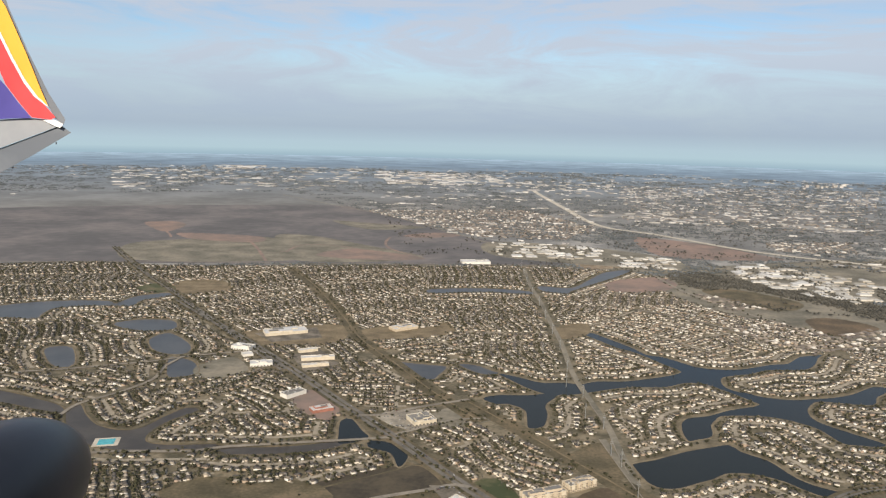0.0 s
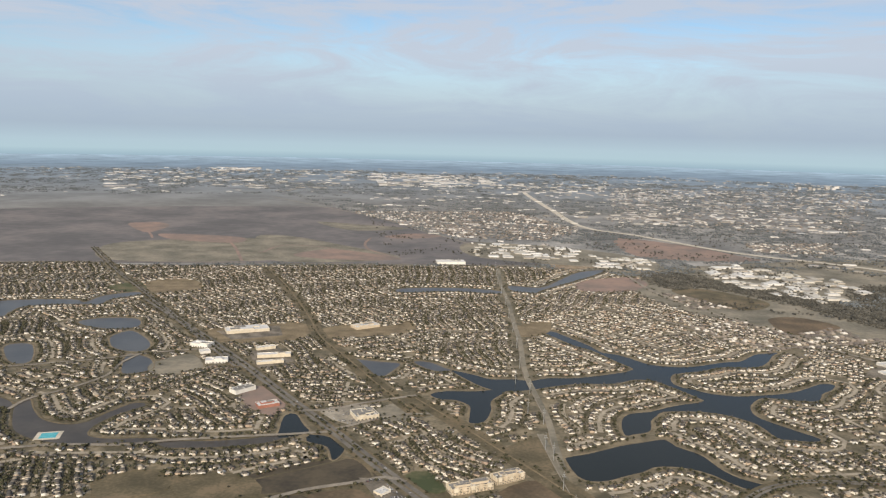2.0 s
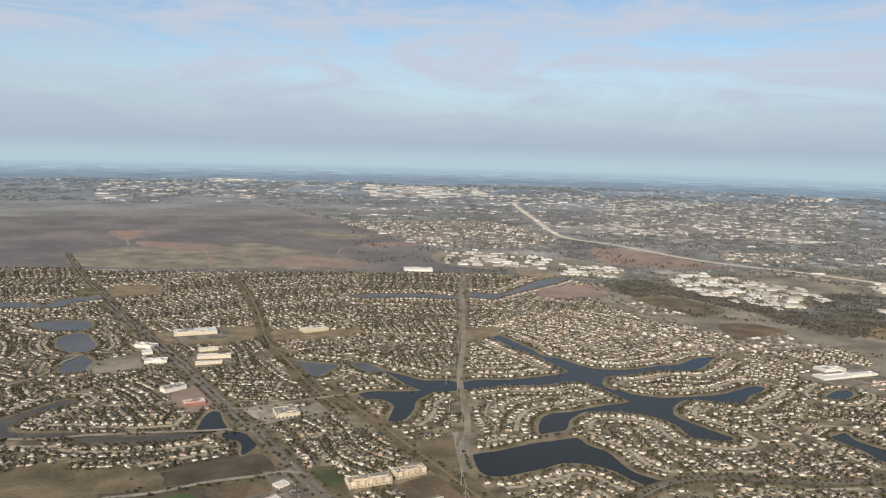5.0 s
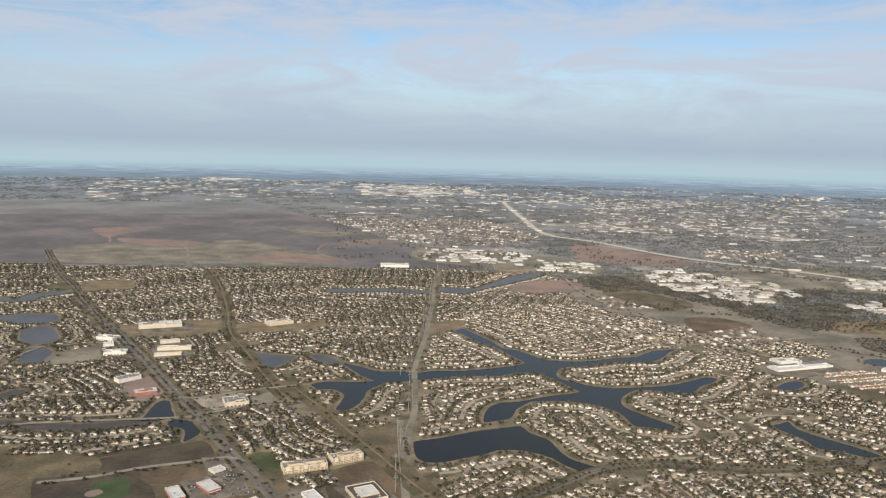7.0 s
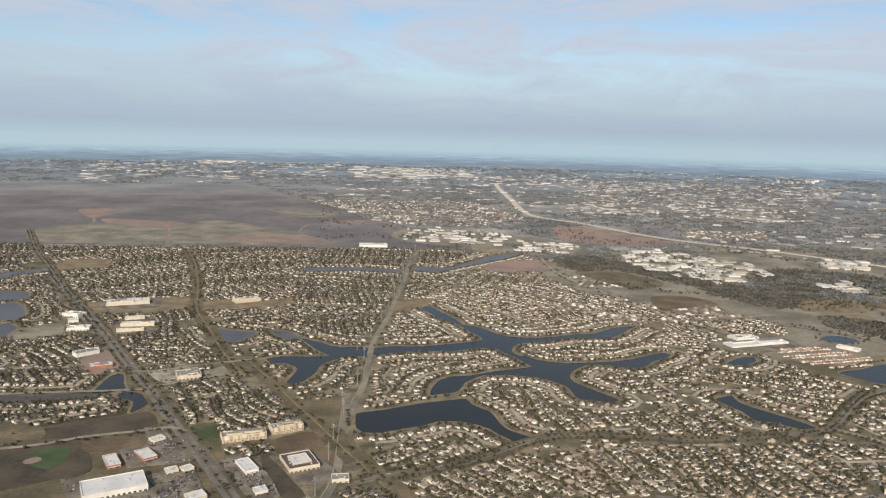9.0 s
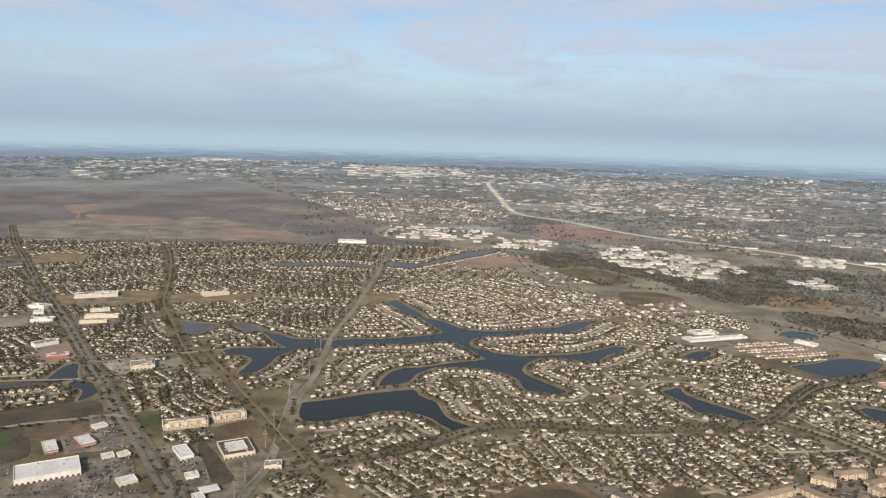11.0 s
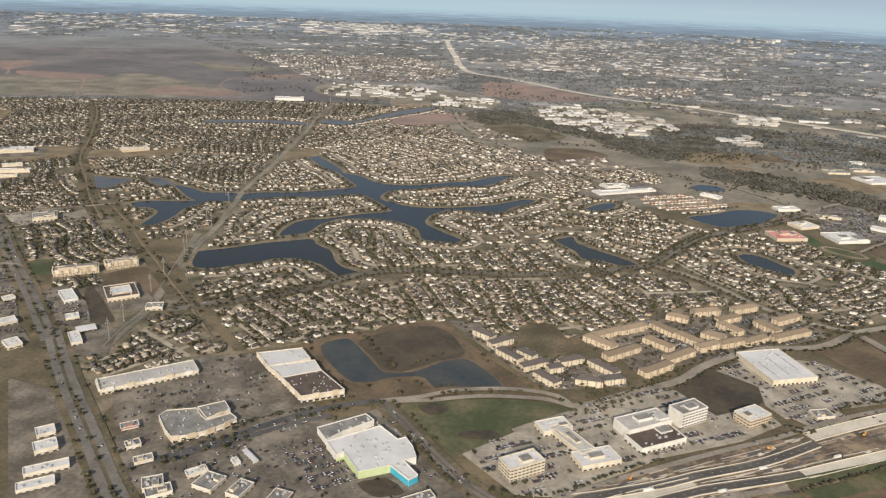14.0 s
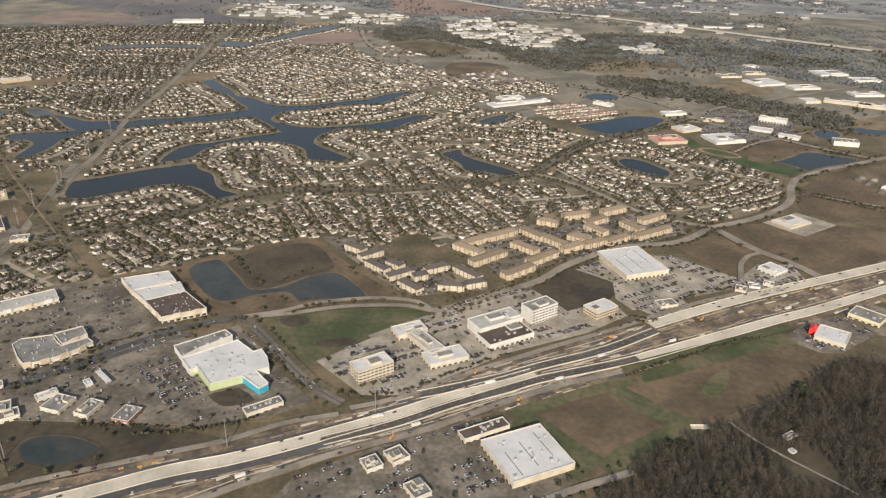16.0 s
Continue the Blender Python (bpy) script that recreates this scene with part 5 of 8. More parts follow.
for i, (k, (w, mt)) in enumerate(FW.items()):
    line = WAY[k]
    z = 2.1 + 0.02 * i
    main = not k.startswith(("front", "ditch"))
    road = ribbon("freeway", line, w, z, M[mt])
    tagged(road, {"concrete": "pale concrete freeway carriageway", "new_asphalt": "fresh dark asphalt carriageway", "street": "grey frontage road", "green": "green ditch beside the freeway"}[mt], "road" if mt != "green" else "ditch", kind="structure")
    if main:
        for lane in (-1, 0, 1) if w > 14 else (0,):
            dashes(line, 0.22, z + 0.06, pv, pf, lane * w * 0.22, 4, 9)
        for sgn in (-1, 1):
            ribbon_data(line, 0.22, z + 0.06, pv, pf, shift=sgn * (w / 2 - 1.2))
            bv, bf = [], []
            nr = normals_of(line)
            o = line + nr * sgn * (w / 2 + 0.3)
            for (x, y), (a, b) in zip(o, nr):
                bv += [(x - a * 0.35, y - b * 0.35, z - 0.6), (x - a * 0.15, y - b * 0.15, z + 0.95), (x + a * 0.15, y + b * 0.15, z + 0.95), (x + a * 0.35, y + b * 0.35, z - 0.6)]
            for j in range(len(o) - 1):
                for c in range(3):
                    bf.append((4 * j + c, 4 * j + c + 1, 4 * j + c + 5, 4 * j + c + 4))
            tagged(new("barrier", mesh_from("barrier", bv, bf, [M["concrete"]])), "low concrete barrier along the carriageway", "barrier", kind="structure")
# temporary barrier lines and ramps of the works
v, f = [], []
for k, sh in (("dark_north", 13), ("dark_north", -11), ("dark_south", -12), ("dark_south", 12), ("east_north", -14), ("east_south", 14), ("main_west", -23), ("front_south", 9), ("front_north_b", -12)):
    dashes(WAY[k], 1.3, 1.75, v, f, sh, 60, 9)
tagged(new("work_strips", mesh_from("work_strips", v, f, [M["concrete"]])), "pale strips of concrete laid in the roadworks", "pavement", kind="stuff")
tagged(new("lane_markings", mesh_from("lane_markings", pv, pf, [M["paint"]])), "white painted lane lines", "markings", kind="stuff")
tagged(ribbon("road", smooth_line(HIGHWAY_FAR["far_highway"], 60), 46, 2.6, M["concrete"]), "distant divided highway", "road", kind="structure")

# what may carry houses
lake_mask = np.zeros(GX.shape, bool)
for loop in LOOPS.values():
    lake_mask |= mask_poly(loop)
near_water = grow(lake_mask, 75)
shore = grow(lake_mask, 14)
blocked = np.zeros(GX.shape, bool)
for k, loop in FIELD.items():
    blocked |= mask_poly(loop)
for loop in LOT.values():
    blocked |= mask_poly(loop)
for k, line in STRIP.items():
    blocked |= mask_line(line, 15 if k == "ditch" else 24)
for n, w, pts in ROADS:
    blocked |= mask_line(smooth_line(pts), w / 2 + (18 if n.startswith("boulevard") else 13))
blocked |= mask_poly(smooth_loop(EARTHWORKS["roadbed"], 30))
for cx, cy, ang, w, d, h in list(PLOTS.values()) + TAN_BLOCKS + DARK_BLOCKS:
    c, s = math.cos(radians(ang)), math.sin(radians(ang))
    u, v = (GX - cx) * c + (GY - cy) * s, -(GX - cx) * s + (GY - cy) * c
    blocked |= (abs(u) < w / 2 + 20) & (abs(v) < d / 2 + 20)
suburb = np.zeros(GX.shape, bool)
for loop in SUB.values():
    suburb |= mask_poly(loop)
free = suburb & ~blocked & ~shore
rows_ok = free & ~near_water

# ---- where houses and streets go ----
rng = np.random.default_rng(7)
seed_xy = np.array([(x, y) for x, y, a in SEEDS], float)
hx, hy, ha = [], [], []
street_v, street_f = [], []


def runs(points, ok, width, z):
    """Street ribbons over the stretches of a line that are free."""
    run = []
    for q, good in zip(list(points) + [None], list(ok) + [False]):
        if good:
            run.append(q)
        else:
            if len(run) > 4:
                ribbon_data(np.array(run), width, z, street_v, street_f)
            run = []


for si, (sx, sy, ang) in enumerate(SEEDS):
    c, s = math.cos(radians(ang)), math.sin(radians(ang))
    ph, amp, wave = rng.uniform(0, 6.3), rng.uniform(4, 22), rng.uniform(220, 420)
    block, start = rng.uniform(190, 270), rng.uniform(0, 200)

    def own(x, y):
        return np.argmin((x[:, None] - seed_xy[:, 0]) ** 2 + (y[:, None] - seed_xy[:, 1]) ** 2, 1) == si

    def bend(u, k):
        return amp * np.sin(u / wave * 6.28 + ph + 0.25 * k)

    for k in range(-12, 13):
        u = np.arange(-600, 600, 9.0)
        v = k * 49.0 + bend(u, k)
        x, y = sx + u * c - v * s, sy + u * s + v * c
        runs(np.stack([x, y], 1), own(x, y) & look_up(rows_ok, x, y), 8.0, 1.15)
        for side in (-1, 1):
            uu = np.arange(-600, 600, 12.8) + rng.uniform(-1.0, 1.0, 94)
            sl = amp * 6.28 / wave * np.cos(uu / wave * 6.28 + ph + 0.25 * k)
            vv = k * 49.0 + bend(uu, k) + side * (14.5 + rng.uniform(-1.2, 1.2, 94))
            x, y = sx + uu * c - vv * s, sy + uu * s + vv * c
            ok = own(x, y) & look_up(rows_ok, x, y) & (rng.random(94) > 0.02)
            ok &= np.abs((uu - start + block / 2) % block - block / 2) > 10      # room for the cross streets
            hx += list(x[ok])
            hy += list(y[ok])
            ha += list(ang + np.degrees(np.arctan(sl[ok])) + (180 if side > 0 else 0))
    for q in np.arange(start - 4 * block, 600, block):
        v = np.arange(-640, 640, 9.0)
        u = q + 5 * np.sin(v / 90)
        x, y = sx + u * c - v * s, sy + u * s + v * c
        runs(np.stack([x, y], 1), own(x, y) & look_up(rows_ok, x, y), 8.5, 1.12)
# a street behind the houses of each shore
close_water = grow(lake_mask, 35)
for k, loop in LOOPS.items():
    o = loop + outward(loop) * 44
    runs(o, look_up(free & ~close_water, o[:, 0], o[:, 1]), 9.0, 1.18)
inner_ring = free & ~grow(lake_mask, 55)
for (k, loop), (reach, turn, room) in [(q, w) for q in LOOPS.items() for w in ((26, 180, free), (62, 0, inner_ring))]:
    n = outward(loop)
    d = np.linalg.norm(np.roll(loop, -1, 0) - loop, axis=1)
    s = np.concatenate([[0], np.cumsum(d)])
    o = loop + n * reach
    oc = np.vstack([o, o[:1]])
    nc = np.vstack([n, n[:1]])
    last = []
    for q in np.arange(0, s[-1], 6.0):
        x, y = np.interp(q, s, oc[:, 0]), np.interp(q, s, oc[:, 1])
        nx, ny = np.interp(q, s, nc[:, 0]), np.interp(q, s, nc[:, 1])
        if last and min(math.hypot(x - a, y - b) for a, b in last) < 13.5:
            continue
        if look_up(room, x, y):
            last.append((x, y))
            hx.append(x)
            hy.append(y)
            ha.append(math.degrees(math.atan2(-nx, ny)) + turn)
hx, hy, ha = np.array(hx), np.array(hy), np.array(ha)
# no two houses closer than a lot
order = np.argsort(hy)
cell_of, keep = {}, []
for i in order:
    key = (int(hx[i] // 15), int(hy[i] // 15))
    clash = False
    for a in (-1, 0, 1):
        for b in (-1, 0, 1):
            for j in cell_of.get((key[0] + a, key[1] + b), ()):
                clash |= (hx[i] - hx[j]) ** 2 + (hy[i] - hy[j]) ** 2 < 112
    if not clash:
        cell_of.setdefault(key, []).append(i)
        keep.append(i)
hx, hy, ha = hx[keep], hy[keep], np.radians(ha[keep])
# a drive from each garage to the street
side_of = rng.choice((-1.0, 1.0), len(hx))
for x, y, a, sd in zip(hx, hy, ha, side_of):
    c, s = math.cos(a), math.sin(a)
    k = len(street_v)
    for u, v in ((sd * 3.4 - 2.6, -14.0), (sd * 3.4 + 2.6, -14.0), (sd * 3.4 + 2.6, -6.0), (sd * 3.4 - 2.6, -6.0)):
        street_v.append((x + u * c - v * s, y + u * s + v * c, 1.05))
    street_f.append((k, k + 1, k + 2, k + 3))
tagged(new("streets", mesh_from("streets", street_v, street_f, [M["lane"]])), "narrow concrete residential streets", "street", kind="stuff")


# ---- houses ----
def hip(cx, cy, w, d, h, rise, over, v, f, idx):
    """Walls and a hipped roof with eaves, long side along x."""
    k = len(v)
    x0, x1, y0, y1 = cx - w / 2, cx + w / 2, cy - d / 2, cy + d / 2
    v += [(x0, y0, 0), (x1, y0, 0), (x1, y1, 0), (x0, y1, 0), (x0, y0, h), (x1, y0, h), (x1, y1, h), (x0, y1, h)]
    f += [(k, k + 1, k + 5, k + 4), (k + 1, k + 2, k + 6, k + 5), (k + 2, k + 3, k + 7, k + 6), (k + 3, k, k + 4, k + 7)]
    idx += [0] * 4
    k = len(v)
    e = h - 0.15
    x0, x1, y0, y1 = x0 - over, x1 + over, y0 - over, y1 + over
    if w >= d:
        a, b = (x0 + d * 0.5, cy, h + rise), (x1 - d * 0.5, cy, h + rise)
    else:
        a, b = (cx, y0 + w * 0.5, h + rise), (cx, y1 - w * 0.5, h + rise)
    v += [(x0, y0, e), (x1, y0, e), (x1, y1, e), (x0, y1, e), a, b]
    if w >= d:
        f += [(k, k + 1, k + 5, k + 4), (k + 1, k + 2, k + 5), (k + 2, k + 3, k + 4, k + 5), (k + 3, k, k + 4), (k + 3, k + 2, k + 1, k)]
    else:
        f += [(k, k + 1, k + 4), (k + 1, k + 2, k + 5, k + 4), (k + 2, k + 3, k + 5), (k + 3, k, k + 4, k + 5), (k + 3, k + 2, k + 1, k)]
    idx += [1] * 5


def gable(cx, cy, w, d, h, rise, over, v, f, idx):
    """A wing whose gabled front faces the street, ridge along y."""
    k = len(v)
    x0, x1, y0, y1 = cx - w / 2, cx + w / 2, cy - d / 2, cy + d / 2
    v += [(x0, y0, 0), (x1, y0, 0), (x1, y1, 0), (x0, y1, 0), (x0, y0, h), (x1, y0, h), (x1, y1, h), (x0, y1, h), (cx, y0, h + rise - 0.1)]
    f += [(k, k + 1, k + 5, k + 8, k + 4), (k + 1, k + 2, k + 6, k + 5), (k + 3, k, k + 4, k + 7)]
    idx += [0] * 3
    k = len(v)
    e = h - 0.12
    x0, x1, y0 = x0 - over, x1 + over, y0 - over
    v += [(x0, y0, e), (x1, y0, e), (x1, y1, e), (x0, y1, e), (cx, y0, h + rise), (cx, y1, h + rise)]
    f += [(k + 1, k + 2, k + 5, k + 4), (k + 3, k, k + 4, k + 5)]
    idx += [1] * 2


TYPES = [(14.0, 10.0, 4.2, 3.0, 6.5, 6.5), (12.5, 11.0, 5.6, 3.0, 6.0, 5.5), (15.0, 9.0, 3.8, 2.8, 7.0, 6.5), (13.0, 10.5, 5.8, 3.0, 6.2, 5.5), (13.5, 10.5, 4.0, 3.1, 6.0, 6.0)]


def house_data(kind):
    """Main block and a lower garage wing towards the street."""
    w, d, h, rise, gw, gd = TYPES[kind]
    v, f, idx = [], [], []
    hip(0, 0, w, d, h, rise, 0.5, v, f, idx)
    gable((-1 if kind % 2 else 1) * (w / 2 - gw / 2), -(d / 2 + gd / 2 - 1.2), gw, gd, 3.4, 2.2, 0.3, v, f, idx)
    return v, f, idx


kinds = rng.integers(0, len(TYPES), len(hx))
size = rng.uniform(0.66, 0.86, len(hx))
near = np.zeros(len(hx), bool)
near[np.argsort(np.hypot(hx - 640, hy - 900))[:200]] = True
far_off = ~near
tagged(bulk("houses", [house_data(k) for k in range(len(TYPES))], hx[far_off], hy[far_off], ha[far_off], size[far_off], kinds[far_off], [M["house_wall"], M["house_roof"]]),
       "rows of suburban brick houses with hipped shingle roofs", "houses", kind="stuff")


# close-set town houses by the shopping centre
loop = np.array(CLUSTERS["red_homes"], float)
gu, gv = np.meshgrid(np.arange(-180, 180, 11.5), np.arange(-180, 180, 17.0))
c, s = math.cos(0.45), math.sin(0.45)
gx = 1215 + gu * c - gv * s + rng.uniform(-1, 1, gu.shape)
gy = 1965 + gu * s + gv * c + rng.uniform(-1, 1, gu.shape)
ok = inside(loop, gx, gy) & (np.abs((gv + 8.5) % 51 - 25.5) < 21)
n_ = int(ok.sum())
tagged(bulk("town_houses", [house_data(k) for k in range(len(TYPES))], gx[ok], gy[ok], 0.45 + math.pi * rng.integers(0, 2, n_), rng.uniform(0.6, 0.75, n_), rng.integers(0, len(TYPES), n_), [M["house_wall"], M["red_home"]]),
       "close-set pale town houses with reddish brown roofs", "houses", kind="stuff")


def house_meshes(kind):
    w, d, h, rise, gw, gd = TYPES[kind]
    res = {}
    for nm, args in (("main", (0, 0, w, d, h, rise, 0.5)), ("garage", ((-1 if kind % 2 else 1) * (w / 2 - gw / 2), -(d / 2 + gd / 2 - 1.2), gw, gd, 3.4, 2.2, 0.3))):
        v, f, idx = [], [], []
        (hip if nm == "main" else gable)(*args, v, f, idx)
        kv, kf = (8, 4) if nm == "main" else (9, 3)
        res[nm + "_wall"] = mesh_from("wall", v[:kv], f[:kf], [M["house_wall"]])
        res[nm + "_roof"] = mesh_from("roof", v[kv:], [tuple(q - kv for q in x) for x in f[kf:]], [M["house_roof"]])
    gx = (-1 if kind % 2 else 1) * (w / 2 - gw / 2)
    yf = -(d / 2 + gd - 1.2)
    res["door"] = box_mesh("garage_door", gx - gw * 0.4, gx + gw * 0.4, yf - 0.08, yf + 0.05, 0.1, 2.3, M["white_wall"])
    res["window"] = box_mesh("window", -0.9, 0.9, -0.06, 0.06, 1.0, 2.3, M["window"])
    res["chimney"] = box_mesh("chimney", -0.5, 0.5, -0.5, 0.5, 0, rise + 1.0, M["red_wall"])
    return res


HOUSE = []
for kind in range(len(TYPES)):
    w, d, h, rise, gw, gd = TYPES[kind]
    ms = house_meshes(kind)
    ob = empty("house", 0, -2000)
    main_wall = part("wall", ms["main_wall"], ob)
    main_roof = part("roof", ms["main_roof"], ob)
    front = part("garage_wall", ms["garage_wall"], ob)
    part("garage_roof", ms["garage_roof"], ob)
    part("garage_door", ms["door"], front, "white garage door")
    for x in (-w * 0.25, w * 0.25):
        part("window", ms["window"], main_wall, m=at(x, d / 2 + 0.03))
    for x in (-w * 0.2 if kind % 2 == 0 else w * 0.2,):
        part("window", ms["window"], main_wall, m=at(x, -d / 2 - 0.03))
    part("chimney", ms["chimney"], main_roof, m=at(w * 0.3, d * 0.1, h))
    tagged(ob, "suburban house with a dark shingle roof and a gabled front garage", "house", "houses of the near streets")
    HOUSE.append(ob)
used = set()
for i in np.where(near)[0]:
    m = at(hx[i], hy[i], 0.3, math.degrees(ha[i])) @ Matrix.Scale(size[i], 4)
    if kinds[i] not in used:
        used.add(kinds[i])
        HOUSE[kinds[i]].matrix_world = m
    else:
        copy_thing(HOUSE[kinds[i]], m).matrix_basis = m


# ---- trees ----
def clump(v, f, cx, cy, cz, r, rz, rnd):
    """An uneven octahedral clump of foliage."""
    k = len(v)
    j = lambda: rnd.uniform(0.7, 1.25)
    v += [(cx + r * j(), cy + r * 0.3 * (j() - 1), cz), (cx - r * j(), cy, cz + rz * 0.2 * (j() - 1)), (cx, cy + r * j(), cz), (cx, cy - r * j(), cz), (cx + r * 0.3 * (j() - 1), cy, cz + rz * j()), (cx, cy, cz - rz * 0.7 * j())]
    f += [(k + 0, k + 2, k + 4), (k + 2, k + 1, k + 4), (k + 1, k + 3, k + 4), (k + 3, k + 0, k + 4), (k + 2, k + 0, k + 5), (k + 1, k + 2, k + 5), (k + 3, k + 1, k + 5), (k + 0, k + 3, k + 5)]


def trunk(v, f, h, r, x=0.0, y=0.0, tx=0.0, ty=0.0, z0=0.0):
    k = len(v)
    for i in range(4):
        a = i * math.pi / 2
        v.append((x + r * math.cos(a), y + r * math.sin(a), z0))
    for i in range(4):
        a = i * math.pi / 2
        v.append((x + tx + r * 0.35 * math.cos(a), y + ty + r * 0.35 * math.sin(a), z0 + h))
    for i in range(4):
        f.append((k + i, k + (i + 1) % 4, k + 4 + (i + 1) % 4, k + 4 + i))


def leafy(rnd, n=6, limbs=3):
    """Trunk, crown: height about 8 m, spread about 7 m."""
    tv, tf, cv, cf = [], [], [], []
    trunk(tv, tf, 4.5, 0.28)
    for i in range(limbs):
        a = rnd.uniform(0, 6.28)
        trunk(tv, tf, 2.6, 0.14, 0, 0, 1.8 * math.cos(a), 1.8 * math.sin(a), 2.2)
    for i in range(n):
        a, q = rnd.uniform(0, 6.28), rnd.uniform(0.3, 2.2)
        clump(cv, cf, q * math.cos(a), q * math.sin(a), rnd.uniform(2.6, 4.8), rnd.uniform(1.6, 2.7), rnd.uniform(1.2, 1.9), rnd)
    return tv, tf, cv, cf


def bare_tree(rnd, n=16, h=12.0):
    """A trunk with a fan of thin rising limbs and sparse twigs."""
    tv, tf, cv, cf = [], [], [], []
    trunk(tv, tf, h * 0.55, 0.32, 0, 0, rnd.uniform(-0.6, 0.6), rnd.uniform(-0.6, 0.6))
    for i in range(n):
        a, z = rnd.uniform(0, 6.28), h * rnd.uniform(0.25, 0.55)
        q, up = rnd.uniform(1.4, 3.6), h * rnd.uniform(0.25, 0.45)
        k = len(cv)
        wx, wy = -math.sin(a) * 0.5, math.cos(a) * 0.5
        mx, my, mz = q * 0.6 * math.cos(a), q * 0.6 * math.sin(a), z + up * 0.5
        cv += [(0, 0, z), (mx + wx, my + wy, mz), (mx - wx, my - wy, mz), (q * math.cos(a), q * math.sin(a), z + up), (mx, my, mz + 0.7)]
        cf += [(k, k + 1, k + 4), (k, k + 4, k + 2), (k + 1, k + 3, k + 4), (k + 4, k + 3, k + 2), (k, k + 2, k + 1)]
    return tv, tf, cv, cf


def feathery(rnd, h=15.0, n=70):
    """A leafless tree: trunk, rising limbs and an uneven crown of fine twigs."""
    tv, tf, cv, cf = [], [], [], []
    lean = rnd.uniform(-0.7, 0.7), rnd.uniform(-0.7, 0.7)
    trunk(tv, tf, h * 0.7, 0.3, 0, 0, *lean)
    for i in range(5):
        a = rnd.uniform(0, 6.28)
        trunk(tv, tf, h * 0.4, 0.13, 0, 0, 2.2 * math.cos(a), 2.2 * math.sin(a), h * rnd.uniform(0.3, 0.5))
    wide, top = rnd.uniform(2.4, 3.6), h * rnd.uniform(0.92, 1.05)
    for i in range(n):
        a, q, z = rnd.uniform(0, 6.28), wide * math.sqrt(rnd.random()), rnd.uniform(0.35, 1.0)
        q *= math.sqrt(max(0.05, 1 - ((z - 0.62) / 0.42) ** 2))
        x, y = q * math.cos(a) + lean[0], q * math.sin(a) + lean[1]
        ln, wd, b = rnd.uniform(0.9, 2.2), rnd.uniform(0.12, 0.4), rnd.uniform(0, 6.28)
        dx, dy, dz = 0.55 * math.cos(a) * ln, 0.55 * math.sin(a) * ln, ln * 0.8
        k = len(cv)
        cv += [(x - wd * math.cos(b), y - wd * math.sin(b), z * top - dz * 0.5), (x + wd * math.cos(b), y + wd * math.sin(b), z * top - dz * 0.5), (x + dx, y + dy, z * top + dz * 0.5)]
        cf.append((k, k + 1, k + 2))
    return tv, tf, cv, cf


def scatter(name, label, protos, xs, ys, scales, mats, z=0.3):
    """Many plants in one mesh of kind stuff."""
    shapes = [(tv + cv, tf + [tuple(q + len(tv) for q in face) for face in cf], [0] * len(tf) + [1] * len(cf)) for tv, tf, cv, cf in protos]
    ob = bulk(name, shapes, np.asarray(xs), np.asarray(ys), rng.uniform(0, 6.28, len(xs)), np.asarray(scales), rng.integers(0, len(protos), len(xs)), mats, z)
    return tagged(ob, label, "trees", kind="stuff")


rnd = random.Random(5)
OAKS = [leafy(rnd, 6, 0) for i in range(8)]
LOW_OAKS = [leafy(rnd, 5, 0) for i in range(8)]
BARES = [bare_tree(rnd, 7, 10.0) for i in range(6)]
# yard trees: behind, beside and in front of the houses
n = len(hx)
tx, ty = [], []
for reach, lo, hi, chance in ((0, 11, 15, 0.95), (0, 9, 16, 0.8), (1, 8.5, 12, 0.35), (2, 9, 12, 0.6), (0, 10, 16, 0.5)):
    a = ha + (math.pi / 2 if reach == 0 else (-math.pi / 2 if reach == 1 else 0)) + rng.uniform(-0.5, 0.5, n)
    q = rng.uniform(lo, hi, n)
    ok = rng.random(n) < chance * np.where(hy > 2000, 0.4, np.where(hy > 1500, 0.85, 1.0))
    tx.append((hx + q * np.cos(a))[ok])
    ty.append((hy + q * np.sin(a))[ok])
for reach in range(3):
    a, q = rng.uniform(0, 6.28, n), rng.uniform(10, 17, n)
    ok = rng.random(n) < np.where((hy < 1180) | (hx < 130), 0.95, np.where(hy < 1900, 0.35, 0.1))
    tx.append((hx + q * np.cos(a))[ok])
    ty.append((hy + q * np.sin(a))[ok])
tx, ty = np.concatenate(tx), np.concatenate(ty)
ok = look_up(suburb & ~lake_mask, tx, ty)
tx, ty = tx[ok], ty[ok]
ev = rng.random(len(tx)) < 0.78
older = ev & (ty < 1250)
newer = ev & (ty >= 1250)
scatter("yard_trees", "dark evergreen oaks in the yards between houses", OAKS, tx[older], ty[older], rng.uniform(0.6, 1.2, older.sum()), [M["bark"], M["oak"]])
scatter("young_yard_trees", "smaller evergreen oaks in the yards of newer streets", LOW_OAKS, tx[newer], ty[newer], rng.uniform(0.6, 1.15, newer.sum()), [M["bark"], M["oak"]])
scatter("bare_yard_trees", "leafless winter trees in the yards", BARES, tx[~ev], ty[~ev], rng.uniform(0.6, 1.1, (~ev).sum()), [M["bark"], M["bare"]])

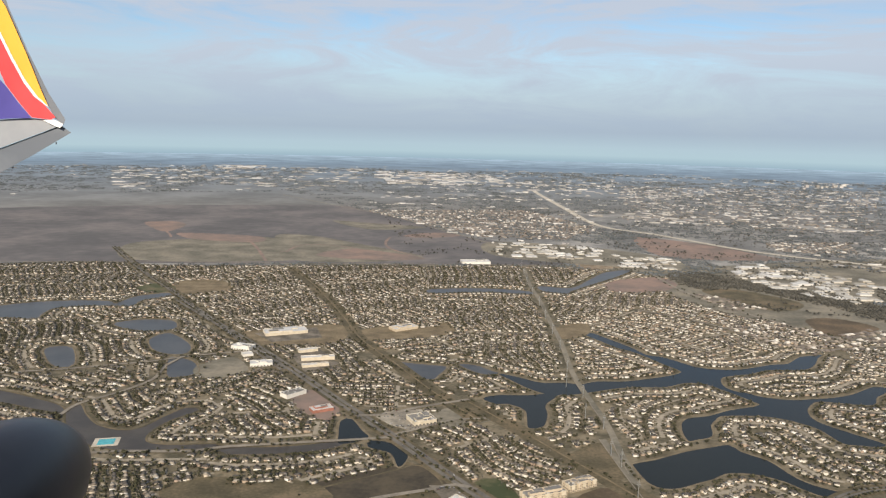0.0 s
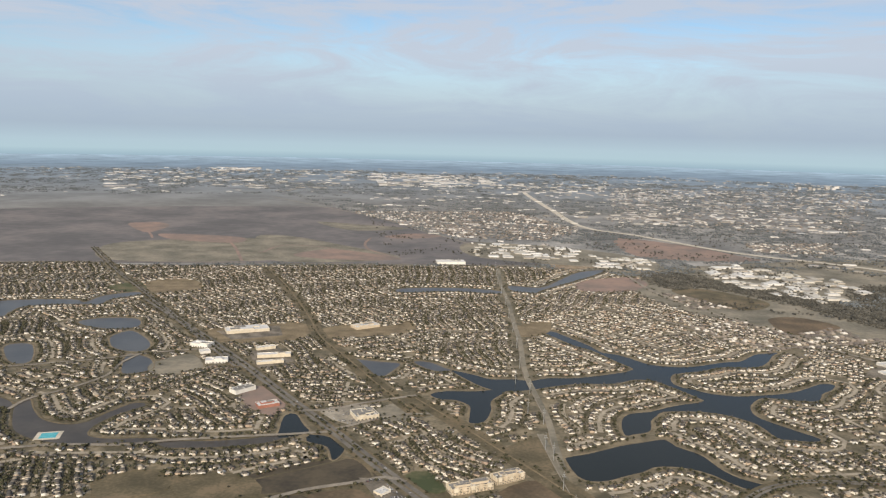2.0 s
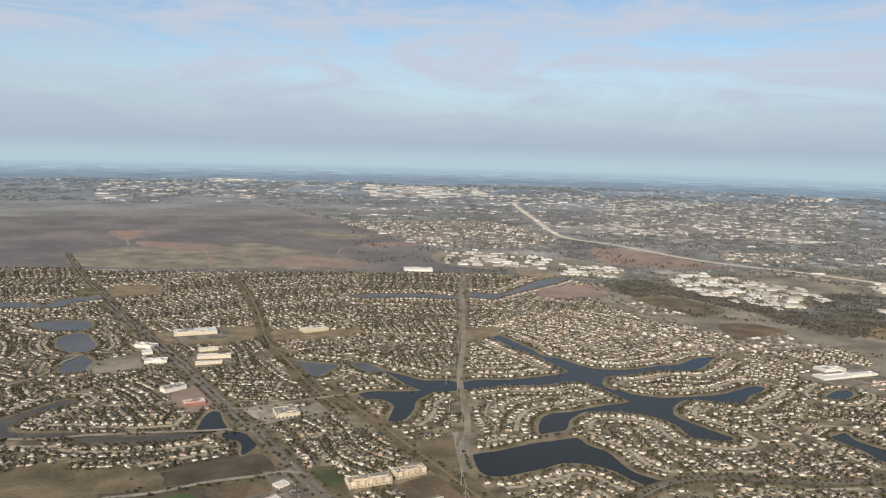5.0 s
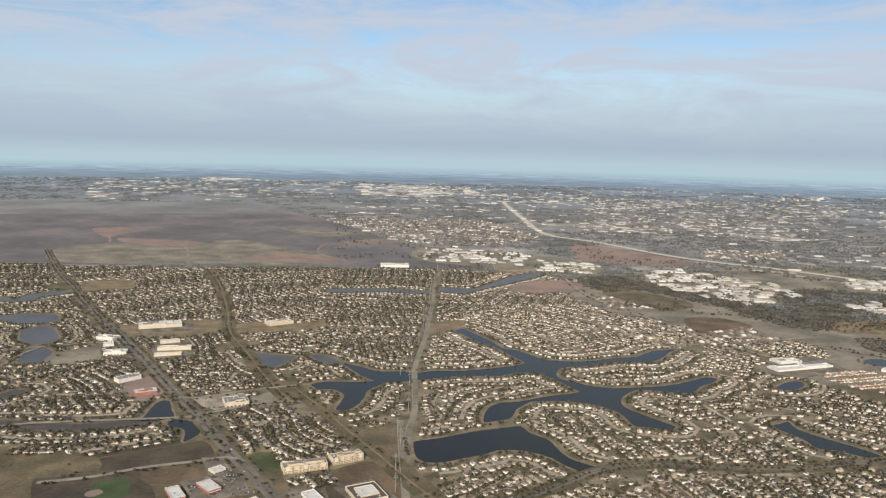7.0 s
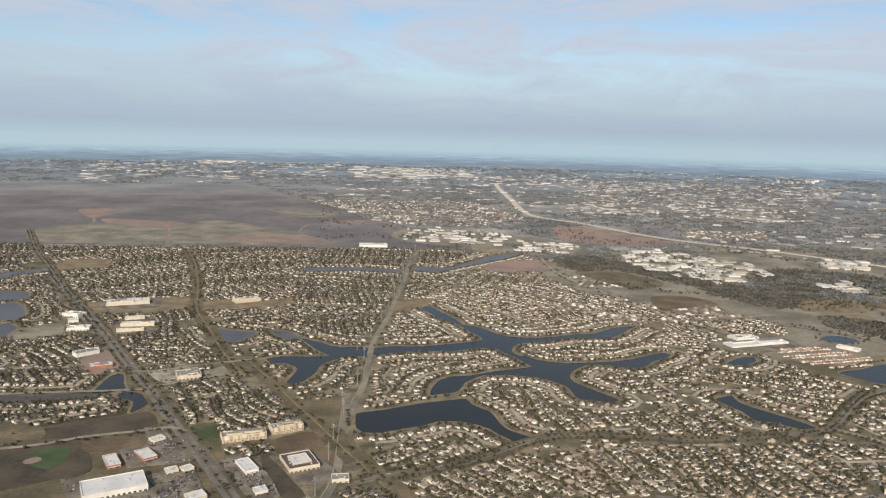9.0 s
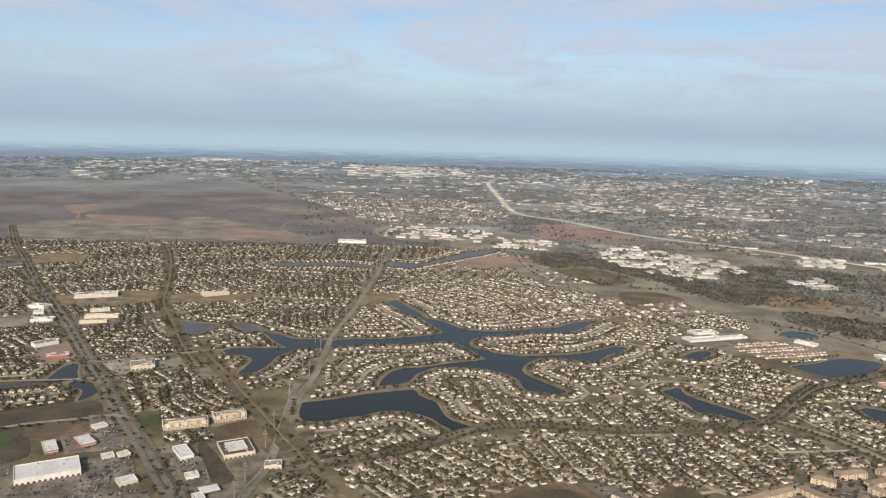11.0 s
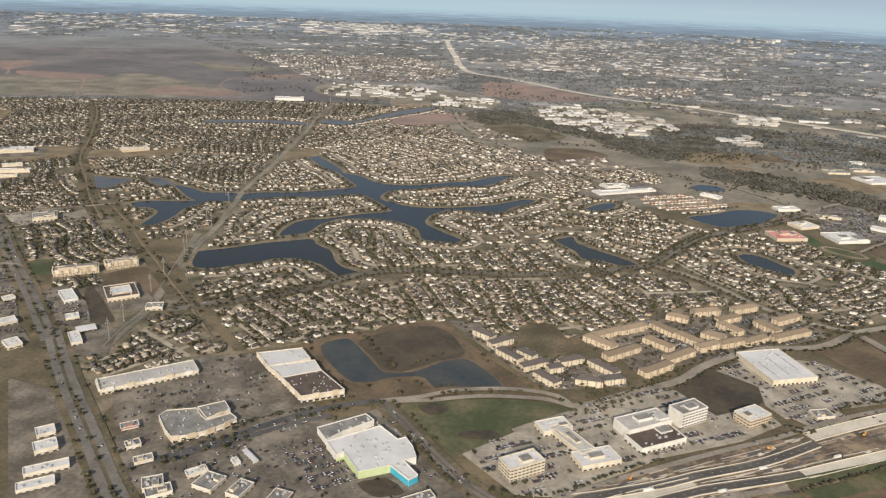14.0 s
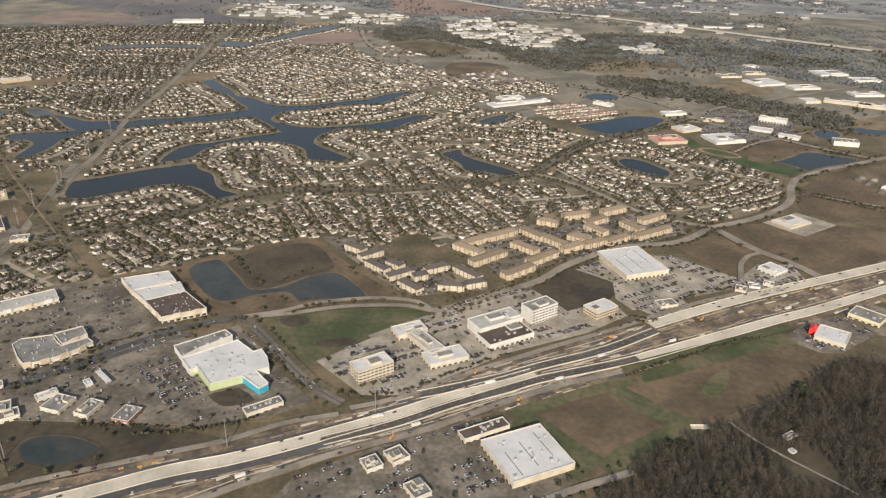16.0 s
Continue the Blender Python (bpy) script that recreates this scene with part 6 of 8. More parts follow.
# trees along the roads and the shores
lx, ly = [], []
for nme, w, pts in ROADS:
    if nme in ("woods_lane", "far_road", "north_cross", "edge_road", "east_road_b", "east_lane", "box_road", "field_lane", "curve_road_b"):
        continue
    line = smooth_line(pts, 11.0)
    nr = normals_of(line)
    for sgn in ((-1, 1, 0) if nme.startswith(("boulevard", "parkway")) else (-1, 1)):
        ok = rng.random(len(line)) < (0.75 if nme in ("parkway", "tree_road", "apartment_road") else 0.34)
        p = line + nr * (sgn * (w / 2 + 6) + rng.uniform(-2, 2, len(line)))[:, None]
        lx += list(p[ok, 0])
        ly += list(p[ok, 1])
for loop in LOOPS.values():
    p = loop + outward(loop) * rng.uniform(12, 20, len(loop))[:, None]
    ok = rng.random(len(loop)) < 0.5
    lx += list(p[ok, 0])
    ly += list(p[ok, 1])
lx, ly = np.array(lx), np.array(ly)
ok = ~look_up(lake_mask, lx, ly) & ~look_up(mask_poly(smooth_loop(EARTHWORKS["roadbed"], 30)), lx, ly)
lx, ly = lx[ok], ly[ok]
close = np.hypot(lx - 800, ly - 650) < 330
scatter("roadside_trees", "dark trees lining the roads and shores", OAKS, lx[~close], ly[~close], rng.uniform(0.75, 1.35, (~close).sum()), [M["bark"], M["oak"]])

# the near ones stand alone, and so do those of the parking lots
px, py = list(lx[close]), list(ly[close])
TREE = []
for i in range(5):
    tv, tf, cv, cf = leafy(rnd, 9)
    ob = empty("tree", 0, -2000)
    part("trunk", mesh_from("trunk", tv, tf, [M["bark"]]), ob)
    part("crown", mesh_from("crown", cv, cf, [M["oak"]]), ob)
    tagged(ob, "small dark evergreen tree in a planted strip", "tree", "trees of the roads and lots")
    TREE.append(ob)


def plant(x, y, k, i):
    m = at(x, y, 0.5, (x * 37 + y * 11) % 360) @ Matrix.Scale(k, 4)
    ob = TREE[i % 5]
    if ob.name not in placed:
        placed.add(ob.name)
        ob.matrix_world = m
    else:
        made = copy_thing(ob, m)
        made.matrix_basis = m


placed = set()
for i, (x, y) in enumerate(zip(px, py)):
    plant(x, y, 0.75 + 0.55 * ((i * 7919) % 100) / 100, i)

# lone trees and thickets over the eastern pastures
q = rng.random((9000, 2))
sx_, sy_ = 1300 + 1900 * q[:, 0], 1150 + 2000 * q[:, 1]
thick = np.array([noise.noise((x / 160, y / 160, 7.0)) + 0.4 * noise.noise((x / 50, y / 50, 3.0)) for x, y in zip(sx_, sy_)])
wet_or_built = grow(blocked & ~mask_poly(FIELD["far_east_plain"]) & ~mask_poly(FIELD["east_brown_a"]) & ~mask_poly(FIELD["east_green_a"]) | lake_mask, 12)
ok = (thick > 0.22) & ~look_up(wet_or_built | suburb, sx_, sy_)
scatter("pasture_trees", "dark trees and thickets dotted over the pastures", OAKS, sx_[ok], sy_[ok], rng.uniform(0.8, 1.7, ok.sum()), [M["bark"], M["oak"]])

q = rng.random((9000, 2))
dist, az = 2700 + 3600 * q[:, 0] ** 1.2, radians(62) + radians(46) * q[:, 1]
sx_, sy_ = 500 + dist * np.cos(az), dist * np.sin(az)
thick = np.array([noise.noise((x / 240, y / 240, 9.0)) + 0.5 * noise.noise((x / 60, y / 60, 1.0)) for x, y in zip(sx_, sy_)])
ok = (thick > 0.12) & ~look_up(suburb | lake_mask, sx_, sy_)
scatter("plain_trees", "dark trees and thickets dotted over the plain", OAKS, sx_[ok], sy_[ok], rng.uniform(0.9, 1.9, ok.sum()), [M["bark"], M["creek_wood"]])

# rows of trees on the lots
def lot_rows(key, ang, gap_row, gap, chance):
    p = np.array(PAVED[key], float)
    mid = p.mean(0)
    rad = np.max(np.linalg.norm(p - mid, axis=1))
    c, s = math.cos(radians(ang)), math.sin(radians(ang))
    res = []
    for v in np.arange(-rad, rad, gap_row):
        for u in np.arange(-rad, rad, gap):
            x, y = mid[0] + u * c - v * s + rng.uniform(-1, 1), mid[1] + u * s + v * c + rng.uniform(-1, 1)
            if rng.random() < chance and inside(p, np.array(x), np.array(y)):
                if not any(abs((x - q[0]) * math.cos(radians(q[2])) + (y - q[1]) * math.sin(radians(q[2]))) < q[3] / 2 + 4 and abs(-(x - q[0]) * math.sin(radians(q[2])) + (y - q[1]) * math.cos(radians(q[2]))) < q[4] / 2 + 4 for q in list(PLOTS.values()) + TAN_BLOCKS + DARK_BLOCKS):
                    res.append((x, y))
    return res


lots = []
for key, ang, gr, gp, ch in (("lot_north_mall", 36, 34, 15, 0.3), ("lot_medical", 30, 34, 14, 0.55), ("lot_apartments", 38, 17, 9, 0.5), ("lot_dark_apartments", 38, 15, 9, 0.5), ("lot_box", 32, 34, 15, 0.6), ("lot_south_mall", 28, 34, 16, 0.55), ("lot_bank", 30, 30, 14, 0.5), ("lot_west_b", 20, 30, 14, 0.5), ("lot_west_c", 20, 30, 14, 0.4), ("lot_school_far", 30, 40, 20, 0.5)):
    lots += lot_rows(key, ang, gr, gp, ch)
lots = np.array(lots)
scatter("lot_trees", "small dark trees in the islands of the parking lots", OAKS, lots[:, 0], lots[:, 1], rng.uniform(0.6, 1.1, len(lots)), [M["bark"], M["oak"]], z=1.0)

# hedged rows of trees around fields and blocks
hedge = []
for pts in HEDGES.values():
    hedge += [(x + rng.uniform(-1.2, 1.2), y + rng.uniform(-1.2, 1.2)) for x, y in smooth_line(pts, 5.2) if rng.random() < 0.9]
for q in TAN_BLOCKS + DARK_BLOCKS:
    for i in range(7):
        a = rng.uniform(0, 6.28)
        hedge.append((q[0] + (q[3] / 2 + 6) * math.cos(a), q[1] + (q[4] / 2 + 12) * math.sin(a)))
hedge = np.array(hedge)
scatter("block_trees", "trees between the apartment blocks", OAKS, hedge[:, 0], hedge[:, 1], rng.uniform(0.5, 1.0, len(hedge)), [M["bark"], M["oak"]], z=0.6)


# far woods: uneven low clumps out to the horizon
def far_clump(rnd):
    v, f = [], []
    for i in range(6):
        clump(v, f, rnd.uniform(-26, 26), rnd.uniform(-26, 26), rnd.uniform(1, 3), rnd.uniform(3.2, 8.5), rnd.uniform(2, 4), rnd)
    return [], [], v, f


# woods
def fill(loop, gap, jitter=0.95):
    lo, hi = loop.min(0), loop.max(0)
    gx, gy = np.meshgrid(np.arange(lo[0], hi[0], gap), np.arange(lo[1], hi[1], gap))
    gx = gx + rng.uniform(-jitter, jitter, gx.shape) * gap
    gy = gy + rng.uniform(-jitter, jitter, gy.shape) * gap
    ok = inside(loop, gx, gy)
    return gx[ok], gy[ok]


WOOD = {k: smooth_loop(v, 20) for k, v in WOODS.items()}
tagged(sheet("woodland_floor", WOOD["south_woods"], 1.05, M["dark_field"]), "leaf litter under the bare woods", "ground", kind="structure")
BIG_BARE = [feathery(rnd, rnd.uniform(12, 16)) for i in range(9)]
wx, wy = fill(WOOD["south_woods"], 5.6)
lane = mask_line(smooth_line([p for n, w, p in ROADS if n == "woods_lane"][0]), 7)
ok = ~look_up(lane, wx, wy) & (np.hypot(wx - 1290, wy - 590) > 26)
wx, wy = wx[ok], wy[ok]
ev = np.array([noise.noise((x / 45, y / 45, 4.0)) for x, y in zip(wx, wy)]) + rng.uniform(-0.25, 0.25, len(wx)) > 0.52
scatter("winter_woods", "dense leafless grey-brown woods", BIG_BARE, wx[~ev], wy[~ev], rng.uniform(0.5, 1.15, (~ev).sum()), [M["bark"], M["wood_twig"]])
scatter("evergreens", "dark evergreens among the bare woods", [leafy(rnd, 16) for i in range(5)], wx[ev], wy[ev], rng.uniform(0.9, 1.5, ev.sum()), [M["bark"], M["pine"]])
ex, ey = [], []
for k in ("east_woods_a", "east_woods_b", "east_woods_c", "east_woods_d", "east_woods_e"):
    a, b = fill(WOOD[k], 14)
    ex.append(a)
    ey.append(b)
ex, ey = np.concatenate(ex), np.concatenate(ey)
scatter("creek_woods", "belt of bare trees along a creek", [far_clump(rnd) for i in range(6)], ex, ey, rng.uniform(0.6, 1.2, len(ex)), [M["bark"], M["creek_wood"]])


far_loops = [FIELD[k] for k in ("far_plain", "far_east_plain", "far_east_red", "far_tan", "yard_ground", "yard_ground_b")]
q = rng.random((30000, 3))
dist = 2900 + (12600 - 2900) * q[:, 0] ** 1.35
az = radians(100) + radians(46) * (2 * q[:, 1] - 1)
fx, fy = 500 + dist * np.cos(az), dist * np.sin(az)
ok = ~look_up(suburb, fx, fy)
ok &= ~(np.min([np.hypot(fx - x, fy - y) for x, y in smooth_line(HIGHWAY_FAR["far_highway"], 60)], 0) < 75)
for loop in far_loops:
    ok &= ~inside(loop, fx, fy)
patch = np.array([noise.noise((x / 900, y / 900, 0.3)) + 0.5 * noise.noise((x / 300, y / 300, 2.1)) for x, y in zip(fx, fy)])
ok &= (patch > -0.2) & (np.abs(np.sin(fx / 260) * 40) > 3)
fx, fy = fx[ok], fy[ok]
scatter("far_woods", "distant winter woods with a bluish haze tint", [far_clump(rnd) for i in range(6)], fx, fy, rng.uniform(0.6, 1.5, len(fx)) * (0.7 + fy / 14000), [M["bark"], M["far_wood"]])


# ---- commercial buildings ----
def flat_building(label, category, plot, wall="cream", roof="white_roof", units=6, floors=1, bays=0, band=True, sides=(0, 1, 2, 3), trim="white_wall", group="", tops=0, gables=0, unit_size=1.0):
    """Walls with a parapet, a roof set down behind it, roof units, and windows or shopfronts bay by bay."""
    cx, cy, ang, w, d, h = plot
    b = empty("building", cx, cy, 0.4, ang)
    x0, x1, y0, y1 = -w / 2, w / 2, -d / 2, d / 2
    t = 0.45
    side_walls = []
    for nm, q in (("wall", (x0, x1, y0, y0 + t)), ("wall", (x0, x1, y1 - t, y1)), ("wall", (x0, x0 + t, y0 + t, y1 - t)), ("wall", (x1 - t, x1, y0 + t, y1 - t))):
        side_walls.append(part(nm, box_mesh("wall", *q, -0.4, h, M[wall]), b))
    deck = part("roof", box_mesh("roof", x0 + t, x1 - t, y0 + t, y1 - t, h - 1.3, h - 0.8, M[roof]), b)
    cv, cf = [], []
    o = 0.25
    for q in ((x0 - o, x1 + o, y0 - o, y0 + t + 0.1), (x0 - o, x1 + o, y1 - t - 0.1, y1 + o), (x0 - o, x0 + t + 0.1, y0 + t + 0.1, y1 - t - 0.1), (x1 - t - 0.1, x1 + o, y0 + t + 0.1, y1 - t - 0.1)):
        box_data(*q, h, h + 0.35, cv, cf)
    part("coping", mesh_from("coping", cv, cf, [M[trim]]), b)
    r = random.Random(int(cx * 7 + cy))
    for i in range(units):
        ux, uy = r.uniform(x0 + 4, x1 - 4) if w > 10 else 0, r.uniform(y0 + 3, y1 - 3) if d > 8 else 0
        s = r.uniform(0.9, 1.7) * unit_size
        part("roof_unit", box_mesh("roof_unit", ux - s, ux + s, uy - s * 0.7, uy + s * 0.7, h - 0.8, h + 0.5 + 0.5 * s, M["unit"]), deck, "grey roof unit")
    for i in range(tops):
        tw, td = w * r.uniform(0.2, 0.42), d * r.uniform(0.26, 0.5)
        ux, uy = r.uniform(x0 + tw / 2 + 1, x1 - tw / 2 - 1), r.uniform(y0 + td / 2 + 1, y1 - td / 2 - 1)
        th = h + r.uniform(1.0, 2.6) + 0.3 * i
        house = part("penthouse", box_mesh("penthouse", ux - tw / 2, ux + tw / 2, uy - td / 2, uy + td / 2, h - 0.8, th, M[wall]), deck, "raised block on the roof")
        part("penthouse_roof", box_mesh("penthouse_roof", ux - tw / 2 + 0.5, ux + tw / 2 - 0.5, uy - td / 2 + 0.5, uy + td / 2 - 0.5, th - 0.1, th + 0.06, M["grey_roof" if i % 2 == 0 else roof]), b)
    for i in range(gables):
        for sd in (0, 3):
            ln = w if sd == 0 else d
            u = -ln / 2 + ln / gables * (i + 0.5)
            gw = min(9.0, ln / gables * 0.5)
            me = box_mesh("gable", -gw / 2, gw / 2, -1.4, 0.5, h * 0.5, h + 1.6 + 0.7 * (i % 2), M["tan_wall" if i % 2 else trim])
            part("gable", me, side_walls[0 if sd == 0 else 2], "raised shop front", m=at(u, y0) if sd == 0 else at(x0, u, 0, -90))
    if w > 55 and d > 55:
        for i in range(3):
            sx = x0 + w * (0.2 + 0.3 * i)
            part("roof_seam", box_mesh("roof_seam", sx - 0.3, sx + 0.3, y0 + d * (0.08 + 0.1 * i), y0 + d * (0.62 + 0.12 * i), h - 0.8, h - 0.62, M["dark_roof"]), deck, "dark drain seam in the roof")
    fh = (h - 1.0) / floors
    for side in sides:
        length = w if side in (0, 2) else d
        k = bays if bays else max(2, int(length / 7))
        if bays and side in (1, 3):
            k = max(2, int(bays * d / w))
        bw = length / k
        me = box_mesh("window", -bw * (0.36 if floors > 1 else 0.26), bw * (0.36 if floors > 1 else 0.26), -0.08, 0.08, 0, fh * (0.38 if floors > 1 else 0.32), M["window"])
        for fl in range(floors):
            for i in range(k):
                u = -length / 2 + bw * (i + 0.5)
                z = fh * fl + (fh * 0.32 if floors > 1 else 0.4)
                m = {0: at(u, y0 - 0.02, z), 2: at(u, y1 + 0.02, z), 1: at(x1 + 0.02, u, z, 90), 3: at(x0 - 0.02, u, z, 90)}[side]
                part("window", me, side_walls[{0: 0, 2: 1, 3: 2, 1: 3}[side]], m=m)
    if band and floors == 1:
        part("awning", box_mesh("awning", x0 + 1, x1 - 1, y0 - 1.8, y0 - 0.02, h * 0.55, h * 0.55 + 0.4, M[trim]), side_walls[0], "pale awning")
    return tagged(b, label, category, group)


def outline_building(label, category, outline, h, wall="cream", roof="white_roof", units=8, unit_size=1.0, colours={}, fronts=()):
    """A flat-roofed block on any outline: a wall and a coping along each side, a set-down roof, roof units, shop bays on its fronts."""
    p = np.array(outline, float)
    if np.sum(p[:, 0] * np.roll(p[:, 1], -1) - np.roll(p[:, 0], -1) * p[:, 1]) < 0:
        turn = -1.0
    else:
        turn = 1.0
    mid = p.mean(0)
    b = empty("building", mid[0], mid[1], 0.4)
    q = p - mid
    n = len(q)
    for i in range(n):
        a, e = q[i], q[(i + 1) % n]
        length = float(np.linalg.norm(e - a))
        ang = math.degrees(math.atan2(e[1] - a[1], e[0] - a[0]))
        m = at((a[0] + e[0]) / 2, (a[1] + e[1]) / 2, 0, ang)
        t = 0.45 * turn
        side = part("wall", box_mesh("wall", -length / 2, length / 2, min(0, t), max(0, t), -0.4, h, M[wall]), b, m=m)
        part("coping", box_mesh("coping", -length / 2 - 0.2, length / 2 + 0.2, min(-0.25 * turn, 0.6 * turn), max(-0.25 * turn, 0.6 * turn), h + 0.002 * i, h + 0.35 + 0.002 * i, M["white_wall"]), b, m=m)
        if i in colours:
            tone, share = colours[i]
            part("wall_panel", box_mesh("wall_panel", -length / 2 + 0.1, length / 2 - 0.1, min(-0.3 * turn, -0.02 * turn), max(-0.3 * turn, -0.02 * turn), 0, h * share, M[tone]), side, "coloured wall panel")
        if i in fronts:
            k = max(2, int(length / 8))
            bw = length / k
            for j in range(k):
                u = -length / 2 + bw * (j + 0.5)
                part("shop_window", box_mesh("shop_window", -bw * 0.33, bw * 0.33, -0.1, 0.1, 0.2, h * 0.34, M["window"]), side, m=at(u, -0.08 * turn))
                part("awning", box_mesh("awning", -bw * 0.4, bw * 0.4, min(-1.8 * turn, -0.02 * turn), max(-1.8 * turn, -0.02 * turn), h * 0.42, h * 0.5, M["tan_wall" if j % 3 == 1 else "white_wall"]), side, m=at(u, 0))
                if j % 3 == 1:
                    part("gable", box_mesh("gable", -bw * 0.45, bw * 0.45, min(-0.9 * turn, 0.5 * turn), max(-0.9 * turn, 0.5 * turn), h * 0.52, h + 1.5, M["tan_wall" if j % 2 else "cream"]), side, "raised shop front", m=at(u, 0))
    order = list(range(n)) if turn > 0 else list(range(n))[::-1]
    nn = len(q)
    v = [(x, y, h - 0.8) for x, y in q * 0.992] + [(x, y, h - 1.2) for x, y in q * 0.992]
    f = [tuple(order), tuple(i + nn for i in order[::-1])] + [(order[i], order[i - 1], order[i - 1] + nn, order[i] + nn) for i in range(nn)]
    deck = part("roof", mesh_from("roof", v, f, [M[roof]]), b)
    r = random.Random(int(mid[0] * 7 + mid[1]))
    lo, hi = q.min(0), q.max(0)
    made = 0
    while made < units:
        x, y = r.uniform(lo[0], hi[0]), r.uniform(lo[1], hi[1])
        if not (inside(q * 0.9, np.array(x), np.array(y))):
            continue
        s_ = r.uniform(0.8, 1.7) * unit_size
        part("roof_unit", box_mesh("roof_unit", -s_, s_, -s_ * 0.7, s_ * 0.7, h - 0.82, h + 0.2 + 0.5 * s_, M["unit"]), deck, "grey roof unit", m=at(x, y, 0, r.choice((36, 126))))
        made += 1
    return tagged(b, label, category)


P = PLOTS
flat_building("large store with a flat white roof and cream walls", "store", P["white_store"], units=16, sides=(3,), band=False)
flat_building("narrow shop row with a dark brown roof and cream walls", "shop", P["brown_strip"], roof="dark_roof", units=9, sides=(0, 3))


outline_building("large store with a pale roof, lime green front and turquoise corner", "store", [(625, 723), (678, 767), (704, 743), (712, 749), (723, 733), (731, 712), (718, 704), (738, 681), (730, 671), (706, 692), (675, 674), (650, 706), (643, 700)], 10.0,
                 wall="white_wall", colours={8: ("cyan", 0.8), 7: ("cyan", 0.8), 10: ("lime", 0.95), 9: ("lime", 0.95), 11: ("lime", 0.4)}, units=26)
outline_building("low grey-roofed annex behind a large store", "store", [(606, 750), (655, 791), (668, 779), (637, 747), (624, 727)], 9.0, wall="white_wall", roof="grey_roof", units=10)
outline_building("rear section of a retail block with a white roof", "store", [(468, 918), (524, 946), (546, 917), (497, 884)], 9.0, units=6, fronts=(3,))
outline_building("middle section of a retail block with a white roof", "store", [(497.5, 883), (553, 913), (570, 887), (526, 856)], 9.6, units=5, fronts=(3,))
outline_building("dark-roofed store section with small white skylights", "store", [(526.5, 855), (571, 885), (615, 841), (566, 813)], 10.2, roof="dark_roof", units=26, unit_size=0.5, fronts=(2, 3))
outline_building("old theatre with a stained dark grey roof and a bowed front", "theatre", [(414, 740), (418, 753), (450, 765), (463, 750), (473, 742), (495, 762), (506, 753), (497, 737), (483, 720), (466, 707), (450, 700), (435, 714)], 8.0, roof="grey_roof", units=18, unit_size=0.7, fronts=(6, 7, 8, 9))
outline_building("raised rear hall of an old theatre with a pale roof", "theatre", [(451, 766), (477, 786), (492, 768), (473, 744)], 9.0, roof="grey_roof", units=3, fronts=(2,))
flat_building("long strip mall with a grey roof and cream arcade", "shop", P["strip_mall"], roof="pale_roof", units=14, unit_size=0.7, sides=(0, 1), gables=5)

flat_building("four-storey cream office block with ribbon windows", "office", P["office_tall"], units=5, floors=4, bays=9, trim="cream", tops=1)
flat_building("low cream clinic with a flat roof", "clinic", P["clinic_a"], roof="white_roof", units=6, tops=1)
flat_building("long middle wing of the low cream clinic", "clinic", (903, 788, -52, 62, 21, 8.6), roof="pale_roof", units=6, band=False, tops=2)
flat_building("low cream clinic wing with a flat roof", "clinic", (882, 815, 30, 40, 24, 8), roof="white_roof", units=6, tops=1)
flat_building("white hospital tower with window bands", "hospital", (1048, 868, 36, 42, 24, 21), wall="white_wall", roof="grey_roof", units=4, floors=5, bays=8, sides=(0, 1), tops=2)
flat_building("low hospital wing with a dark flat roof", "hospital", P["hospital_low"], wall="white_wall", roof="dark_roof", units=9, tops=1)
flat_building("stepped white hospital block", "hospital", P["hospital_mid"], wall="white_wall", roof="pale_roof", units=6, floors=3, bays=10, sides=(2, 1), tops=3)
flat_building("three-storey tan office building with a white roof", "office", P["office_small"], wall="tan_wall", units=5, floors=3, bays=8, tops=1)
flat_building("big box store with a bright white roof", "store", P["box_store"], units=12, sides=(0,), band=False)
for k, wl_ in (("kiosk_a", "cream"), ("kiosk_b", "tan_wall"), ("kiosk_c", "white_wall"), ("kiosk_d", "cream")):
    flat_building("small detached restaurant with a flat roof", "restaurant", P[k], wall=wl_, roof="grey_roof", units=3, tops=1)
flat_building("white bank building with a flat roof", "bank", P["bank"], wall="white_wall", units=4, tops=2)
flat_building("cream car dealership with a pale roof", "dealership", P["red_dealer"], units=6)
cx, cy, ang, w, d, h = P["red_dealer"]
c, s = math.cos(radians(ang)), math.sin(radians(ang))
gate = empty("entrance_tower", cx - c * (w / 2 + 4.3) , cy - s * (w / 2 + 4.3), 0.4, ang)
part("tower_wall", box_mesh("tower_wall", -4, 4, -6, 6, -0.4, 9, M["bright_red"]), gate)
part("tower_roof", mesh_from("tower_roof", [(-4.3, -6.3, 9), (4.3, -6.3, 9), (4.3, 6.3, 9), (-4.3, 6.3, 9), (0, -6.3, 11.5), (0, 6.3, 11.5)], [(0, 1, 4), (1, 2, 5, 4), (2, 3, 5), (3, 0, 4, 5), (3, 2, 1, 0)], [M["bright_red"]]), gate)
tagged(gate, "bright red entrance tower beside the dealership", "tower")
flat_building("yellow shop building with a grey roof", "shop", P["yellow_shop"], wall="yellow", roof="grey_roof", units=5)
for k in ("diner_a", "diner_b", "diner_c"):
    flat_building("small restaurant with a cluttered grey roof", "restaurant", P[k], roof="grey_roof", units=8, tops=2)
flat_building("narrow cream row of shops with a grey roof", "shop", P["row_shop"], wall="tan_wall", roof="grey_roof", units=7)
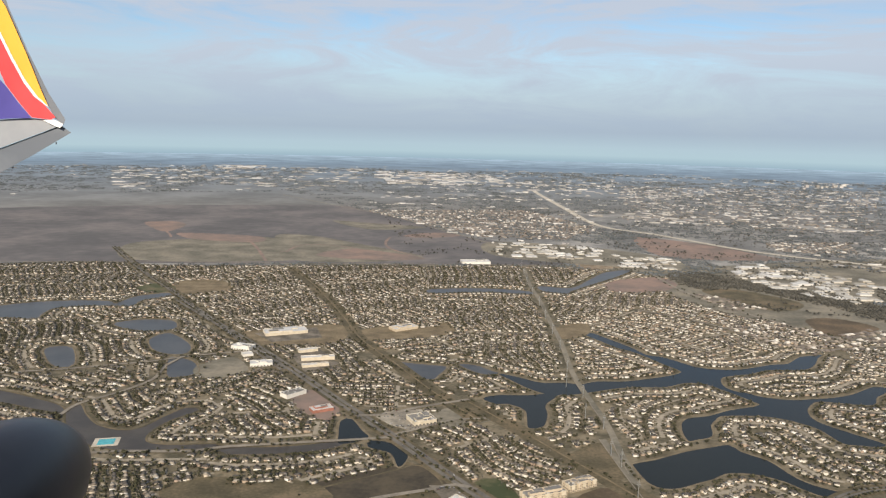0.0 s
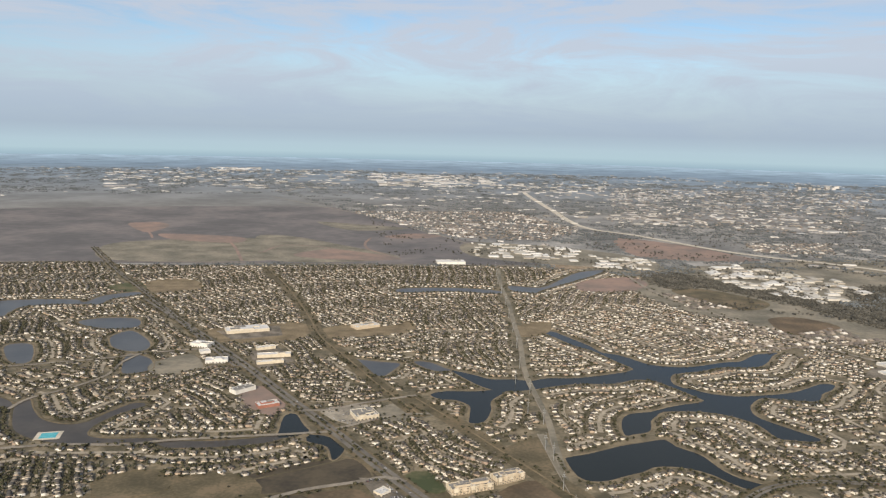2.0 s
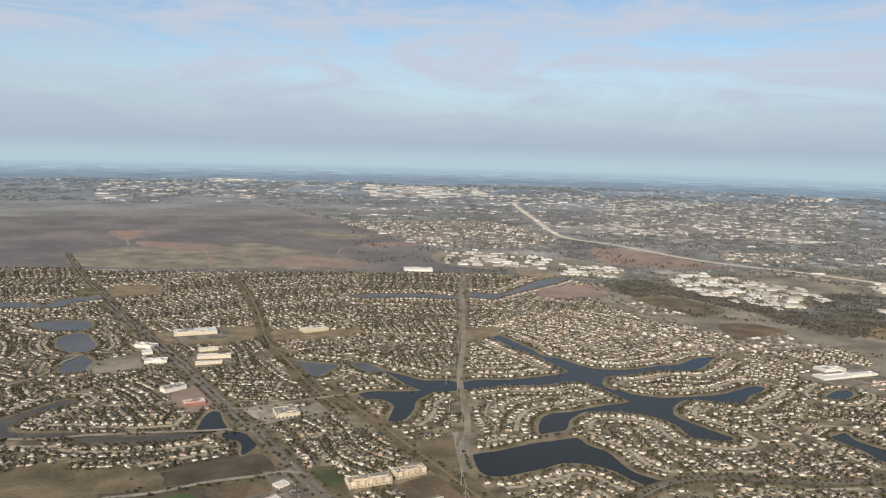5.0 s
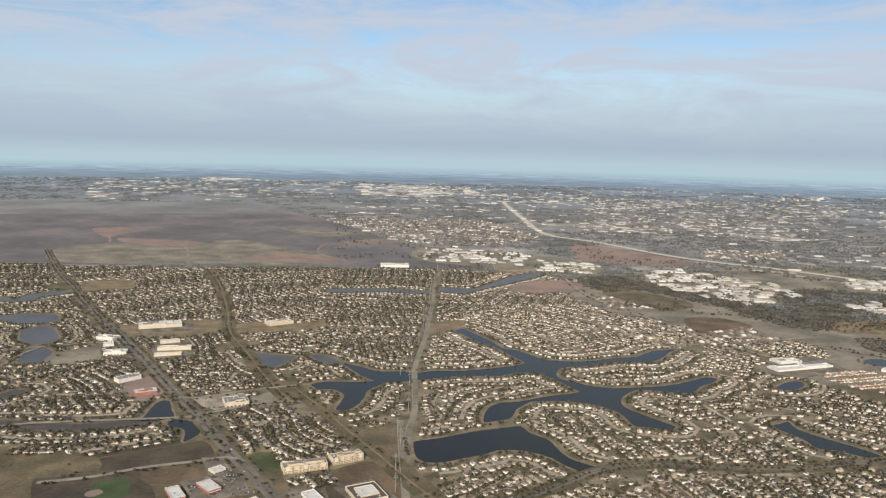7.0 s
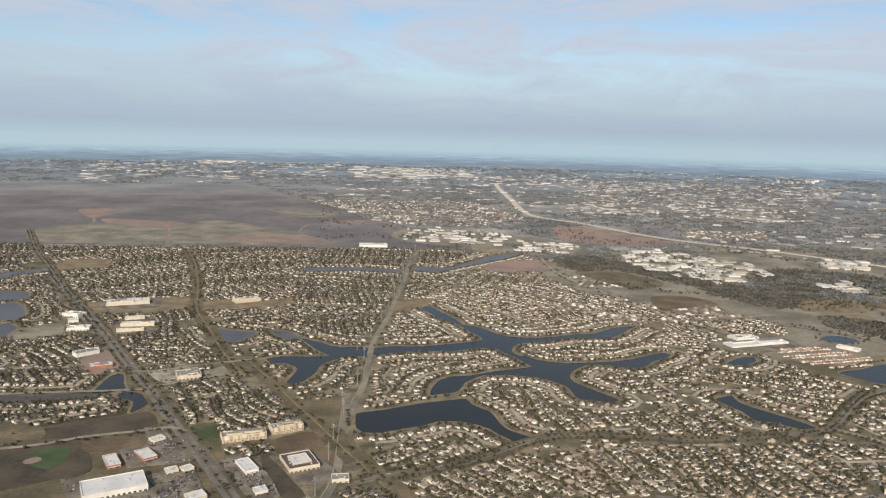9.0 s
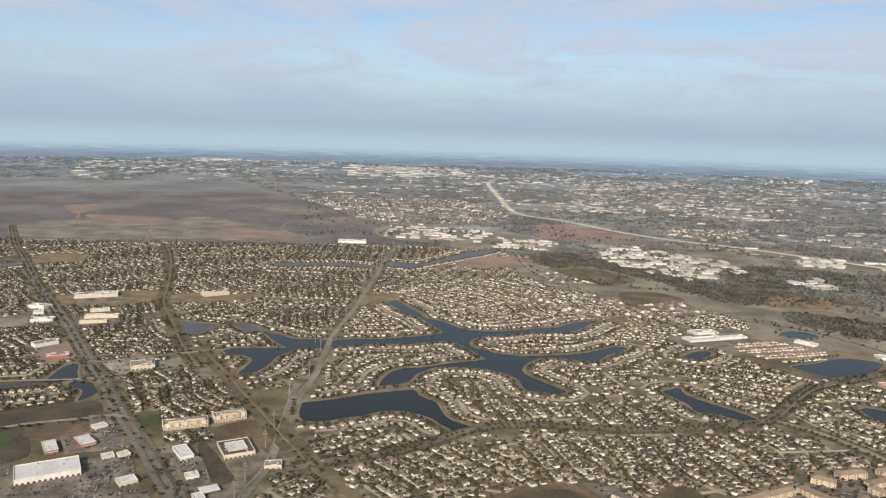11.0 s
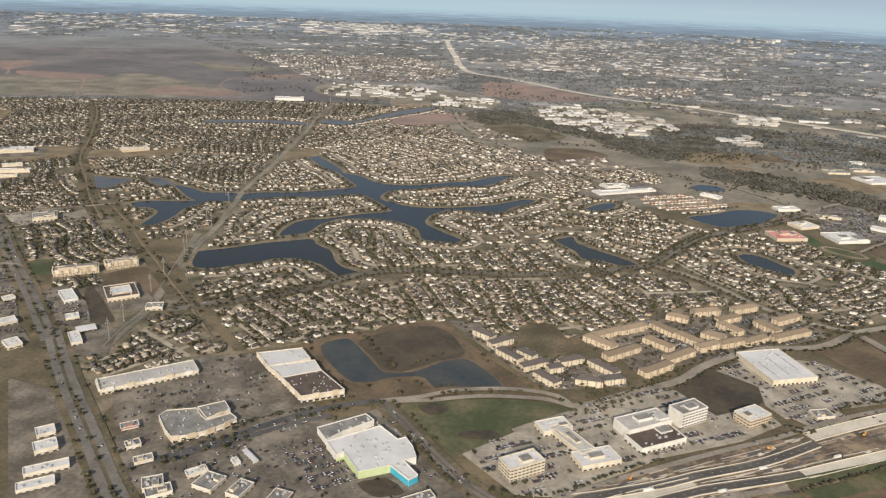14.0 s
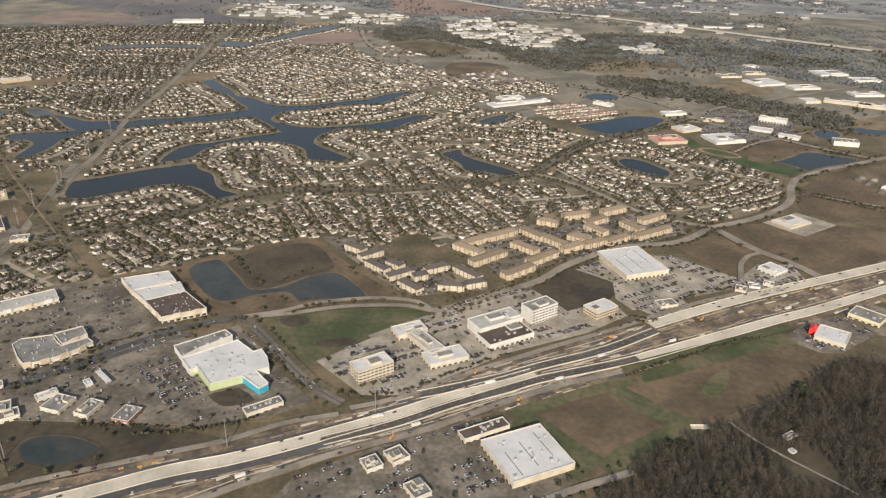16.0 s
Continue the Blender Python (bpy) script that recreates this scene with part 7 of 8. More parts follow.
for k in ("west_shop_a", "west_shop_b", "west_shop_c", "west_shop_e", "west_shop_f", "west_shop_g", "west_shop_h", "west_shop_i", "west_shop_j", "west_shop_k"):
    flat_building("small low shop with a flat roof", "shop", P[k], roof="grey_roof" if k != "west_shop_a" else "white_roof", units=4, tops=1, wall={"west_shop_g": "red_wall", "west_shop_h": "tan_wall"}.get(k, "cream"))
flat_building("small restaurant with orange-red walls", "restaurant", P["west_shop_d"], wall="red_wall", roof="grey_roof", units=5)
flat_building("little white kiosk on the lot", "kiosk", P["hut"], wall="white_wall", units=1, band=False)


def canopy(plot, label):
    cx, cy, ang, w, d, h = plot
    b = empty("fuel_canopy", cx, cy, 0.4, ang)
    part("canopy_roof", box_mesh("canopy_roof", -w / 2, w / 2, -d / 2, d / 2, h - 0.9, h, M["white_roof"]), b)
    for x in (-w * 0.3, w * 0.3):
        for y in (-d * 0.35, 0, d * 0.35):
            part("column", box_mesh("column", x - 0.25, x + 0.25, y - 0.25, y + 0.25, -0.4, h - 0.9, M["white_wall"]), b)
    tagged(b, label, "canopy")


canopy(P["canopy"], "white fuel station canopy on columns")
canopy(P["canopy_b"], "pale fuel station canopy on columns")
for k in ("frame_apartments_a", "frame_apartments_b"):
    flat_building("four-storey tan apartment block under construction", "apartments", P[k], wall="tan_wall", roof="grey_roof", units=12, floors=4, bays=12, trim="cream", tops=6, gables=5)
cx, cy, ang, w, d, h = P["court_home"]
flat_building("courtyard care home with brown roof edges and a white roof", "care home", P["court_home"], wall="tan_wall", roof="dark_roof", units=6, sides=(0, 3))
flat_building("raised white roof over the care home's courtyard", "care home", (cx, cy, ang, w * 0.62, d * 0.55, h + 1.6), wall="tan_wall", roof="white_roof", units=6, sides=(), band=False)
flat_building("white car showroom with a flat roof", "showroom", P["dealer_a"], wall="white_wall", units=4)
for k in ("dealer_b", "pump_shop", "cafe_a", "cafe_b", "white_shop", "round_shop", "left_shop_a", "left_shop_b", "left_shop_c", "left_shop_d"):
    flat_building("small shop with a flat pale roof", "shop", P[k], units=4)
for k in ("red_wall_a", "red_wall_b"):
    flat_building("low shop with a white roof and red front wall", "shop", P[k], wall="red_wall", units=4, trim="white_wall")
flat_building("small brick shop with a white roof", "shop", P["brick_shop"], wall="tan_wall", units=4)
flat_building("large white warehouse store with a white roof", "store", P["big_white"], wall="white_wall", units=8, sides=(0,), band=False)
for k, lb, ct, wl_, rf in (("church_a", "white church hall with a pale roof", "church", "white_wall", "white_roof"), ("church_b", "white church building with a flat pale roof", "church", "white_wall", "white_roof"), ("kiosk_e", "small white shop beside the boulevard", "shop", "white_wall", "white_roof"),
                   ("school_a", "long cream school with a flat roof", "school", "cream", "white_roof"), ("shops_a", "cream row of shops with pale roofs", "shop", "cream", "white_roof"), ("shops_b", "cream row of shops with pale roofs", "shop", "cream", "white_roof"), ("shops_c", "cream row of shops with pale roofs", "shop", "cream", "white_roof"),
                   ("gym", "metal gymnasium with a blue-grey roof", "gym", "white_wall", "grey_roof"), ("red_school", "brick building with a reddish roof", "school", "red_wall", "white_roof"), ("school_b", "large cream school with a grey roof", "school", "cream", "grey_roof"),
                   ("school_c", "brick primary school with a white roof", "school", "tan_wall", "white_roof"), ("white_hall", "big white hall on the edge of the fields", "hall", "white_wall", "white_roof"), ("mall_l", "long white shopping centre with a flat roof", "store", "white_wall", "white_roof"),
                   ("mall_m", "white shopping centre block with a flat roof", "store", "white_wall", "white_roof"), ("arena", "white sports arena with a flat roof", "arena", "white_wall", "white_roof"), ("church_c", "new brick church with pale roofs on bare ground", "church", "tan_wall", "white_roof"),
                   ("red_roof_school", "school with a red metal roof", "school", "tan_wall", "red_metal"), ("school_d", "cream school hall with a white roof", "school", "cream", "white_roof"), ("school_e", "large pale school with a white roof", "school", "white_wall", "white_roof"),
                   ("lab_a", "long white office block of several floors", "office", "white_wall", "white_roof"), ("lab_b", "low white laboratory with a flat roof", "office", "white_wall", "white_roof"), ("plant", "white industrial building with a grey roof", "plant", "white_wall", "grey_roof"),
                   ("ware_a", "white warehouse with a wide flat roof", "warehouse", "white_wall", "white_roof"), ("ware_b", "white warehouse with a wide flat roof", "warehouse", "white_wall", "white_roof"), ("ware_c", "long cream warehouse with a white roof", "warehouse", "cream", "white_roof"), ("ware_d", "white warehouse with a wide flat roof", "warehouse", "white_wall", "white_roof"), ("woods_house", "small pale house among bare woods", "house", "white_wall", "grey_roof"), ("woods_barn", "little shed among bare woods", "shed", "white_wall", "grey_roof"), ("tank_shed", "pale shed beside a highway", "warehouse", "cream", "white_roof"),
                   ("ware_e", "cream warehouse beside a belt of woods", "warehouse", "cream", "white_roof"), ("ware_f", "cream warehouse beside a belt of woods", "warehouse", "cream", "white_roof"), ("ware_g", "white warehouse on open ground", "warehouse", "white_wall", "white_roof"), ("ware_h", "white warehouse on open ground", "warehouse", "white_wall", "white_roof"),
                   ("ware_i", "grey-roofed works on open ground", "warehouse", "cream", "grey_roof"), ("ware_j", "small white works building", "warehouse", "white_wall", "white_roof"), ("ware_k", "long grey-roofed works building", "warehouse", "cream", "grey_roof"), ("lab_c", "low white office beside a road", "office", "white_wall", "white_roof"),
                   ("mall_n", "narrow white row of shops", "shop", "white_wall", "white_roof"), ("mall_o", "low tan-roofed school hall", "school", "cream", "grey_roof")):
    flat_building(lb, ct, (*P[k][:5], P[k][5] * (0.75 if P[k][0] > 900 else 1.0)), wall=wl_, roof=rf, units=7, tops=4 if k.startswith(("school", "mall", "church", "red_")) else 1 if P[k][3] > 60 else 0, sides=(0,) if k in ("school_b", "church_a", "church_b", "lab_a") else (), band=False)


# ---- apartment blocks ----
def apartment(plot, wall, roof, label, group):
    """Three storeys, stepped front, hipped roof."""
    cx, cy, ang, w, d, h = plot
    b = empty("apartment_block", cx, cy, 0.4, ang)
    v, f, idx = [], [], []
    hip(0, 0, w, d, h - 1, 3.6, 0.8, v, f, idx)
    part("wall", mesh_from("wall", v[:8], f[:4], [M[wall]]), b)
    part("roof", mesh_from("roof", v[8:], [tuple(q - 8 for q in x) for x in f[4:]], [M[roof]]), b)
    k = max(2, int(w / 14))
    bm_w = w / k * 0.45
    bay = box_mesh("bay", -bm_w / 2, bm_w / 2, -1.6, 0.1, -0.3, h - 1.3, M[wall])
    win = box_mesh("window", -0.9, 0.9, -0.07, 0.07, 0, 1.5, M["window"])
    for i in range(k):
        u = -w / 2 + w / k * (i + 0.5)
        part("bay", bay, b, m=at(u, -d / 2))
        part("bay", bay, b, m=at(u, d / 2, 0, 180))
        for fl in range(3):
            part("window", win, b, m=at(u, -d / 2 - 1.62, 0.9 + 2.9 * fl))
            part("window", win, b, m=at(u + w / k * 0.38, -d / 2 - 0.02, 0.9 + 2.9 * fl))
    for fl in range(3):
        for u in (-d * 0.22, d * 0.22):
            part("window", win, b, m=at(-w / 2 - 0.02, u, 0.9 + 2.9 * fl, 90))
    tagged(b, label, "apartments", group)


for q in TAN_BLOCKS:
    apartment(q, "tan_wall", "tan_shingle", "three-storey tan apartment block with a brown hipped roof", "tan apartment blocks")
for q in DARK_BLOCKS:
    apartment(q, "cream", "dark_shingle", "three-storey cream apartment block with a dark hipped roof", "dark-roofed apartment blocks")


# ---- pool by the creek ----
cx, cy, ang, w, d, h = P["pool_deck"]
pool = empty("swimming_pool", cx, cy, 0.4, ang)
part("deck", box_mesh("deck", -w / 2 - 8, w / 2 + 8, -d / 2 - 6, d / 2 + 6, -0.3, 0.7, M["concrete"]), pool)
part("water", box_mesh("water", -w / 2, w / 2, -d / 2, d / 2, 0.2, 0.9, M["pool"]), pool, "turquoise water")
tagged(pool, "turquoise swimming pool on a pale concrete deck", "pool")


# ---- power line ----
def pylon_at(x, y, h, arms):
    b = empty("power_pylon", x, y, 0.5, 12)
    v, f = [], []
    trunk(v, f, h, 0.8 if arms else 0.6)
    part("mast", mesh_from("mast", v, f, [M["pole"]]), b)
    for k in range(arms):
        z = h * (0.72 + 0.11 * k)
        part("crossarm", box_mesh("crossarm", -3.2 + k, 3.2 - k, -0.18, 0.18, z, z + 0.4, M["pole"]), b)
        for sx in (-3.0 + k, 3.0 - k):
            part("insulator", box_mesh("insulator", sx - 0.15, sx + 0.15, -0.15, 0.15, z - 1.8, z, M["unit"]), b)
    tagged(b, "tall grey steel power pylon with cross arms" if arms else "tall slender grey steel mast beside the freeway", "pylon", "pylons of the power line" if arms else "masts along the freeway")


for i, (x, y) in enumerate(PYLONS):
    pylon_at(x, y, 34, 2 if i < 8 else 0)
line = STRIP["power_b"]
for i in range(0, len(line), 12):
    pylon_at(line[i][0] - 12, line[i][1], 34, 2)

# ---- cars ----
def car_parts():
    body = [(-2.25, -0.9, 0.35), (2.25, -0.9, 0.35), (2.25, 0.9, 0.35), (-2.25, 0.9, 0.35), (-2.3, -0.88, 0.85), (2.2, -0.88, 0.8), (2.2, 0.88, 0.8), (-2.3, 0.88, 0.85)]
    bf = [(3, 2, 1, 0), (4, 5, 6, 7), (0, 1, 5, 4), (1, 2, 6, 5), (2, 3, 7, 6), (3, 0, 4, 7)]
    cab = [(-1.9, -0.8, 0.84), (1.0, -0.8, 0.84), (1.0, 0.8, 0.84), (-1.9, 0.8, 0.84), (-1.3, -0.68, 1.42), (0.3, -0.68, 1.42), (0.3, 0.68, 1.42), (-1.3, 0.68, 1.42)]
    roof = [(-1.3, -0.68, 1.43), (0.3, -0.68, 1.43), (0.3, 0.68, 1.43), (-1.3, 0.68, 1.43), (-1.2, -0.6, 1.5), (0.2, -0.6, 1.5), (0.2, 0.6, 1.5), (-1.2, 0.6, 1.5)]
    return body, cab, roof, bf


body, cab, croof, bf = car_parts()
car_body = mesh_from("body", body, bf, [M["car_paint"]])
car_cabin = mesh_from("cabin", cab, bf, [M["window"]])
car_roof = mesh_from("roof", croof, bf, [M["car_paint"]])
CAR = empty("car", 0, -2000)
part("body", car_body, CAR)
part("cabin", car_cabin, CAR, "dark glazed cabin")
part("car_roof", car_roof, CAR)
tagged(CAR, "parked car seen from far above", "car", "cars of the lots and roads")

spots = []


def car_row(x, y, ang, count, gap=2.8, chance=0.7, facing=90):
    c, s = math.cos(radians(ang)), math.sin(radians(ang))
    for i in range(count):
        if rng.random() < chance:
            spots.append((x + c * gap * i, y + s * gap * i, ang + facing + (180 if rng.random() < 0.3 else 0)))


def car_park(loop, ang, share, gap_row=17.0):
    """Double rows over a lot, fuller towards its middle."""
    c, s = math.cos(radians(ang)), math.sin(radians(ang))
    p = np.asarray(loop, float)
    mid = p.mean(0)
    rad = np.max(np.linalg.norm(p - mid, axis=1))
    for v in np.arange(-rad, rad, gap_row):
        for dv in (0, 5.2):
            for u in np.arange(-rad, rad, 2.8):
                x, y = mid[0] + u * c - (v + dv) * s, mid[1] + u * s + (v + dv) * c
                if rng.random() < (share if noise.noise((x / 34, y / 34, 1.0)) > 0.02 else 0.03) and inside(p, np.array(x), np.array(y)):
                    if not any(abs((x - q[0]) * math.cos(radians(q[2])) + (y - q[1]) * math.sin(radians(q[2]))) < q[3] / 2 + 3 and abs(-(x - q[0]) * math.sin(radians(q[2])) + (y - q[1]) * math.cos(radians(q[2]))) < q[4] / 2 + 3 for q in ALL_PLOTS):
                        spots.append((x, y, ang + 90))


ALL_PLOTS = list(PLOTS.values()) + TAN_BLOCKS + DARK_BLOCKS
for k, ang, share in (("lot_north_mall", 34, 0.16), ("lot_medical", 30, 0.8), ("lot_box", 32, 0.6), ("lot_south_mall", 28, 0.4), ("lot_red", 30, 0.9), ("lot_bank", 30, 0.5), ("lot_corner", 30, 0.5), ("lot_west_c", 20, 0.5), ("lot_west_a", 20, 0.4), ("lot_west_b", 20, 0.4), ("lot_white", 20, 0.3), ("lot_school_far", 30, 1.0), ("lot_school", 20, 0.3), ("lot_apartments", 38, 0.7), ("lot_dark_apartments", 38, 0.6)):
    car_park(PAVED[k], ang, share)
# rows before the large store
for r_ in range(6):
    for q in (0, 5.2):
        v = 16.5 * r_ + q
        car_row(580 + 0.63 * v, 714 - 0.78 * v, 39, 13 + r_, 2.8, 0.55, 90)
for k, lanes in (("main_west", (-7, -3.4, 3.4, 7)), ("front_north_a", (-2, 2)), ("front_south", (-2, 2)), ("east_north", (-5, 0, 5)), ("east_south", (-4, 4)), ("front_north_b", (-2, 2))):
    line = WAY[k]
    nr = normals_of(line)
    d = np.gradient(line, axis=0)
    for i in range(2, len(line) - 2):
        for lane in lanes:
            if rng.random() < (0.30 if k == "front_north_a" else 0.13):
                spots.append((line[i][0] + nr[i][0] * lane, line[i][1] + nr[i][1] * lane, math.degrees(math.atan2(d[i][1], d[i][0])) + (180 if lane > 0 else 0), 2.25))
for nme, w, pts in ROADS:
    if nme.startswith(("boulevard", "parkway", "mall_road", "mall_drive")):
        line = smooth_line(pts)
        nr = normals_of(line)
        d = np.gradient(line, axis=0)
        for i in range(2, len(line) - 2):
            if rng.random() < 0.3:
                sgn = -1 if rng.random() < 0.5 else 1
                spots.append((line[i][0] + nr[i][0] * sgn * w * 0.3, line[i][1] + nr[i][1] * sgn * w * 0.3, math.degrees(math.atan2(d[i][1], d[i][0])), 2.0))
spots.sort(key=lambda q: math.hypot(q[0] - 830, q[1] - 640))
first = True
for q in spots[:300]:
    m = at(q[0], q[1], q[3] if len(q) > 3 else 1.25, q[2])
    if first:
        CAR.matrix_world = m
        first = False
    else:
        copy_thing(CAR, m)
V, F, I = [], [], []
v = np.array(body + cab + croof)
f = bf + [tuple(q + 8 for q in x) for x in bf] + [tuple(q + 16 for q in x) for x in bf]
idx = [0] * 6 + [1] * 6 + [0] * 6
for j, q in enumerate(spots[300:]):
    c, s = math.cos(radians(q[2])), math.sin(radians(q[2]))
    V.append(np.stack([q[0] + v[:, 0] * c - v[:, 1] * s, q[1] + v[:, 0] * s + v[:, 1] * c, v[:, 2] + (q[3] if len(q) > 3 else 1.25)], 1))
    F += [tuple(len(v) * j + a for a in x) for x in f]
    I += idx
tagged(new("cars", mesh_from("cars", np.concatenate(V), F, [M["car_paint"], M["window"]], I)), "many parked and driving cars", "cars", kind="stuff")


# ---- far towns ----
V, F = [], []


def far_blocks(loop, count, lo, hi, hmin, hmax, line_up=0.0):
    p = np.asarray(loop, float)
    a, b = p.min(0), p.max(0)
    made = 0
    for tries in range(count * 8):
        x, y = rng.uniform(a[0], b[0]), rng.uniform(a[1], b[1])
        if made >= count:
            break
        if not inside(p, np.array(x), np.array(y)) or look_up(lake_mask, x, y):
            continue
        w, d, h = rng.uniform(lo, hi) * (0.6 + 1.2 * rng.random() ** 2), rng.uniform(lo, hi), rng.uniform(hmin, hmax)
        k = len(V)
        box_data(-w / 2, w / 2, -d / 2, d / 2, 0, h, V, F)
        c, s = math.cos(line_up), math.sin(line_up)
        for j in range(k, k + 8):
            q = V[j]
            V[j] = (x + q[0] * c - q[1] * s, y + q[0] * s + q[1] * c, q[2] + 0.3)
        made += 1


C = CLUSTERS
for k, n, lo, hi, h0, h1 in (("city_a", 240, 30, 130, 5, 9), ("city_b", 50, 30, 130, 6, 10), ("city_c", 90, 25, 90, 6, 9), ("city_d", 330, 18, 80, 4, 7), ("city_e", 200, 30, 130, 4, 8), ("towers", 12, 25, 45, 15, 45)):
    far_blocks(C[k], n, lo, hi, h0, h1, 0.2)
tagged(new("far_town", mesh_from("far_town", V, F, [M["far_block"]])), "distant pale roofs of shops and halls", "buildings", kind="stuff")
V, F = [], []
for k, n, lo, hi, h0, h1 in (("yards_a", 80, 14, 50, 4, 6), ("yards_b", 50, 14, 44, 4, 6), ("yards_c", 135, 15, 52, 5, 7), ("yards_d", 22, 20, 60, 6, 8), ("yards_e", 14, 18, 50, 6, 8)):
    far_blocks(C[k], n, lo, hi, h0, h1, 0.2)
tagged(new("industrial_sheds", mesh_from("industrial_sheds", V, F, [M["shed_roof"]])), "cream and white roofs of industrial sheds", "buildings", kind="stuff")
V, F = [], []


def far_rows(loop, gap_row, gap, lo, hi, ang, chance):
    """Small homes in loose rows along unseen streets."""
    p = np.asarray(loop, float)
    mid = p.mean(0)
    rad = np.max(np.linalg.norm(p - mid, axis=1))
    c, s = math.cos(ang), math.sin(ang)
    for v_ in np.arange(-rad, rad, gap_row):
        for dv in (0, gap_row * 0.55):
            for u in np.arange(-rad, rad, gap):
                uu, vv = u + rng.uniform(-2, 2), v_ + dv + 9 * math.sin(u / 60 + v_)
                x, y = mid[0] + uu * c - vv * s, mid[1] + uu * s + vv * c
                if rng.random() > chance or not inside(p, np.array(x), np.array(y)) or look_up(lake_mask, x, y):
                    continue
                w, d, h = rng.uniform(lo, hi), rng.uniform(lo, hi), rng.uniform(3.5, 6)
                k = len(V)
                for a, b in ((-1, -1), (1, -1), (1, 1), (-1, 1)):
                    V.append((x + a * w / 2 * c - b * d / 2 * s, y + a * w / 2 * s + b * d / 2 * c, 0.3))
                for a, b in ((-1, -1), (1, -1), (1, 1), (-1, 1)):
                    V.append((x + a * w / 2 * c - b * d / 2 * s, y + a * w / 2 * s + b * d / 2 * c, h * 0.6))
                V.extend([(x - w * 0.2 * c, y - w * 0.2 * s, h + 1.5), (x + w * 0.2 * c, y + w * 0.2 * s, h + 1.5)])
                F.extend([(k, k + 1, k + 5, k + 4), (k + 1, k + 2, k + 6, k + 5), (k + 2, k + 3, k + 7, k + 6), (k + 3, k, k + 4, k + 7), (k + 4, k + 5, k + 9, k + 8), (k + 6, k + 7, k + 8, k + 9), (k + 5, k + 6, k + 9), (k + 7, k + 4, k + 8)])


far_rows(C["suburb_far"], 72, 24, 13, 18, 0.3, 0.75)
far_rows(C["suburb_east"], 62, 20, 11, 15, 0.9, 0.8)
far_rows(C["homes_east"], 60, 19, 10, 14, 0.35, 0.85)
far_rows(C["shops_east"], 46, 20, 11, 16, 0.4, 0.85)
far_rows(C["homes_right"], 40, 17, 10, 14, 0.9, 0.9)
far_rows(C["homes_north"], 52, 19, 11, 15, 2.3, 0.85)
far_rows(C["city_d"], 130, 40, 14, 24, 0.2, 0.4)
tagged(new("far_homes", mesh_from("far_homes", V, F, [M["far_home"]])), "distant streets of small brown-roofed homes", "buildings", kind="stuff")
V, F = [], []
a0, a1 = radians(62), radians(146)
for i in range(4200):
    dd = 3600 + 9600 * rng.random() ** 0.8
    a = rng.uniform(a0, a1)
    x, y = 500 + dd * math.cos(a), dd * math.sin(a)
    if inside(FIELD["far_plain"], np.array(x), np.array(y)) or noise.noise((x / 1400, y / 330, 5.0)) + 0.5 * noise.noise((x / 400, y / 120, 2.0)) < 0.08 or (a > radians(108) and rng.random() < 0.6):
        continue
    k = len(V)
    w, d, h = rng.uniform(14, 75), rng.uniform(12, 34), rng.uniform(4, 8)
    box_data(x - w / 2, x + w / 2, y - d / 2, y + d / 2, 0.3, h, V, F)
tagged(new("scattered_roofs", mesh_from("scattered_roofs", V, F, [M["far_block"]])), "scattered pale roofs on the far plain", "buildings", kind="stuff")


# ---- roadworks ----
def excavator(x, y, ang):
    b = empty("excavator", x, y, 1.5, ang)
    for sy in (-1.1, 1.1):
        part("track", box_mesh("track", -2.0, 2.0, sy - 0.35, sy + 0.35, 0, 0.9, M["tyre"]), b)
    part("cab", box_mesh("cab", -1.8, 1.2, -1.2, 1.2, 0.9, 2.8, M["digger"]), b)
    v = [(1.2, -0.3, 1.6), (1.2, 0.3, 1.6), (4.6, 0.3, 4.4), (4.6, -0.3, 4.4), (1.2, -0.3, 2.2), (1.2, 0.3, 2.2), (4.5, 0.3, 5.0), (4.5, -0.3, 5.0)]
    part("boom", mesh_from("boom", v, [(0, 1, 2, 3), (7, 6, 5, 4), (0, 4, 5, 1), (1, 5, 6, 2), (2, 6, 7, 3), (3, 7, 4, 0)], [M["digger"]]), b)
    part("dipper", box_mesh("dipper", 4.3, 4.8, -0.25, 0.25, 0.6, 4.8, M["digger"]), b)
    part("bucket", box_mesh("bucket", 3.8, 5.0, -0.6, 0.6, 0.0, 0.9, M["pole"]), b)
    tagged(b, "yellow excavator on the freeway works", "excavator", "machines of the works")


def lorry(x, y, ang):
    b = empty("lorry", x, y, 1.6, ang)
    part("trailer", box_mesh("trailer", -6.5, 3.2, -1.25, 1.25, 1.0, 3.8, M["white_wall"]), b, "white box trailer")
    part("cab", box_mesh("cab", 3.5, 6.0, -1.2, 1.2, 0.5, 3.0, M["car_paint"]), b)
    for wx_ in (-5.0, -3.8, 2.4, 4.8):
        part("axle", box_mesh("axle", wx_ - 0.45, wx_ + 0.45, -1.25, 1.25, 0.0, 0.9, M["tyre"]), b)
    tagged(b, "white lorry beside the freeway works", "lorry", "lorries of the works")


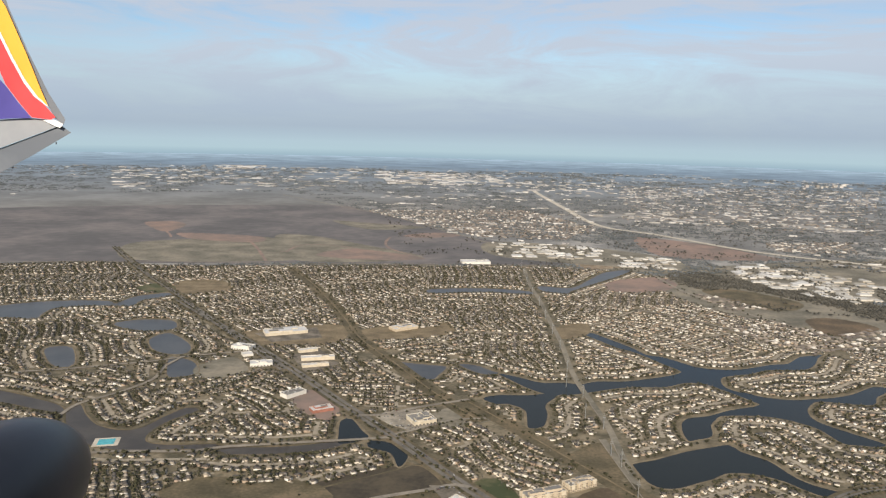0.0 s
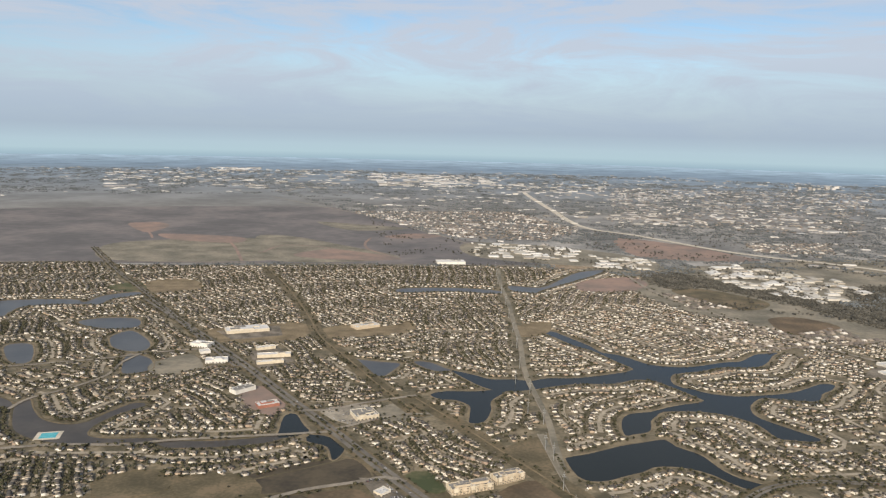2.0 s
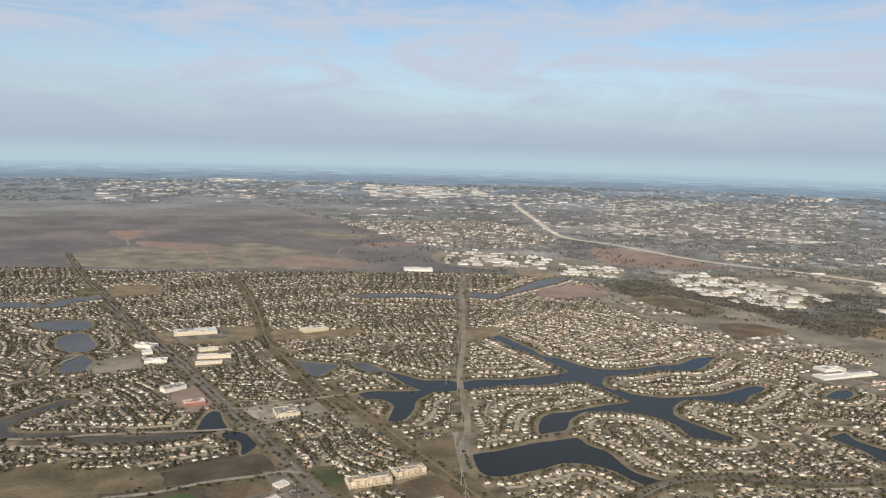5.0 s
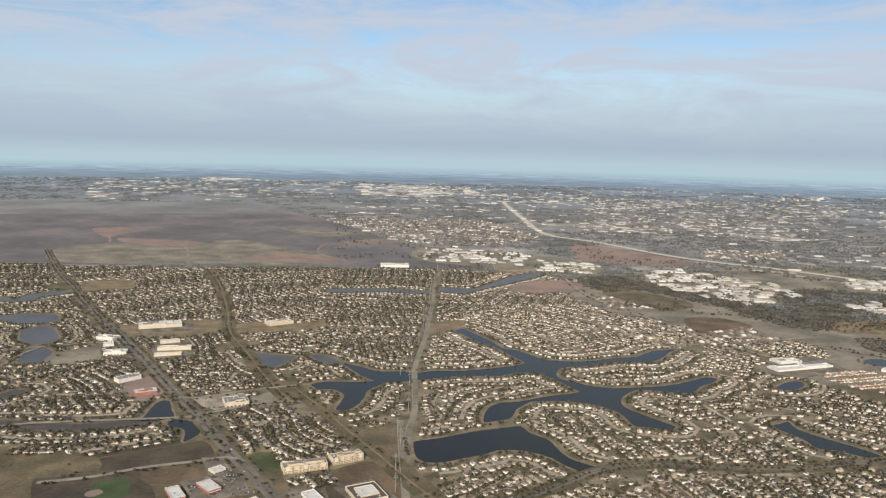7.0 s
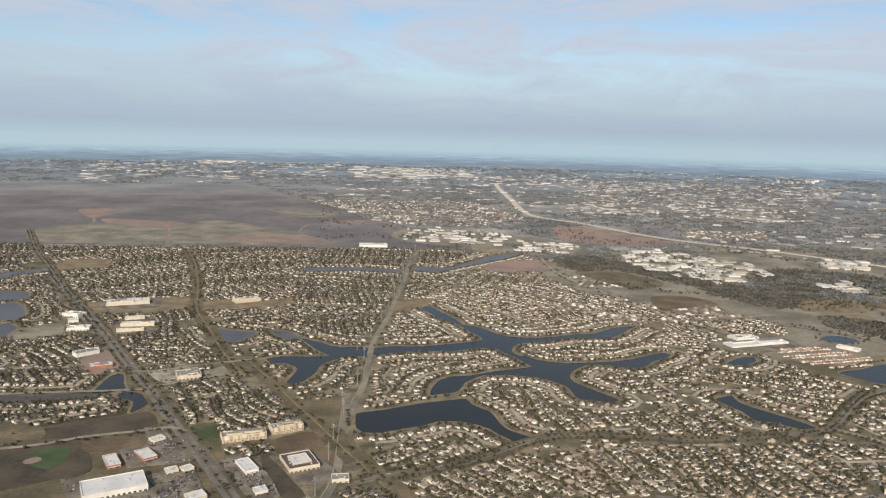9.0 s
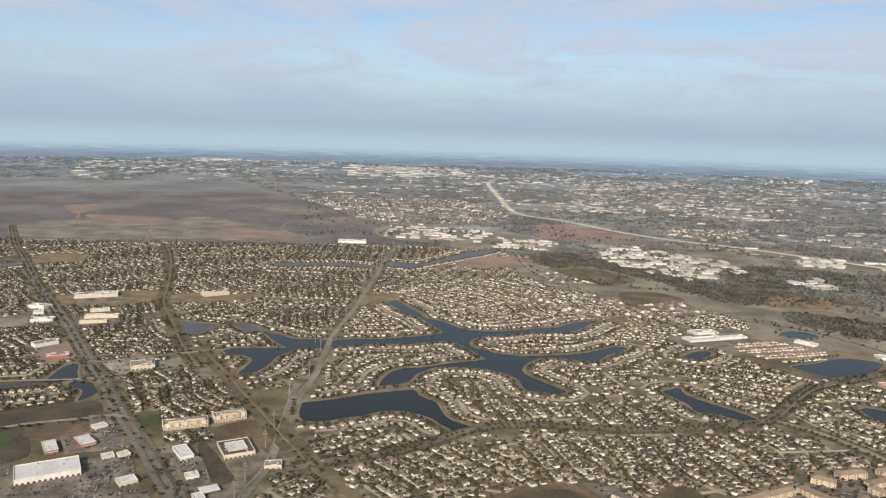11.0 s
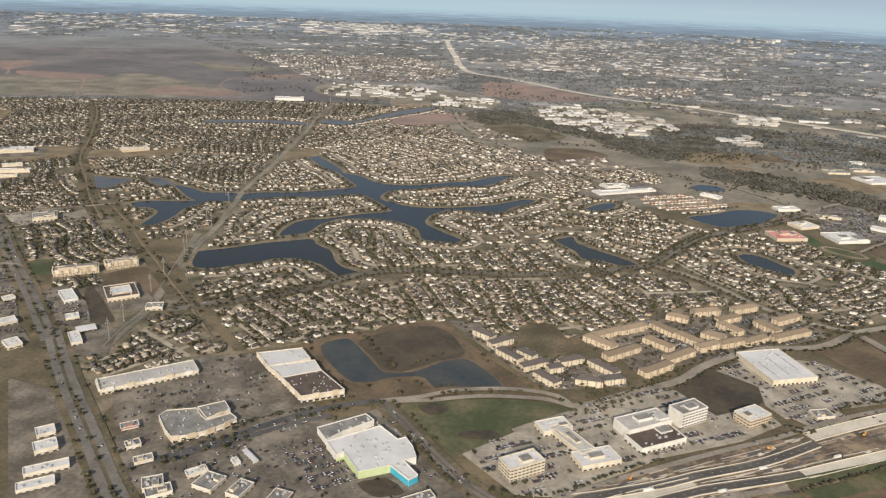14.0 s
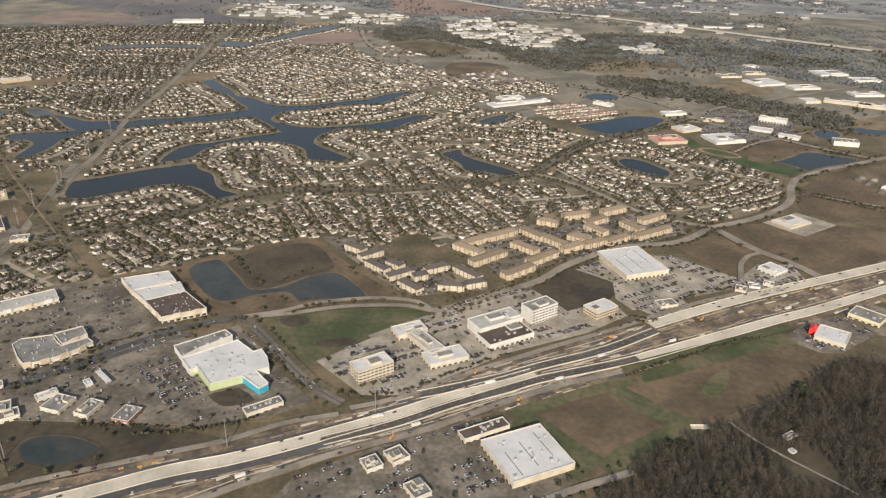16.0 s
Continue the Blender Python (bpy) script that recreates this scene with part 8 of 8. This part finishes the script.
for k, sh, every, kind in (("dark_south", -22, 9, 0), ("dark_north", 20, 11, 0), ("dark_south", 18, 8, 1), ("east_south", 16, 12, 1), ("east_north", -18, 13, 0), ("front_south", 10, 10, 1)):
    line = WAY[k]
    nr = normals_of(line)
    dd = np.gradient(line, axis=0)
    for i in range(4, len(line) - 3, every):
        p = line[i] + nr[i] * sh + rng.uniform(-3, 3, 2)
        (lorry if kind else excavator)(p[0], p[1], math.degrees(math.atan2(dd[i][1], dd[i][0])) + (rng.uniform(-60, 60) if not kind else 0))
# a pale concrete culvert head at the edge of the south field
culvert = empty("culvert", 1201, 647, 1.0, 4)
part("apron", box_mesh("apron", -9, 9, -2.6, 2.6, -0.6, 0.5, M["concrete"]), culvert)
part("head_wall", box_mesh("head_wall", -9.4, 9.4, 2.6, 3.3, -0.6, 1.8, M["concrete"]), culvert)
for sx in (-1, 1):
    part("wing_wall", mesh_from("wing_wall", [(sx * 9, -2.6, -0.6), (sx * 9.5, -2.6, -0.6), (sx * 9.5, 2.6, -0.6), (sx * 9, 2.6, -0.6), (sx * 9, -2.6, 0.7), (sx * 9.5, -2.6, 0.7), (sx * 9.5, 2.6, 1.6), (sx * 9, 2.6, 1.6)],
                                [(3, 2, 1, 0), (4, 5, 6, 7), (0, 1, 5, 4), (1, 2, 6, 5), (2, 3, 7, 6), (3, 0, 4, 7)], [M["concrete"]]), culvert)
tagged(culvert, "pale concrete culvert head at the edge of a field", "culvert")
# heaps of soil and stacks of material
V, F, I = [], [], []
road_loop = smooth_loop(EARTHWORKS["roadbed"], 30)
gx, gy = fill(road_loop, 24)
for x, y in zip(gx, gy):
    if rng.random() < 0.5 or min(np.min(np.hypot(WAY[k][:, 0] - x, WAY[k][:, 1] - y)) for k in FW) < 13:
        continue
    w, d, h = rng.uniform(1.5, 6), rng.uniform(1.0, 3.5), rng.uniform(0.6, 2.0)
    k = len(V)
    a = rng.uniform(0.2, 0.8)
    c, s = math.cos(a), math.sin(a)
    for u, v_, z in ((-w, -d, 1.1), (w, -d, 1.1), (w, d, 1.1), (-w, d, 1.1), (-w * 0.4, -d * 0.3, 1.1 + h), (w * 0.5, -d * 0.3, 1.1 + h * 0.8), (w * 0.4, d * 0.4, 1.1 + h), (-w * 0.3, d * 0.3, 1.1 + h * 0.9)):
        V.append((x + u * c - v_ * s, y + u * s + v_ * c, z))
    F += [(k + 4, k + 5, k + 6, k + 7), (k, k + 1, k + 5, k + 4), (k + 1, k + 2, k + 6, k + 5), (k + 2, k + 3, k + 7, k + 6), (k + 3, k, k + 4, k + 7)]
    I += [int(rng.random() < 0.35)] * 5
tagged(new("soil_heaps", mesh_from("soil_heaps", V, F, [M["dirt"], M["concrete"]], I)), "heaps of soil and broken concrete on the roadbed", "heaps", kind="stuff")

# loose slabs, dirt strips and cleared patches along the works
V, F, I = [], [], []
for k in FW:
    if k.startswith("ditch"):
        continue
    line = WAY[k]
    nr = normals_of(line)
    dd = np.gradient(line, axis=0)
    for i in range(1, len(line) - 1):
        for j in range(4):
            side = -1 if rng.random() < 0.5 else 1
            off = side * (FW[k][0] / 2 + rng.uniform(3, 17))
            p = line[i] + nr[i] * off + rng.uniform(-6, 6, 2)
            if not inside(road_loop, np.array(p[0]), np.array(p[1])) or min(np.min(np.hypot(WAY[q][:, 0] - p[0], WAY[q][:, 1] - p[1])) - FW[q][0] / 2 for q in FW) < 2.5:
                continue
            a = math.atan2(dd[i][1], dd[i][0]) + rng.uniform(-0.12, 0.12)
            c, s = math.cos(a), math.sin(a)
            w, d, h = rng.uniform(2, 13), rng.uniform(0.5, 1.7), rng.uniform(0.15, 0.5)
            b0 = len(V)
            box_data(-w, w, -d, d, 1.13, 1.13 + h, V, F)
            for n_ in range(b0, b0 + 8):
                q = V[n_]
                V[n_] = (p[0] + q[0] * c - q[1] * s, p[1] + q[0] * s + q[1] * c, q[2])
            I += [4 if w < 3.0 and rng.random() < 0.3 else int(rng.choice([0, 0, 1, 2, 2, 2, 3], 1)[0])] * 6
tagged(new("works_clutter", mesh_from("works_clutter", V, F, [M["dirt"], M["concrete"], M["asphalt"], M["red"], M["digger"]], I)), "slabs, dirt strips and stacked material along the works", "roadworks", kind="stuff")


# ---- the airliner's wing tip and window frame corner, as they stand at the start of the flight ----
def view_point(px, py, dist):
    """A place given by its bearing in the opening view and its distance in true metres."""
    return ((px - 784) / 1339 * dist, -(py - 441) / 1339 * dist, -dist)


def plate(name, outline, dist, thick, mat, parent, label=""):
    n = len(outline)
    v = [view_point(x, y, dist) for x, y in outline] + [view_point(x, y, dist + thick) for x, y in outline]
    f = [tuple(range(n))[::-1], tuple(range(n, 2 * n))] + [(i, (i + 1) % n, n + (i + 1) % n, n + i) for i in range(n)]
    bm = bmesh.new()
    vs = [bm.verts.new(Vector(p) * S) for p in v]
    for q in f:
        bm.faces.new([vs[i] for i in q])
    bmesh.ops.recalc_face_normals(bm, faces=bm.faces)
    me = bpy.data.meshes.new(name)
    bm.to_mesh(me)
    bm.free()
    me.materials.append(mat)
    return part(name, me, parent, label)


plane = new("airliner")
t0, eye0, target0, roll0 = PATH[0]
plane.matrix_world = look(eye0, target0, roll0)
plate("winglet_edge", [(2, -30), (14, 10), (50, 92), (86, 165), (116, 212), (112, 222), (96, 208), (72, 160), (30, 70), (-4, -6), (-20, -30)], 16.0, 0.16, M["wing_dark"], plane, "dark leading edge of the winglet")
plate("stripe", [(-20, -20), (2, 0), (10, 12), (48, 98), (72, 158), (86, 190), (66, 172), (44, 142), (20, 98), (0, 58), (-20, 30)], 15.96, 0.03, M["tail_yellow"], plane, "yellow winglet stripe")
plate("stripe", [(-20, 26), (0, 56), (20, 97), (44, 141), (66, 171), (86, 189), (80, 186), (60, 170), (42, 146), (18, 102), (0, 66), (-20, 38)], 15.94, 0.03, M["tail_white"], plane, "thin white winglet line")
plate("stripe", [(-20, 40), (0, 67), (18, 103), (42, 147), (60, 171), (80, 187), (98, 208), (90, 212), (56, 208), (34, 182), (10, 150), (-20, 80)], 15.96, 0.03, M["tail_red"], plane, "red winglet stripe")
plate("stripe", [(-20, 120), (10, 152), (34, 184), (56, 209), (20, 210), (-20, 212)], 15.97, 0.03, M["tail_blue"], plane, "dark blue winglet root")
plate("wing_skin", [(-30, 214), (50, 209), (96, 213), (108, 222), (70, 236), (0, 262), (-30, 274)], 16.05, 0.25, M["wing_grey"], plane, "grey upper wing skin")
plate("wing_edge", [(-30, 275), (0, 263), (70, 237), (108, 222), (126, 235), (60, 274), (0, 306), (-30, 320)], 16.1, 0.25, M["wing_dark"], plane, "dark trailing edge of the wing")
plate("wing_tip", [(76, 213), (96, 212), (112, 220), (106, 227), (88, 219)], 15.98, 0.06, M["tail_white"], plane, "white wing tip cap")
plate("static_wick", [(98, 252), (100, 251), (101, 255), (99, 256)], 16.1, 0.05, M["near_black"], plane)
plate("static_wick", [(20, 296), (24, 294), (25, 298), (22, 299)], 16.1, 0.05, M["near_black"], plane)
# ellipsoid standing in for the dark corner of the cabin window frame
rings, segs, v, f = 14, 28, [], []
cx, cy, cz = view_point(-12, 886, 6.0)
for i in range(rings + 1):
    a = math.pi * i / rings
    for j in range(segs):
        b = 2 * math.pi * j / segs
        v.append((cx + 0.50 * math.sin(a) * math.cos(b), cy + 0.60 * math.sin(a) * math.sin(b), cz + 1.3 * math.cos(a)))
for i in range(rings):
    for j in range(segs):
        f.append((i * segs + j, i * segs + (j + 1) % segs, (i + 1) * segs + (j + 1) % segs, (i + 1) * segs + j))
part("engine_cowling", mesh_from("engine_cowling", v, f, [M["near_black"]], smooth=True), plane, "dark rounded corner of the cabin window frame")
tagged(plane, "airliner wing with yellow, red and blue winglet and dark window frame corner", "airliner")
